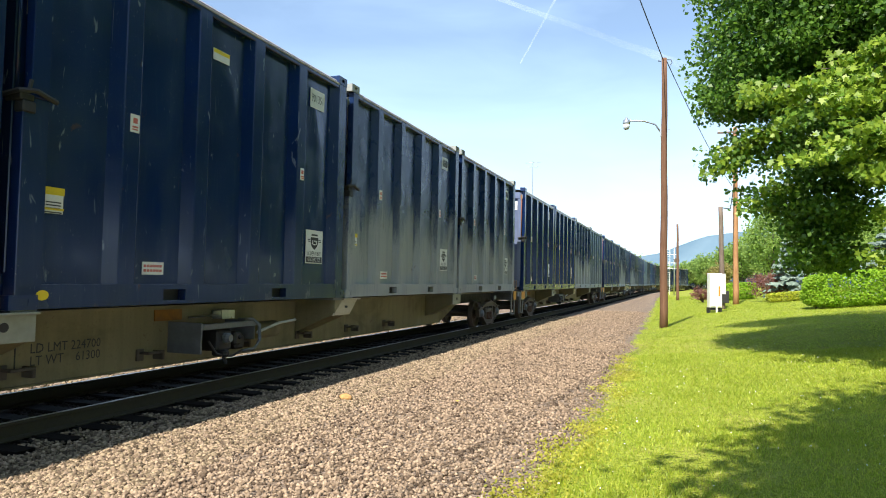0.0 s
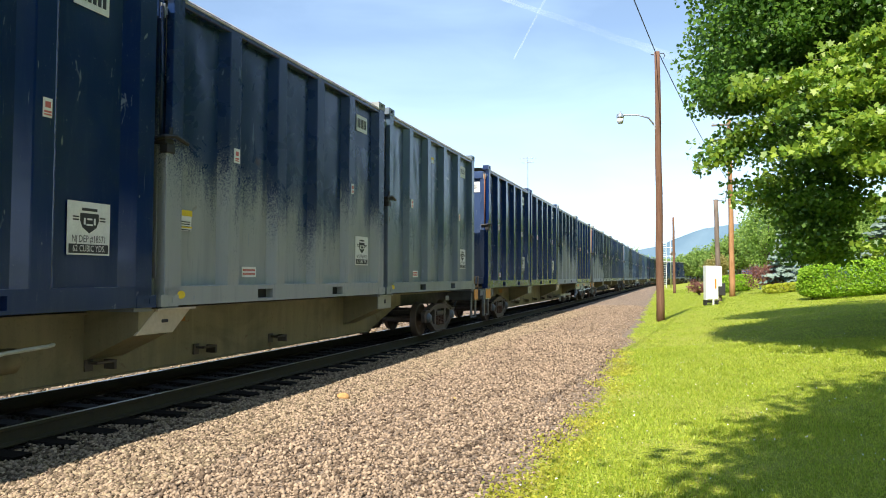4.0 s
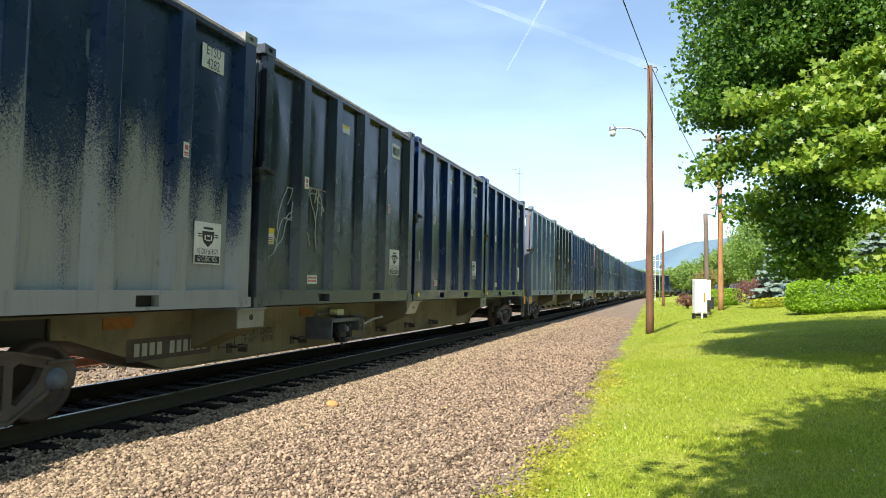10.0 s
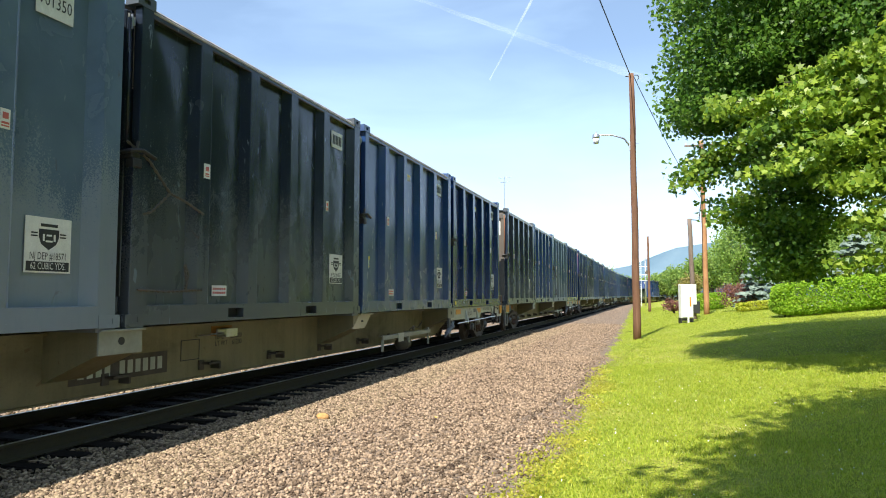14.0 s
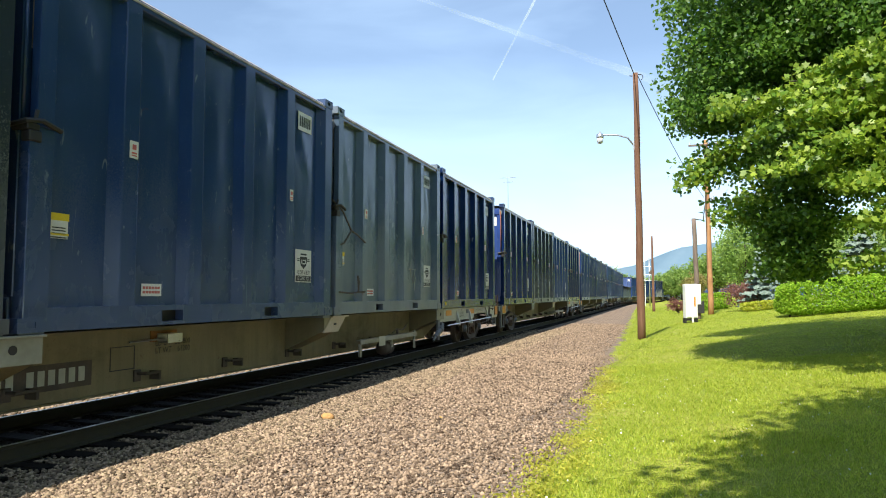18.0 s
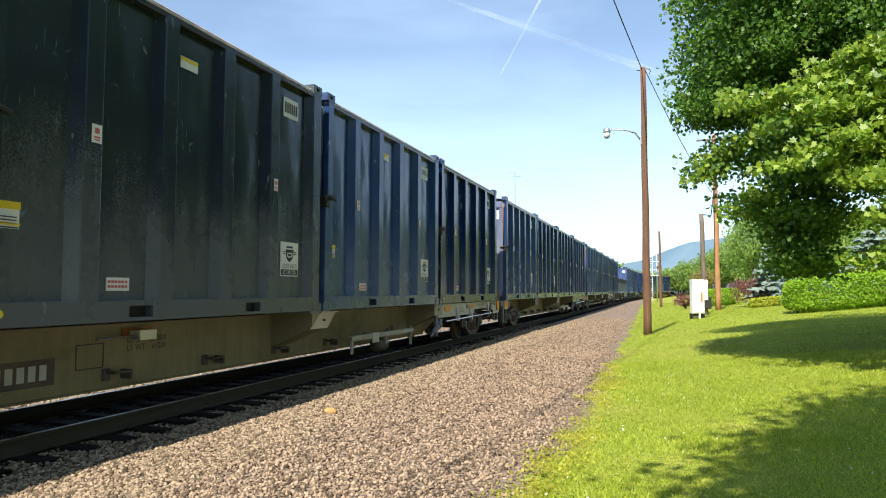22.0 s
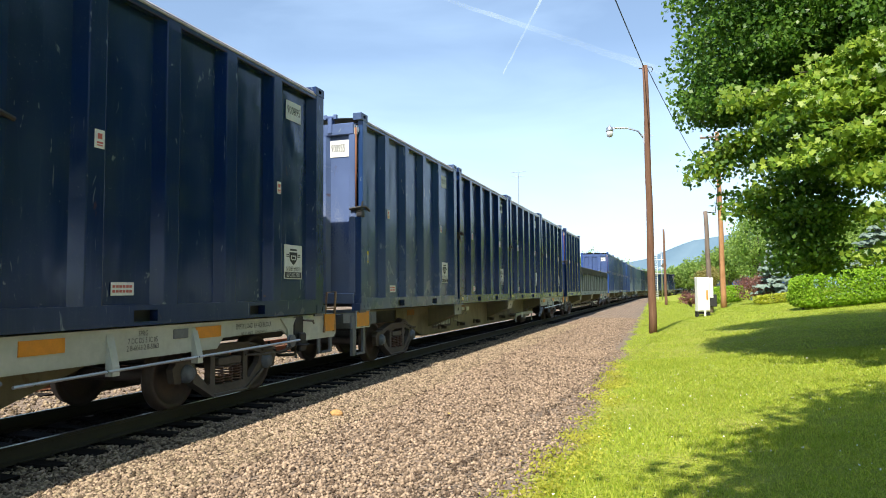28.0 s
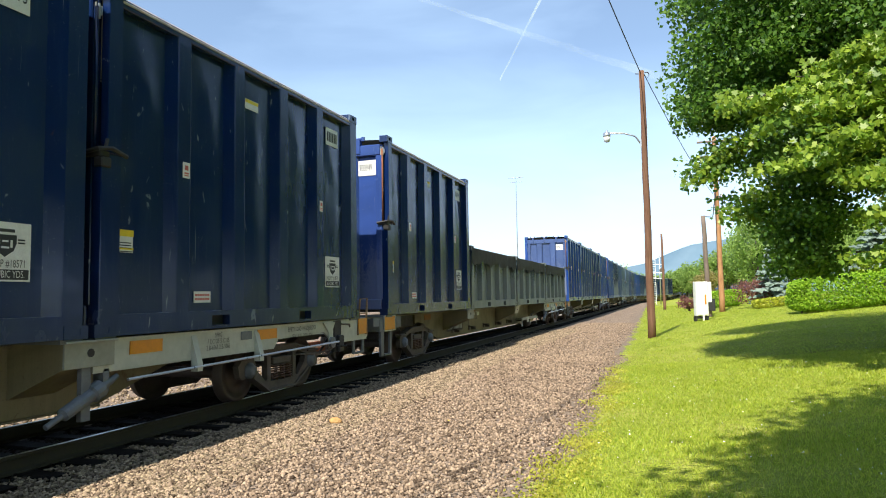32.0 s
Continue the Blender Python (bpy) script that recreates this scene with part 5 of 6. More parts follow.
tube(bm_b, [(1.30, -0.15, 0.64), (1.28, -0.4, 0.60), (1.22, -0.75, 0.58), (1.1, -1.1, 0.60)], [0.022, 0.014, 0.02, 0.014], 6)
tube(bm_b, [(1.30, 0.22, 1.05), (1.32, 0.5, 1.03), (1.27, 0.62, 0.98)], [0.016, 0.022, 0.014], 6)
tube(bm_b, [(1.29, -0.02, 0.66), (1.25, 0.05, 0.46), (1.18, 0.2, 0.44), (1.1, 0.3, 0.55)], 0.018, 6)
KM["bchain"] = mesh_of(bm_b, "brake_chain")
KM["fbox"] = mesh_of(boxes((-0.003, 0.003, -0.2, 0.2, 0.14, 0.152), (-0.003, 0.003, -0.2, 0.2, -0.152, -0.14), (-0.003, 0.003, -0.212, -0.2, -0.152, 0.152), (-0.003, 0.003, 0.2, 0.212, -0.152, 0.152)), "stencil_frame")
bm_b = bmesh.new()
lathe(bm_b, [(0.03, -0.5), (0.035, -0.3), (0.07, -0.28), (0.075, 0.1), (0.10, 0.12), (0.10, 0.24), (0.05, 0.26), (0.03, 0.5)], pose(1.22, -0.3, 0.50, 0, 0, 90) @ pose(0, 0, 0, 0, -24, 0), 14)
box(bm_b, 1.10, 1.24, -0.06, 0.02, 0.55, 0.80)
KM["slack"] = mesh_of(bm_b, "slack_adjuster")
KM["signplate"] = mesh_of(boxes((-0.01, 0.012, 0.15, 0.42, -0.07, 0.05), bevel=0.006), "sign_plate")
KM["sidebox"] = mesh_of(boxes((0.4, 1.22, 0, 0.5, 0.92, 1.08), (1.16, 1.22, 0, 0.9, 0.92, 1.10)), "end_platform")

# paint, side number, end number of the four containers of each car
TRAIN = {
    -2: ("navy", "blue", "dusk", "navy"),
    -1: ("navy", "navy", "olive", "olive"),
    0: ("navy", "navy", "olive", "grey"),
    1: ("navy", "navy", "olive", "navy"),
    2: ("olive", "drab", "navy", "navy"),
    3: ("pale", "drab", "dusk", "navy"),
    4: ("drab", "dusk", "grey", "navy"),
    5: ("navy", "drab", "dusk", "navy"),
    6: ("dusk", "navy", "navy", "navy"),
    7: ("dusk", "navy", "navy", "navy"),
    8: ("navy", "short", "short", "short"),
    9: ("blue", "dusk", "navy", "blue"),
    10: ("blue", "olive", "dusk", "grey"),
    11: ("grey", "navy", "drab", "dusk"),
    12: ("blue", "dusk", "olive", "navy"),
    13: ("dusk", "navy", "grey", "navy"),
    14: ("drab", "blue", "navy", "dusk"),
    15: ("blue", "navy", "dusk", "olive"),
    16: ("navy", "drab", "blue", "navy"),
}
ENDS = {0: "900983", 1: "900181", 2: "ETSU\n4282", 3: "901350", 4: "ETSU\n4067", 5: "901771", 6: "901006", 7: "900955", 8: "900949"}
END_COLORS = {0: (0.16, 0.20, 0.33), 1: (0.047, 0.078, 0.175), 2: (0.26, 0.235, 0.21), 3: (0.20, 0.22, 0.30), 4: (0.15, 0.13, 0.11), 5: (0.035, 0.075, 0.27), 6: (0.19, 0.22, 0.33), 7: (0.11, 0.16, 0.32), 8: (0.034, 0.075, 0.28), 9: (0.06, 0.10, 0.25)}
SIDES = {(-1, 1): "901351", (0, 3): "900876", (1, 3): "901682", (2, 3): "901221", (4, 3): "900419", (5, 2): "900862", (6, 3): "900895", (7, 2): "900613"}
PALE = {1, 3, 4, 5, 6, 7, 8, 9, 10, 11, 12, 13, 14, 15, 16}
CARS, BOXES = {}, {}


def build_train():
    for n, paints in TRAIN.items():
        CARS[n] = rail_car(n in PALE, True)
        for k, paint in enumerate(paints):
            tall = 1.85 if paint == "short" else H
            num = SIDES.get((n, k), ENDS.get(n, "") if k == 0 else "")
            BOXES[n, k] = container(paint, num, ENDS.get(n, "900817") if k == 0 else "", seed=n * 4 + k + 8, tall=tall, end_color=END_COLORS.get(n, (0.10, 0.14, 0.30)) if k == 0 else None)

    chains(BOXES[4, 2])
    chains(BOXES[3, 1])
    scribble(BOXES[2, 1], 4, 0.15, 1.15, 0.5, 1.9, 8, "sill")
    scribble(BOXES[2, 1], 5, 1.5, 2.6, 0.6, 2.0, 7, "sill")
    scribble(BOXES[4, 2], 6, 4.2, 4.9, 0.4, 1.0, 5, "sill")


build_train()


# ---- plants ----
def leaf_cloud(name, centres, sizes, shape, mat, parent, seed=0, flat=0.5, label=""):
    """Many leaves as one mesh. shape: outline of one leaf in its own plane; flat: 1 turns them to the sun and the
    camera, for brightness, 0 any way.
    """
    rng = np.random.default_rng(seed)
    n, k = len(centres), len(shape)
    nrm = rng.normal(size=(n, 3))
    nrm /= np.linalg.norm(nrm, axis=1)[:, None]
    nrm = nrm * (1 - flat) + np.array([0, -0.65, 0.76]) * flat
    nrm /= np.linalg.norm(nrm, axis=1)[:, None]
    u = np.cross(nrm, rng.normal(size=(n, 3)))
    u /= np.linalg.norm(u, axis=1)[:, None]
    v = np.cross(nrm, u)
    sh = np.array(shape, float)
    lift = np.abs(sh[:, 0]) * 0.25
    co = centres[:, None, :] + sizes[:, None, None] * (u[:, None, :] * sh[None, :, :1] + v[:, None, :] * sh[None, :, 1:2] + nrm[:, None, :] * lift[None, :, None])
    me = bpy.data.meshes.new(name)
    me.vertices.add(n * k)
    me.vertices.foreach_set("co", co.astype(np.float32).ravel())
    me.loops.add(n * k)
    me.loops.foreach_set("vertex_index", np.arange(n * k, dtype=np.int32))
    me.polygons.add(n)
    me.polygons.foreach_set("loop_start", np.arange(0, n * k, k, dtype=np.int32))
    me.update(calc_edges=True)
    me.materials.append(M[mat])
    return part(name, me, mat, parent, label)


MAPLE_LEAF = [(0, -0.45), (0.46, -0.34), (0.30, -0.04), (0.50, 0.20), (0.18, 0.16), (0.0, 0.56), (-0.18, 0.16), (-0.50, 0.20), (-0.30, -0.04), (-0.46, -0.34)]
PLAIN_MAPLE = [(0, -0.45), (0.50, -0.26), (0.30, 0.22), (0, 0.58), (-0.30, 0.22), (-0.50, -0.26)]
OVAL_LEAF = [(0, -0.5), (0.28, -0.1), (0.22, 0.25), (0, 0.5), (-0.22, 0.25), (-0.28, -0.1)]
KITE = [(0, -0.5), (0.42, 0.05), (0, 0.5), (-0.42, 0.05)]
BLADE = [(-0.04, 0), (0.04, 0), (0.0, 1.0)]


def limbs(name, base, height, tips, r0, mat, parent, seed=0):
    """A tapered trunk and limbs that reach towards the tips."""
    rnd = random.Random(seed)
    bm = bmesh.new()
    base = Vector(base)
    top = base + Vector((rnd.uniform(-0.3, 0.3), rnd.uniform(-0.3, 0.3), height * 0.8))
    trunk = [base.lerp(top, f) + Vector((math.sin(f * 5) * 0.12, math.cos(f * 4) * 0.1 - 0.1, 0)) * (f > 0) for f in (0, 0.03, 0.1, 0.25, 0.45, 0.65, 0.85, 1.0)]
    tube(bm, trunk, [r0 * q for q in (1.5, 1.15, 1.0, 0.9, 0.7, 0.45, 0.22, 0.06)], 10)
    for tip in tips:
        tip = Vector(tip)
        f = min(0.8, max(0.12, (tip.z - base.z) / height * 0.7 - 0.05))
        a = base.lerp(top, f)
        mid = a.lerp(tip, 0.5) + Vector((rnd.uniform(-0.3, 0.3), rnd.uniform(-0.3, 0.3), rnd.uniform(0.0, 0.5)))
        r = r0 * 0.3 * (1 - 0.6 * f)
        tube(bm, [a, a.lerp(mid, 0.5), mid, mid.lerp(tip, 0.6), tip], [r, r * 0.8, r * 0.55, r * 0.3, r * 0.1], 5)
    return part(name, bm, mat, parent, "", True)


def maple():
    """The big maple that hangs over the lawn: boughs of sprays, with dark gaps between the boughs."""
    rng = np.random.default_rng(5)
    bx, by = 8.6, 17.0
    bz = lawn_height(bx, by)
    tree = thing("maple_tree", "large leafy maple with low sweeping branches over the lawn", "tree", m=Matrix.Translation((bx, by, bz)))
    base = np.array([bx, by, bz])
    # boughs: centre, radius across, radius up, number of sprays
    boughs = [(1.75, 15.0, 7.8, 1.75, 1.05, 110), (1.62, 15.0, 6.5, 1.40, 0.8, 100), (1.3, 15.3, 5.55, 1.08, 0.5, 70),
              (1.7, 20.5, 7.3, 1.3, 0.8, 70), (2.8, 21.0, 8.6, 1.6, 1.0, 70), (3.4, 22.0, 7.0, 1.6, 0.9, 60), (5.0, 20.5, 6.0, 1.8, 1.0, 60), (3.2, 19.0, 5.2, 1.4, 0.8, 55), (2.8, 14.9, 4.75, 1.25, 0.6, 50), (3.2, 14.9, 4.0, 1.15, 0.6, 56),
              (2.55, 15.0, 3.1, 0.75, 0.5, 46), (2.5, 15.0, 2.35, 0.5, 0.42, 38), (4.2, 15.4, 4.6, 1.5, 0.8, 60), (4.3, 15.0, 5.4, 1.6, 1.0, 70), (4.0, 14.8, 6.9, 2.0, 1.1, 85),
              (5.8, 16.0, 4.6, 1.6, 0.9, 55), (2.7, 14.6, 9.0, 2.2, 0.9, 80), (5.0, 14.2, 8.4, 2.2, 1.0, 80)]
    k = 0
    while k < 48:
        d = rng.normal(size=3)
        d /= np.linalg.norm(d)
        if d[2] < -0.45:
            continue
        r = rng.uniform(0.5, 1.0) ** 0.5
        c = d * np.array([7.2, 5.4, 5.6]) * r + np.array([bx, by, 8.6])
        if c[0] < 2.4 or (c[1] < 13.6 and c[2] < 9.5):
            continue
        boughs.append((*c, rng.uniform(1.3, 2.1), rng.uniform(0.7, 1.2), int(rng.integers(32, 52))))
        k += 1
    # low boughs out of view, added to darken what the containers reflect
    for k in range(26):
        a = 2 * math.pi * k / 26 + rng.uniform(-0.1, 0.1)
        r = rng.uniform(3.8, 6.2)
        c = (bx + r * math.cos(a), by + 0.85 * r * math.sin(a), rng.uniform(3.2, 6.4))
        if c[0] > 6.0:
            boughs.append((*c, rng.uniform(1.4, 2.0), rng.uniform(0.8, 1.2), 34))
    cs = []
    for x, y, z, ra, ru, n in boughs:
        for i in range(n):
            d = rng.normal(size=3)
            d *= rng.uniform(0.3, 0.95) ** 0.5 / np.linalg.norm(d)
            cs.append(np.array([x, y, z]) + d * np.array([ra, ra, ru]) - np.array([0, 0, 0.25 * (d[0] ** 2 + d[1] ** 2)]))
    for (ax, ay, az), (tx, ty, tz), n in (((1.5, 15.0, 4.45), (0.62, 15.4, 4.0), 13), ((2.2, 15.0, 3.5), (1.25, 15.4, 3.3), 10)):
        for i in range(n):
            f = rng.uniform(0, 1)
            cs.append(np.array([ax + (tx - ax) * f, ay + (ty - ay) * f, az + (tz - az) * f]) + rng.normal(size=3) * np.array([0.1, 0.18, 0.13]))
    cs = np.array(cs) - base
    tips = [tuple(np.array(q[:3]) - base) for q in boughs]
    limbs("trunk", (0, 0, -0.1), 13.0, tips, 0.38, "bark", tree, 3)
    m = 78
    spread = np.clip(rng.normal(size=(len(cs), m, 3)), -1.7, 1.7) * np.array([0.27, 0.27, 0.13])
    spread[:, :, 2] -= 0.15 * (spread[:, :, 0] ** 2 + spread[:, :, 1] ** 2)
    pts = (cs[:, None, :] + spread).reshape(-1, 3)
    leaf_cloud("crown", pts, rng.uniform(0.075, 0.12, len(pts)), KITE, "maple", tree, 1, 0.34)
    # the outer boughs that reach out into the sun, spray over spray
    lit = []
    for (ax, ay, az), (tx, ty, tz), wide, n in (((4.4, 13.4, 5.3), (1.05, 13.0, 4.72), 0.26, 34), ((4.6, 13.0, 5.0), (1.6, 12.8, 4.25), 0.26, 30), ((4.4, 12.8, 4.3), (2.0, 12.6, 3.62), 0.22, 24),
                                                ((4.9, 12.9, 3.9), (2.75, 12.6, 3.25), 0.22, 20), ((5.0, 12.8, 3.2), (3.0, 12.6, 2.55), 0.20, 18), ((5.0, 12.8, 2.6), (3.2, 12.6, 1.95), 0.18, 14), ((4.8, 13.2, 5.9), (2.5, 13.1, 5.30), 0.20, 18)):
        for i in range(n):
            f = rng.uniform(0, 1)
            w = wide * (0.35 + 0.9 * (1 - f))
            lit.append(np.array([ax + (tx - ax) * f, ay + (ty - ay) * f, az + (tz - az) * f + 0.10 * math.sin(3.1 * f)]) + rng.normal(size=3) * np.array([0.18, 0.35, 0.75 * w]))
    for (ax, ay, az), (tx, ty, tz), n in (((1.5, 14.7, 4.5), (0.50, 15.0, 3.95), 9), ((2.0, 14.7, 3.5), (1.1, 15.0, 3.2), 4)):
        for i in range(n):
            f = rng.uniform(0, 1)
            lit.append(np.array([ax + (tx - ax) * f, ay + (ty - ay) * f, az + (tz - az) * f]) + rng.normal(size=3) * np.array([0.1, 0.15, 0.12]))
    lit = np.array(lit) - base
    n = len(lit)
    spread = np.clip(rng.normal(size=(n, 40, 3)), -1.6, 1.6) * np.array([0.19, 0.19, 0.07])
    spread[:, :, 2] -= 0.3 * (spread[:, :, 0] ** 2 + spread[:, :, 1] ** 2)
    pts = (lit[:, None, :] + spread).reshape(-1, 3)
    # these leaves take the sunlit copy of the leaf colour
    leaf_cloud("outer_bough", pts, rng.uniform(0.085, 0.14, len(pts)), MAPLE_LEAF, "maple_lit", tree, 2, 0.45, "bright yellow-green leaves with sunlight in their colour")
    bm = bmesh.new()
    for tip in ((1.3, 13.0, 4.95), (2.2, 12.9, 5.2), (2.9, 12.8, 4.3), (3.6, 12.6, 3.9)):
        t = Vector(tip) - Vector(base)
        a = Vector((-1.2, -0.8, 4.6))
        tube(bm, [a, a.lerp(t, 0.5) + Vector((0, 0, 0.35)), t], [0.04, 0.024, 0.008], 6)
    for p, q in (((1.9, 15.0, 4.6), (0.62, 15.4, 4.0)), ((2.4, 15.0, 3.6), (1.25, 15.4, 3.3))):
        p, q = Vector(p) - Vector(base), Vector(q) - Vector(base)
        tube(bm, [p, p.lerp(q, 0.5) + Vector((0, 0, 0.06)), q], [0.016, 0.011, 0.005], 5)
    part("limb", bm, "bark", tree, "", True)
    return tree


maple()


def broad_tree(name, label, x, y, h, w, n, leaf, mat, seed, shape=OVAL_LEAF, group="", low=False, rough=0.35):
    rng = np.random.default_rng(seed)
    z0 = lawn_height(x, y)
    tree = thing(name, label, "tree", group, Matrix.Translation((x, y, z0)))
    pts, tips = [], []
    m = max(20, n // 30)
    for k in range(m):
        d = rng.normal(size=3)
        d /= np.linalg.norm(d)
        if rough < 0.2:
            d[:2] *= (math.hypot(d[0], d[1]) + 0.02) ** -0.5
        lump = 0.8 + rough * noise.noise((d[0] * 2 + seed, d[1] * 2, d[2] * 2))
        c = np.array([d[0] * w / 2, d[1] * w / 2, d[2] * h * 0.42]) * rng.uniform(0.35, 1.0) ** 0.5 * lump * (1.18 if low else 1.0) + np.array([0, 0, h * (0.5 if low else 0.56)])
        if k % max(1, m // 14) == 0:
            tips.append(tuple(c))
        pts.append(c + rng.normal(size=(n // m, 3)) * w * (0.06 if rough > 0.2 else 0.03))
    limbs("trunk", (0, 0, -0.2), h * 0.9, tips, 0.02 * h + 0.05, "bark", tree, seed)
    pts = np.concatenate(pts)
    pts[:, 2] = np.maximum(pts[:, 2], 0.25)
    leaf_cloud("crown", pts, rng.uniform(0.6, 1.2, len(pts)) * leaf, shape, mat, tree, seed + 1, 0.3)
    return tree


# the tree behind the lawn's near corner whose shade falls on the grass
broad_tree("maple_tree", "broad maple shading the near lawn", 5.3, -1.6, 14.5, 15.0, 120000, 0.20, "maple", 31, KITE, rough=0.06)

# woodland beyond the bend: low in the gap below the mountain, taller to its side
rw = random.Random(11)
for k in range(44):
    fx = k / 43
    wx = -10 + 46 * fx + rw.uniform(-1.5, 1.5)
    wy = 205 - 85 * fx + rw.uniform(-12, 12)
    ang = wx / wy
    hh = (7.0 if ang < 0.045 else 9.5 if ang < 0.075 else 12.5) * rw.uniform(0.85, 1.2)
    broad_tree("woodland_tree", "leafy green broadleaf tree in the woods", wx, wy, hh, hh * rw.uniform(0.7, 0.95), 2500, 0.50, "wood", 40 + k, KITE, group="woodland trees")
for k in range(12):
    wx = 9.5 + 3.4 * k + rw.uniform(-1.5, 1.5)
    broad_tree("woodland_tree", "leafy green broadleaf tree behind the garden", wx, 76 + rw.uniform(-4, 12), rw.uniform(8, 11), rw.uniform(6, 8), 4500, 0.30, "wood", 140 + k, KITE, group="woodland trees")
# unseen maples, added so the container sides reflect dark foliage
for k in range(5):
    broad_tree("maple_tree", "tall dark-leaved maple out of view, added for reflections", 19.5 + rw.uniform(-1, 2), -9 + 8.5 * k, rw.uniform(12, 15), rw.uniform(9, 10.5), 4000, 0.45, "maple", 270 + k, KITE, group="lawn maples")
for wx, wy, hh in ((20.5, 34, 15.5), (18.5, 43, 14.0), (23.5, 50, 17.0), (21.5, 60, 16.0), (29.0, 42, 17.5), (33.0, 58, 18.5)):
    broad_tree("maple_tree", "tall dark-leaved maple out of view, added for reflections", wx, wy, hh, hh * 0.68, 5500, 0.46, "maple", 300 + int(wy), KITE, group="lawn maples")
# unseen row, added to bound the skylight and reflections on the train
for k in range(10):
    broad_tree("woodland_tree", "leafy green broadleaf tree behind the garden", 33 + rw.uniform(-3, 4), -4 + 8 * k, rw.uniform(8, 11), rw.uniform(7, 9), 1500, 0.6, "wood", 170 + k, KITE, group="woodland trees")
# row hidden behind the train, added to cut the skylight from the left
for k in range(9):
    broad_tree("woodland_tree", "leafy green tree on the far side of the tracks", -25 + rw.uniform(-3, 2), -18 + 8 * k, rw.uniform(6, 8), rw.uniform(6, 8), 1200, 0.6, "wood", 180 + k, KITE, group="woodland trees")
for wx, wy, hh in ((-24.5, 190, 13.0), (-20.5, 196, 13.4), (-14.5, 200, 11.6)):
    broad_tree("woodland_tree", "leafy green tree on the far side of the tracks", wx, wy, hh, 8.5, 2500, 0.5, "wood", 250 + int(hh * 10), KITE, group="woodland trees")
broad_tree("round_tree", "rounded bronze-green tree beside the track", 4.5, 98, 4.6, 3.0, 2600, 0.28, "wood_warm", 201, low=True)
broad_tree("purple_shrub", "dark purple shrub in a garden bed", 5.55, 50.5, 2.1, 2.5, 2600, 0.14, "plum", 202, low=True)
broad_tree("round_shrub", "low reddish shrub at the end of the hedge", 1.35, 58, 1.3, 1.7, 1200, 0.16, "plum", 203, low=True)


def spruce(x, y, h, w, seed):
    rng = np.random.default_rng(seed)
    z0 = lawn_height(x, y)
    tree = thing("blue_spruce", "silvery blue spruce with layered drooping boughs", "tree", "blue spruces", Matrix.Translation((x, y, z0)))
    bm = bmesh.new()
    tube(bm, [(0, 0, -0.2), (0, 0, h * 0.5), (0, 0, h)], [0.16, 0.1, 0.02], 8)
    part("trunk", bm, "bark", tree, "", True)
    pts = []
    z = 0.5
    while z < h - 0.2:
        r = w / 2 * (1 - z / h) + 0.15
        for a in rng.uniform(0, 2 * math.pi, 13):
            rr = r * rng.uniform(0.8, 1.1)
            f = np.linspace(0.12, 1, 26)
            q = np.stack([np.cos(a) * rr * f, np.sin(a) * rr * f, z - 0.22 * rr * f ** 1.5 + 0.05 * np.sin(f * 9)], 1)
            pts.append(q + rng.normal(size=q.shape) * np.array([0.10, 0.10, 0.045]))
        z += 0.36
    pts = np.concatenate(pts)
    leaf_cloud("crown", pts, rng.uniform(0.16, 0.34, len(pts)), OVAL_LEAF, "spruce", tree, seed, 0.75)


spruce(6.4, 49.5, 4.2, 3.0, 5)
spruce(10.6, 42.5, 4.4, 5.2, 6)


def hedge(name, label, x0, x1, y0, y1, h, n, leaf, mat, seed, category="hedge"):
    """A clipped hedge: a rounded block of leaves over a woody core."""
    rng = np.random.default_rng(seed)
    cx, cy = (x0 + x1) / 2, (y0 + y1) / 2
    z0 = min(lawn_height(x0, cy), lawn_height(x1, cy))
    ob = thing(name, label, category, m=Matrix.Translation((cx, cy, z0)))
    hx, hy = (x1 - x0) / 2, (y1 - y0) / 2
    p = rng.uniform(-1, 1, (n, 3))
    k = (np.abs(p) ** 5).sum(1) ** 0.2
    p = p / k[:, None] * rng.uniform(0.9, 1.02, n)[:, None]
    p[:, 2] = (p[:, 2] + 1) / 2
    rise = np.array([lawn_height(cx + q[0] * hx, cy) - z0 for q in p])
    wob = np.array([1 + 0.05 * noise.noise((q[0] * hx * 1.2, q[1] * hy * 1.2, q[2] * 2 + seed)) for q in p])
    co = np.stack([p[:, 0] * hx * wob, p[:, 1] * hy * wob, 0.08 + p[:, 2] * h * wob + rise], 1)
    leaf_cloud("foliage", co, rng.uniform(0.6, 1.3, n) * leaf, OVAL_LEAF, mat, ob, seed, 0.35)
    for i in range(7):
        bm = bmesh.new()
        x = -hx * 0.8 + 1.6 * hx * i / 6
        zz = lawn_height(cx + x, cy) - z0
        tube(bm, [(x, 0, zz - 0.1), (x + 0.1, 0, zz + h * 0.4), (x - 0.1, 0.1, zz + h * 0.8)], [0.05, 0.04, 0.02], 5)
        part("stem", bm, "bark", ob)
    return ob


hedge("clipped_hedge", "long clipped bright-green hedge across the lawn", 5.15, 10.2, 33.8, 36.4, 1.5, 21000, 0.12, "hedge", 3)
hedge("clipped_hedge", "low clipped green hedge behind the utility pole", 1.9, 5.4, 58.5, 60.5, 1.25, 6000, 0.16, "hedge", 4)
hedge("garden_bed", "garden bed of yellow-green flowering plants", 4.9, 8.0, 46.6, 48.2, 0.5, 3500, 0.14, "flower", 5, "plants")

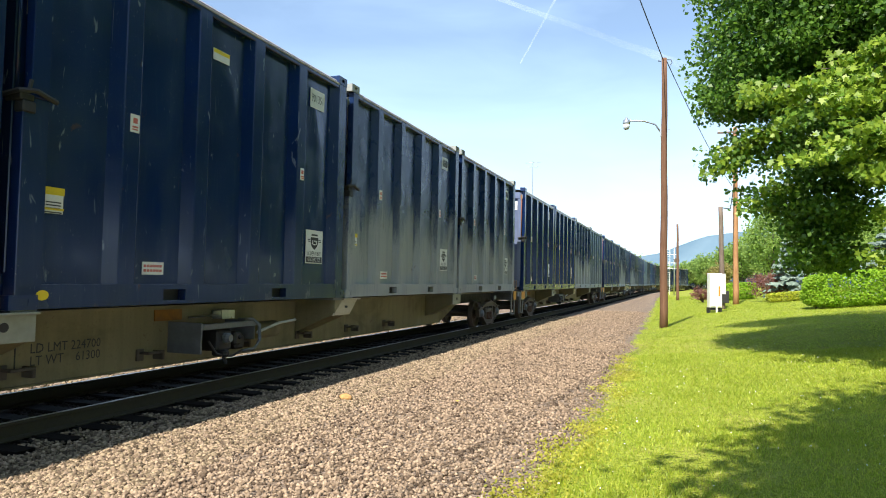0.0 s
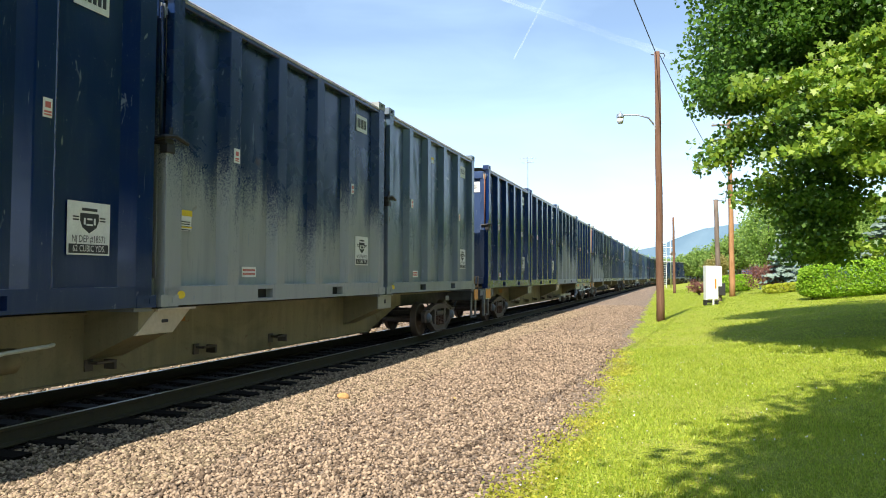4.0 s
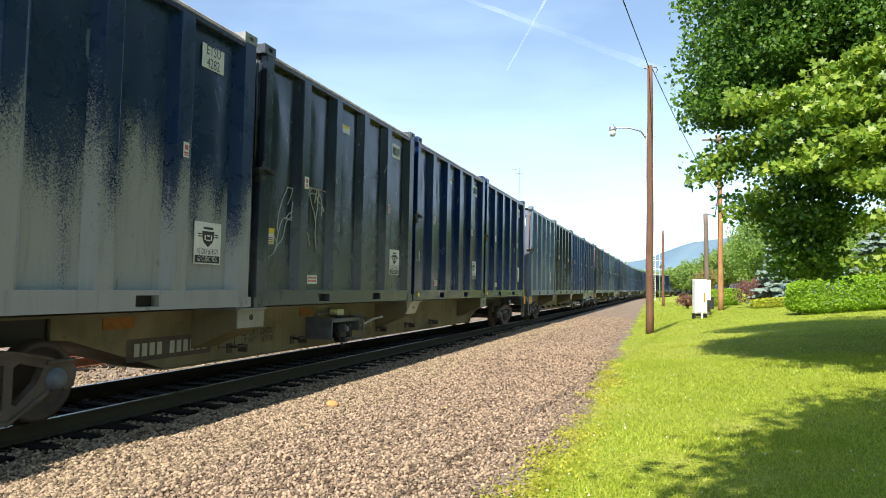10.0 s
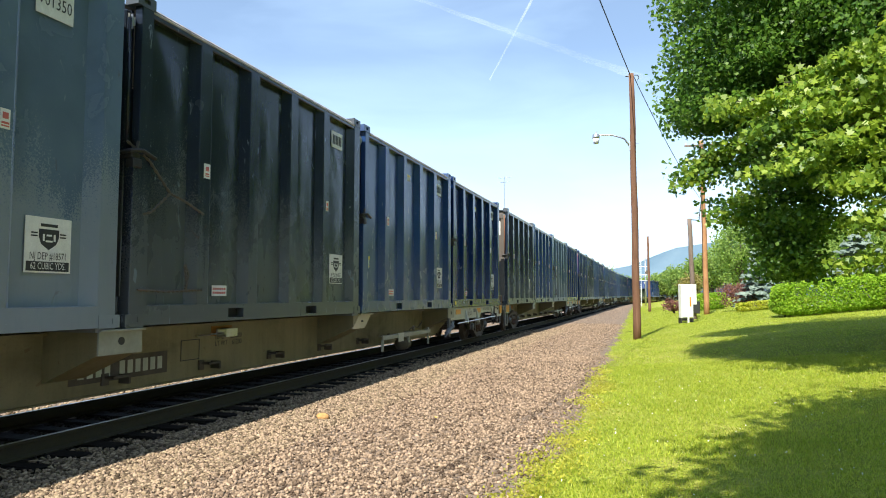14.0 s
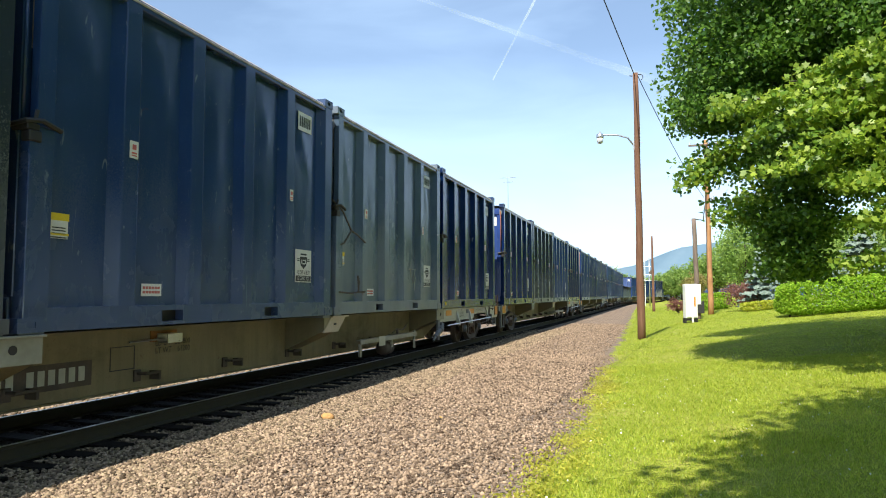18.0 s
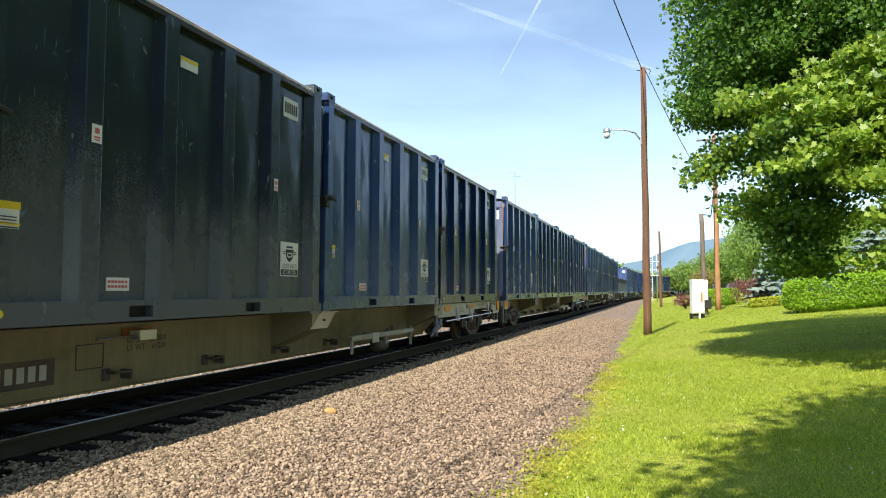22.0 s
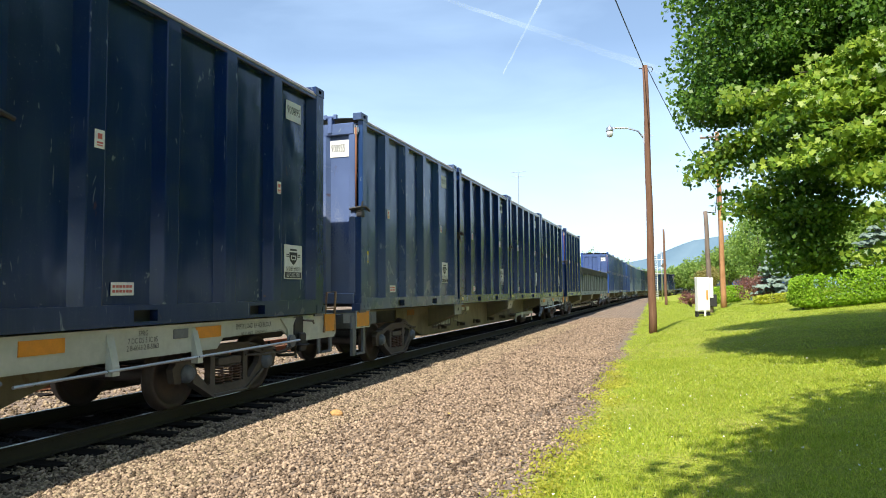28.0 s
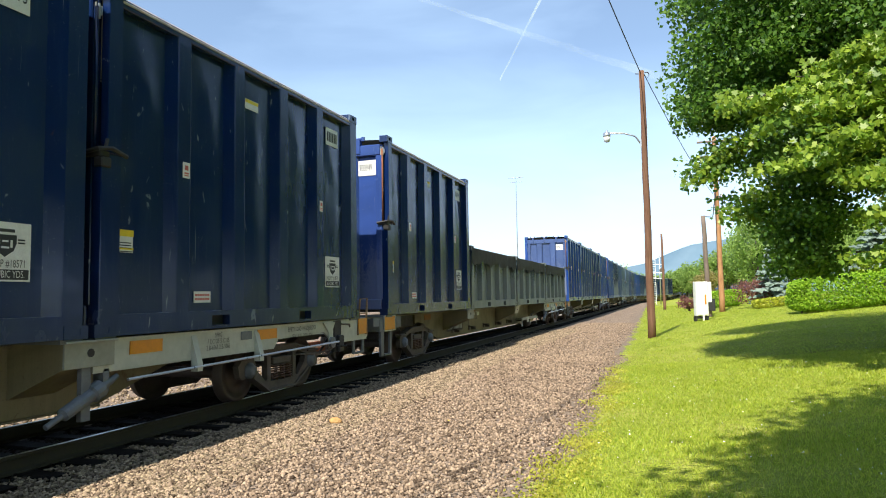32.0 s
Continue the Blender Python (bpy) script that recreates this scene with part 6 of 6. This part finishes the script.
# ---- mountain ----
def mountain():
    bm = bmesh.new()
    top, low = [], []
    for i in range(60):
        x = -700 + 1600 * i / 59
        h = 58 + 60 / (1 + math.exp(-(x + 60) / 60)) + 60 / (1 + math.exp(-(x - 120) / 100)) + 7 * noise.noise((x * 0.01, 0, 0)) + 2.5 * noise.noise((x * 0.06, 3, 0))
        if x < -170:
            h = max(12, h - (-170 - x) * 0.35)
        low.append(bm.verts.new((x, 1850, -5)))
        top.append(bm.verts.new((x, 2050 + 60 * noise.noise((x * 0.004, 9, 1)), h)))
    back = [bm.verts.new((v.co.x, 2500, -5)) for v in top]
    for i in range(59):
        bm.faces.new((low[i], low[i + 1], top[i + 1], top[i]))
        bm.faces.new((top[i], top[i + 1], back[i + 1], back[i]))
    tagged(part("mountain", bm, "mountain", None, "", True), "hazy blue wooded mountain ridge far away", "mountain", kind="structure")


mountain()


def contrail(a, b, width, seed, mat):
    """A vapour trail far up, between two directions from the lawn."""
    bm = bmesh.new()
    d = 3200
    a, b = Vector(a) * d, Vector(b) * d
    side = (b - a).cross(a).normalized()
    n = 30
    rows = []
    for i in range(n + 1):
        p = a.lerp(b, i / n)
        w = width * (0.35 + 0.65 * i / n) * (1 + 0.4 * noise.noise((i * 0.7, seed, 0)))
        p = p + side * width * 0.3 * noise.noise((i * 0.35, seed, 4))
        rows.append((bm.verts.new(p + side * w), bm.verts.new(p - side * w)))
    for q, r in zip(rows, rows[1:]):
        bm.faces.new((q[0], q[1], r[1], r[0]))
    return tagged(part("vapour_trail", bm, mat), "thin white vapour trail in the sky", "vapour trail", kind="structure")


contrail((-0.219, 0.927, 0.305), (-0.115, 0.880, 0.455), 7.0, 1, "cloud")
contrail((-0.33, 0.85, 0.415), (0.02, 0.960, 0.283), 17.0, 2, "thin_cloud")

# ---- poles, lamp, wires ----
def wooden_pole(name, label, x, y, top, r0, r1, mat, lean=(0, 0)):
    z0 = lawn_height(x, y) if x > lawn_edge(y) else -0.2
    ob = thing(name, label, "pole", m=Matrix.Translation((x, y, z0)))
    bm = bmesh.new()
    h = top - z0
    n = 10
    tube(bm, [(lean[0] * i / n + 0.012 * math.sin(i * 1.7), lean[1] * i / n, -0.3 + (h + 0.3) * i / n) for i in range(n + 1)], [r0 + (r1 - r0) * i / n for i in range(n + 1)], 14)
    part("shaft", bm, mat, ob, "", True)
    return ob, h


def lamp_pole():
    ob, h = wooden_pole("street_lamp", "tall brown wooden pole with a lamp on a curved arm", -0.74, 27.5, 10.25, 0.158, 0.10, "pole", (-0.02, 0))
    zl = 7.82
    bm = bmesh.new()
    tube(bm, [(-0.1, 0, zl - 0.35), (-0.35, -0.05, zl + 0.02), (-0.75, -0.1, zl + 0.16), (-1.22, -0.15, zl + 0.19), (-1.38, -0.17, zl + 0.18)], 0.032, 8)
    arm = part("arm", bm, "galv", ob, "curved metal arm", True)
    bm = bmesh.new()
    lathe(bm, [(0.04, 0.16), (0.13, 0.12), (0.15, 0.0), (0.13, -0.05)], pose(-1.42, -0.17, zl + 0.10, 0, 90, 0) @ pose(0, 0, 0, 0, 180, 0), 14)
    part("lamp_head", bm, "galv", ob, "grey lamp head", True)
    bm = bmesh.new()
    lathe(bm, [(0.13, 0.0), (0.125, 0.10), (0.10, 0.20), (0.03, 0.22)], pose(-1.42, -0.17, zl + 0.06, 0, 90, 0), 14)
    part("lamp_globe", bm, "glass", ob, "clear ribbed glass", True)
    part("photocell", boxes((-1.46, -1.38, -0.21, -0.13, zl + 0.24, zl + 0.33), bevel=0.01), "galv", ob)
    part("arm_plate", boxes((-0.17, -0.12, -0.05, 0.05, zl - 0.45, zl - 0.1)), "galv", ob)
    bm = bmesh.new()
    tube(bm, [(-0.14, -0.05, h - 0.12), (-0.26, -0.05, h - 0.10)], 0.02, 6)
    tube(bm, [(0.08, -0.05, h - 0.08), (0.22, -0.05, h - 0.10), (0.26, -0.05, h - 0.2), (0.2, -0.05, h - 0.3)], 0.018, 6)
    part("wire_clamp", bm, "black", ob)
    bm = bmesh.new()
    tube(bm, [(0.11, -0.03, zl - 0.2), (0.2, -0.03, zl - 0.2)], 0.012, 5)
    part("bolt", bm, "galv", ob)


lamp_pole()


def line_pole():
    ob, h = wooden_pole("utility_pole", "orange-brown utility pole with crossarms and wires", 3.16, 48.5, 11.9, 0.19, 0.13, "newpole", (-0.05, 0))
    for z, w in ((h - 0.35, 1.15), (h - 1.35, 1.15)):
        arm = part("crossarm", boxes((-w, w, -0.20, -0.11, z - 0.06, z + 0.06), bevel=0.008), "oldpole", ob)
        for x in (-w + 0.1, -w * 0.5, w * 0.5, w - 0.1):
            bm = bmesh.new()
            lathe(bm, [(0.02, 0.0), (0.05, 0.02), (0.03, 0.06), (0.055, 0.1), (0.02, 0.15)], Matrix.Translation((x, -0.155, z + 0.05)) @ pose(0, 0, 0, 0, -90, 0), 8)
            part("insulator", bm, "glass", arm)
        bm = bmesh.new()
        tube(bm, [(-w * 0.6, -0.16, z - 0.05), (0, -0.16, z - 0.5)], 0.015, 5)
        tube(bm, [(w * 0.6, -0.16, z - 0.05), (0, -0.16, z - 0.5)], 0.015, 5)
        part("brace", bm, "galv", arm)
    bm = bmesh.new()
    lathe(bm, [(0.03, -0.22), (0.12, -0.2), (0.12, 0.2), (0.03, 0.22)], Matrix.Translation((0.28, -0.1, h - 4.1)) @ pose(0, 0, 0, 0, 90, 0), 10)
    part("cutout_can", bm, "galv", ob, "", True)
    part("marker_sleeve", boxes((-0.75, -0.68, -0.3, -0.24, 0.0, 1.9), bevel=0.01), "yellow", ob, "yellow marker sleeve on a guy wire")
    bm = bmesh.new()
    tube(bm, [(-0.1, -0.15, h - 3.6), (-0.45, -2.0, h - 5.6), (-1.1, -6.4, h - 6.0)], 0.03, 6)
    part("service_cable", bm, "black", ob)
    return ob


line_pole()
stub, hs = wooden_pole("stub_pole", "short grey wooden pole with a service cable", 2.05, 42.0, 5.95, 0.15, 0.12, "oldpole", (-0.12, 0))
part("meter_box", boxes((-0.05, 0.32, -0.28, -0.12, 0.35, 1.05), bevel=0.02), "black", stub, "dark meter box")
wooden_pole("far_pole", "thin weathered pole beside the track", -0.66, 73.5, 7.6, 0.15, 0.10, "pole", (-0.05, 0))


def wire(name, label, pts, r):
    bm = bmesh.new()
    tube(bm, pts, r, 5)
    return tagged(part(name, bm, "black"), label, "wire")


def sag(a, b, drop, n=14):
    a, b = Vector(a), Vector(b)
    return [a.lerp(b, i / n) - Vector((0, 0, drop * 4 * (i / n) * (1 - i / n))) for i in range(n + 1)]


wire("power_wire", "dark overhead wire sagging to the lamp pole", sag((-4.0, -12.0, 11.3), (-0.80, 27.45, 10.16), 0.4), 0.018)
wire("power_wire", "dark overhead wire between the two poles", sag((-0.68, 27.45, 10.12), (2.9, 48.3, 8.0), 0.3), 0.016)


def cabinet():
    """White control cabinet on a stand."""
    x, y = 1.62, 38.1
    z = lawn_height(x, y)
    ob = thing("control_cabinet", "white metal control cabinet on a dark stand in the grass", "cabinet", m=Matrix.Translation((x, y, z)) @ pose(0, 0, 0, 0, 0, 16))
    part("body", boxes((-0.40, 0.22, -0.02, 0.45, 0.24, 2.02), bevel=0.02), "white", ob)
    part("door", boxes((-0.37, 0.19, -0.055, -0.022, 0.3, 1.96), bevel=0.01), "white", ob)
    part("side_box", boxes((0.222, 0.42, 0.02, 0.42, 0.95, 2.0), bevel=0.015), "white", ob)
    part("handle", boxes((0.02, 0.10, -0.085, -0.056, 0.85, 1.35), bevel=0.01), "orange", ob, "orange notice")
    part("stand", boxes((-0.42, -0.36, 0.0, 0.46, -0.1, 0.239), (0.16, 0.22, 0.0, 0.46, -0.1, 0.239), (-0.42, 0.22, 0.05, 0.40, 0.10, 0.238)), "black", ob)
    part("marker_stake", boxes((-0.16, -0.08, -0.25, -0.2, -0.35, 0.35)), "white", ob)
    return ob


cabinet()


def signal_mast():
    x, y = -1.55, 112.0
    ob = thing("signal_mast", "white railway signal mast with ladder and cage beside the track", "signal", m=Matrix.Translation((x, y, -0.2)))
    bm = bmesh.new()
    tube(bm, [(0, 0, -0.2), (0, 0, 7.6)], 0.10, 8)
    part("mast", bm, "galv", ob, "", True)
    bm = bmesh.new()
    for sx in (-0.65, -1.15):
        tube(bm, [(sx, 0, 0), (sx, 0, 7.4)], 0.045, 5)
    for k in range(21):
        tube(bm, [(-0.65, 0, 0.3 + 0.35 * k), (-1.15, 0, 0.3 + 0.35 * k)], 0.03, 4)
    part("ladder", bm, "white", ob)
    bm = boxes((-1.3, 0.3, -0.4, 0.4, 4.0, 4.08), (-1.3, -1.2, -0.4, 0.4, 4.9, 4.96), (0.2, 0.3, -0.4, 0.4, 4.9, 4.96), (-1.3, 0.3, -0.42, -0.38, 4.9, 4.98), (-1.3, 0.3, -0.42, -0.38, 6.2, 6.28))
    part("cage", bm, "white", ob)
    bm = bmesh.new()
    lathe(bm, [(0.05, -0.16), (0.34, -0.14), (0.40, -0.04), (0.40, 0.04), (0.12, 0.12), (0.05, 0.3)], Matrix.Translation((0.35, -0.1, 5.3)) @ pose(0, 0, 0, 0, 0, 90), 16)
    part("signal_head", bm, "bark", ob, "dark round signal head seen from behind")
    return ob


signal_mast()


def antenna():
    ob = thing("antenna_mast", "tall thin antenna mast behind the train", "antenna", m=Matrix.Translation((-14.7, 68.5, -0.45)))
    bm = bmesh.new()
    tube(bm, [(0, 0, -0.2), (0, 0, 9), (0, 0, 14.2)], [0.07, 0.05, 0.03], 6)
    part("mast", bm, "galv", ob)
    for z, w in ((14.05, 0.75), (13.6, 0.55)):
        bm = bmesh.new()
        tube(bm, [(-w, 0, z), (w, 0.1, z + 0.05)], 0.022, 5)
        for k in range(6):
            x = -w + 2 * w * k / 5
            tube(bm, [(x, -0.3, z), (x, 0.3, z)], 0.012, 4)
        part("antenna", bm, "galv", ob)


antenna()


def litter():
    """A pale leaf and a yellow leaf on the ground, and one tan stone in the ballast."""
    for name, label, mat, x, y, z, s in (("fallen_leaf", "pale dry leaf lying on the lawn", "white", 1.53, 10.5, lawn_height(1.53, 10.5) + 0.05, 0.055), ("fallen_leaf", "yellow leaf lying on the gravel", "yellow", -2.92, 9.04, -0.165, 0.06)):
        bm = bmesh.new()
        vs = [bm.verts.new((x + s * u, y + s * v, z + 0.4 * s * abs(u))) for u, v in MAPLE_LEAF]
        bm.faces.new(vs)
        bmesh.ops.solidify(bm, geom=bm.faces, thickness=0.004)
        tagged(part(name, bm, mat), label, "leaf")
    bm = bmesh.new()
    bmesh.ops.create_icosphere(bm, subdivisions=2, radius=0.075)
    for v in bm.verts:
        v.co = Vector((v.co.x * 1.3, v.co.y, v.co.z * 0.7)) * (1 + 0.25 * noise.noise(v.co * 14)) + Vector((-4.40, 8.56, -0.15))
    tagged(part("stone", bm, "orange_stone"), "single orange-tan stone lying on the ballast", "stone")


litter()


def clover(n):
    rng = np.random.default_rng(9)
    y = 4.5 + 14 * rng.uniform(0, 1, n) ** 1.4
    x = rng.uniform(-1.2, 5.0, n)
    c = np.stack([x, y, [lawn_height(a, b) + 0.05 for a, b in zip(x, y)]], 1)
    ob = leaf_cloud("clover", c, rng.uniform(0.012, 0.026, n), OVAL_LEAF, "white", None, 9, 0.8)
    tagged(ob, "tiny white clover heads in the lawn", "flowers", kind="stuff")


clover(230)


# ---- loose stones and grass ----
def stones(name, label, n, x0, x1, y0, y1, r0, r1, mat, seed, dens, coarse=True):
    rng = np.random.default_rng(seed)
    t = (1 + 5 ** 0.5) / 2
    iv = np.array([(-1, t, 0), (1, t, 0), (-1, -t, 0), (1, -t, 0), (0, -1, t), (0, 1, t), (0, -1, -t), (0, 1, -t), (t, 0, -1), (t, 0, 1), (-t, 0, -1), (-t, 0, 1)]) / 1.9
    it = np.array([(0, 11, 5), (0, 5, 1), (0, 1, 7), (0, 7, 10), (0, 10, 11), (1, 5, 9), (5, 11, 4), (11, 10, 2), (10, 7, 6), (7, 1, 8), (3, 9, 4), (3, 4, 2), (3, 2, 6), (3, 6, 8), (3, 8, 9), (4, 9, 5), (2, 4, 11), (6, 2, 10), (8, 6, 7), (9, 8, 1)])
    if not coarse:
        iv = np.array([(1, 0, 0), (0, 1, 0), (-1, 0, 0), (0, -1, 0), (0, 0, 1), (0, 0, -1)], float) * 1.1
        it = np.array([(0, 1, 4), (1, 2, 4), (2, 3, 4), (3, 0, 4), (1, 0, 5), (2, 1, 5), (3, 2, 5), (0, 3, 5)])
    nv = len(iv)
    y = y0 + (y1 - y0) * rng.uniform(0, 1, n) ** dens
    x = rng.uniform(x0, x1, n)
    e = lawn_edge(y) - 0.1 + 0.25 * rng.normal(size=n)
    keep = (x < e) & ~((np.abs(np.abs(x - TRACK_X) - GAUGE / 2) < 0.10))
    tie = np.abs((y + 4.0 + 0.26) % 0.52 - 0.26) < 0.14
    keep &= ~(tie & (np.abs(x - TRACK_X) < 1.32))
    x, y = x[keep], y[keep]
    n = len(x)
    r = rng.uniform(r0, r1, n)
    sc = rng.uniform(0.65, 1.2, (n, 1, 3))
    sc[:, :, 2] *= 0.75
    jit = rng.uniform(0.6, 1.25, (n, nv, 1))
    a = rng.uniform(0, 2 * math.pi, n)
    ca, sa = np.cos(a), np.sin(a)
    v = iv[None] * jit * sc
    vx = v[..., 0] * ca[:, None] - v[..., 1] * sa[:, None]
    vy = v[..., 0] * sa[:, None] + v[..., 1] * ca[:, None]
    z = np.array([-0.2 + 0.02 * noise.noise((px * 0.8, py * 0.8, 0)) for px, py in zip(x, y)])
    co = np.stack([vx * r[:, None] + x[:, None], vy * r[:, None] + y[:, None], v[..., 2] * r[:, None] + (z + r * 0.25)[:, None]], 2)
    fi = (it[None] + nv * np.arange(n)[:, None, None]).reshape(-1)
    me = bpy.data.meshes.new(name)
    me.vertices.add(n * nv)
    me.vertices.foreach_set("co", co.astype(np.float32).ravel())
    me.loops.add(len(fi))
    me.loops.foreach_set("vertex_index", fi.astype(np.int32))
    me.polygons.add(len(fi) // 3)
    me.polygons.foreach_set("loop_start", np.arange(0, len(fi), 3, dtype=np.int32))
    me.update(calc_edges=True)
    me.materials.append(M[mat])
    tagged(new(name, me), label, "stones", kind="stuff")


stones("ballast_stones", "coarse pale ballast stones along the track", 17000, -6.15, -4.0, 3.5, 13, 0.013, 0.029, "ballast", 1, 1.3)
stones("ballast_stones", "coarse pale ballast stones along the track", 13000, -6.15, -4.2, 12.5, 34, 0.020, 0.040, "ballast", 6, 1.2, False)
stones("oily_stones", "ballast stones between the ties, darkened for oil and shade", 9000, -8.8, -6.0, 3.5, 24, 0.018, 0.036, "grimy", 8, 1.4, False)
stones("shoulder_gravel", "brownish crushed gravel of the track shoulder", 50000, -5.2, -0.9, 3.5, 20, 0.011, 0.031, "gravel", 2, 1.45, False)
stones("shoulder_gravel", "brownish crushed gravel of the track shoulder", 16000, -5.2, -1.6, 18, 42, 0.016, 0.034, "gravel", 7, 1.1, False)
stones("siding_stones", "sunlit brown ballast stones under the second track", 7000, -13.5, -8.6, 4, 30, 0.025, 0.045, "ballast", 3, 1.4, False)


def grass(n, x0, x1, y0, y1, h, seed, dens):
    rng = np.random.default_rng(seed)
    y = y0 + (y1 - y0) * rng.uniform(0, 1, n) ** dens
    x = rng.uniform(x0, x1, n)
    e = lawn_edge(y) + np.abs(rng.normal(size=n)) * 0.3 + 0.02
    e += np.array([0.9 * noise.noise((px * 0.9, py * 0.9, 7)) for px, py in zip(x, y)]) * 0.35
    k = x > e
    x, y = x[k], y[k]
    n = len(x)
    z = np.array([lawn_height(px, py) if px > lawn_edge(py) else -0.2 for px, py in zip(x, y)])
    hh = h * rng.uniform(0.5, 1.3, n)
    a = rng.uniform(0, 2 * math.pi, n)
    w = 0.0035 + 0.0025 * rng.uniform(0, 1, n) + 0.00045 * y
    lean = rng.normal(size=(n, 2)) * hh[:, None] * 0.45
    b = np.stack([x, y, z - 0.01], 1)
    du = np.stack([np.cos(a) * w, np.sin(a) * w, np.zeros(n)], 1)
    tip = b + np.stack([lean[:, 0], lean[:, 1], hh], 1)
    co = np.stack([b - du, b + du, tip], 1)
    me = bpy.data.meshes.new("grass")
    me.vertices.add(n * 3)
    me.vertices.foreach_set("co", co.astype(np.float32).ravel())
    me.loops.add(n * 3)
    me.loops.foreach_set("vertex_index", np.arange(n * 3, dtype=np.int32))
    me.polygons.add(n)
    me.polygons.foreach_set("loop_start", np.arange(0, n * 3, 3, dtype=np.int32))
    me.update(calc_edges=True)
    me.materials.append(M["grass"])
    tagged(new("grass", me), "short mown bright-green grass", "grass", kind="stuff")


def edge_weeds(n):
    """Sparse yellowing weeds where the lawn frays out into the gravel."""
    rng = np.random.default_rng(77)
    cy = 4.6 + 12 * rng.uniform(0, 1, 90) ** 1.6
    cx = lawn_edge(cy) + rng.uniform(0.02, 0.42, 90)
    k = rng.integers(0, 90, n)
    x, y = cx[k] + rng.normal(size=n) * 0.10, cy[k] + rng.normal(size=n) * 0.14
    z = np.array([lawn_height(px, py) for px, py in zip(x, y)]) + rng.uniform(0.0, 0.055, n)
    ob = leaf_cloud("edge_weeds", np.stack([x, y, z], 1), rng.uniform(0.018, 0.045, n), OVAL_LEAF, "weed", None, 78, 0.45)
    tagged(ob, "sparse yellow-green weeds along the gravel", "weeds", kind="stuff")


edge_weeds(6500)
grass(170000, -2.4, 5.5, 4.0, 17.0, 0.045, 4, 1.5)
grass(80000, -3.2, 10.0, 15.0, 48.0, 0.048, 5, 1.2)
grass(34000, -3.0, 12.0, 46.0, 95.0, 0.055, 6, 1.1)


# ---- motion of the train ----
def run(t):
    """Where the leading container edge of the car numbered 0 stands at t seconds."""
    return 25.604 - 8.1381 * t + 0.029099 * t * t - 0.00005011 * t * t * t


def car_pose(n, t):
    s = run(t) + n * P - LEAD
    a, _ = line(s + TRUCKS[0])
    b, _ = line(s + TRUCKS[1])
    d = b - a
    turn = -math.degrees(math.atan2(d.x, d.y))
    return Matrix.Translation(a) @ pose(0, 0, 0, 0, 0, turn) @ Matrix.Translation((0, -TRUCKS[0], 0))


def motions():
    times = [float(t) for t in range(0, 33)]
    for n, car in CARS.items():
        rows = [(t, car_pose(n, t)) for t in times]
        walk(car, rows)
        for k in range(4):
            off = Matrix.Translation((0, LEAD + PITCH * k, DECK))
            walk(BOXES[n, k], [(t, m @ off) for t, m in rows])
    # the wheels roll; a little under a quarter turn from row to row
    ticks = [k / 15 for k in range(0, 481)]
    roll = [math.degrees((run(0) - run(t)) / WHEEL_R) for t in ticks]
    near = {id(CARS[n]) for n in range(-1, 10)}
    for ax, car, dy in WHEELS:
        if id(car) in near:
            walk(ax, [(t, pose(0, dy, WHEEL_R, a)) for t, a in zip(ticks, roll)])


motions()
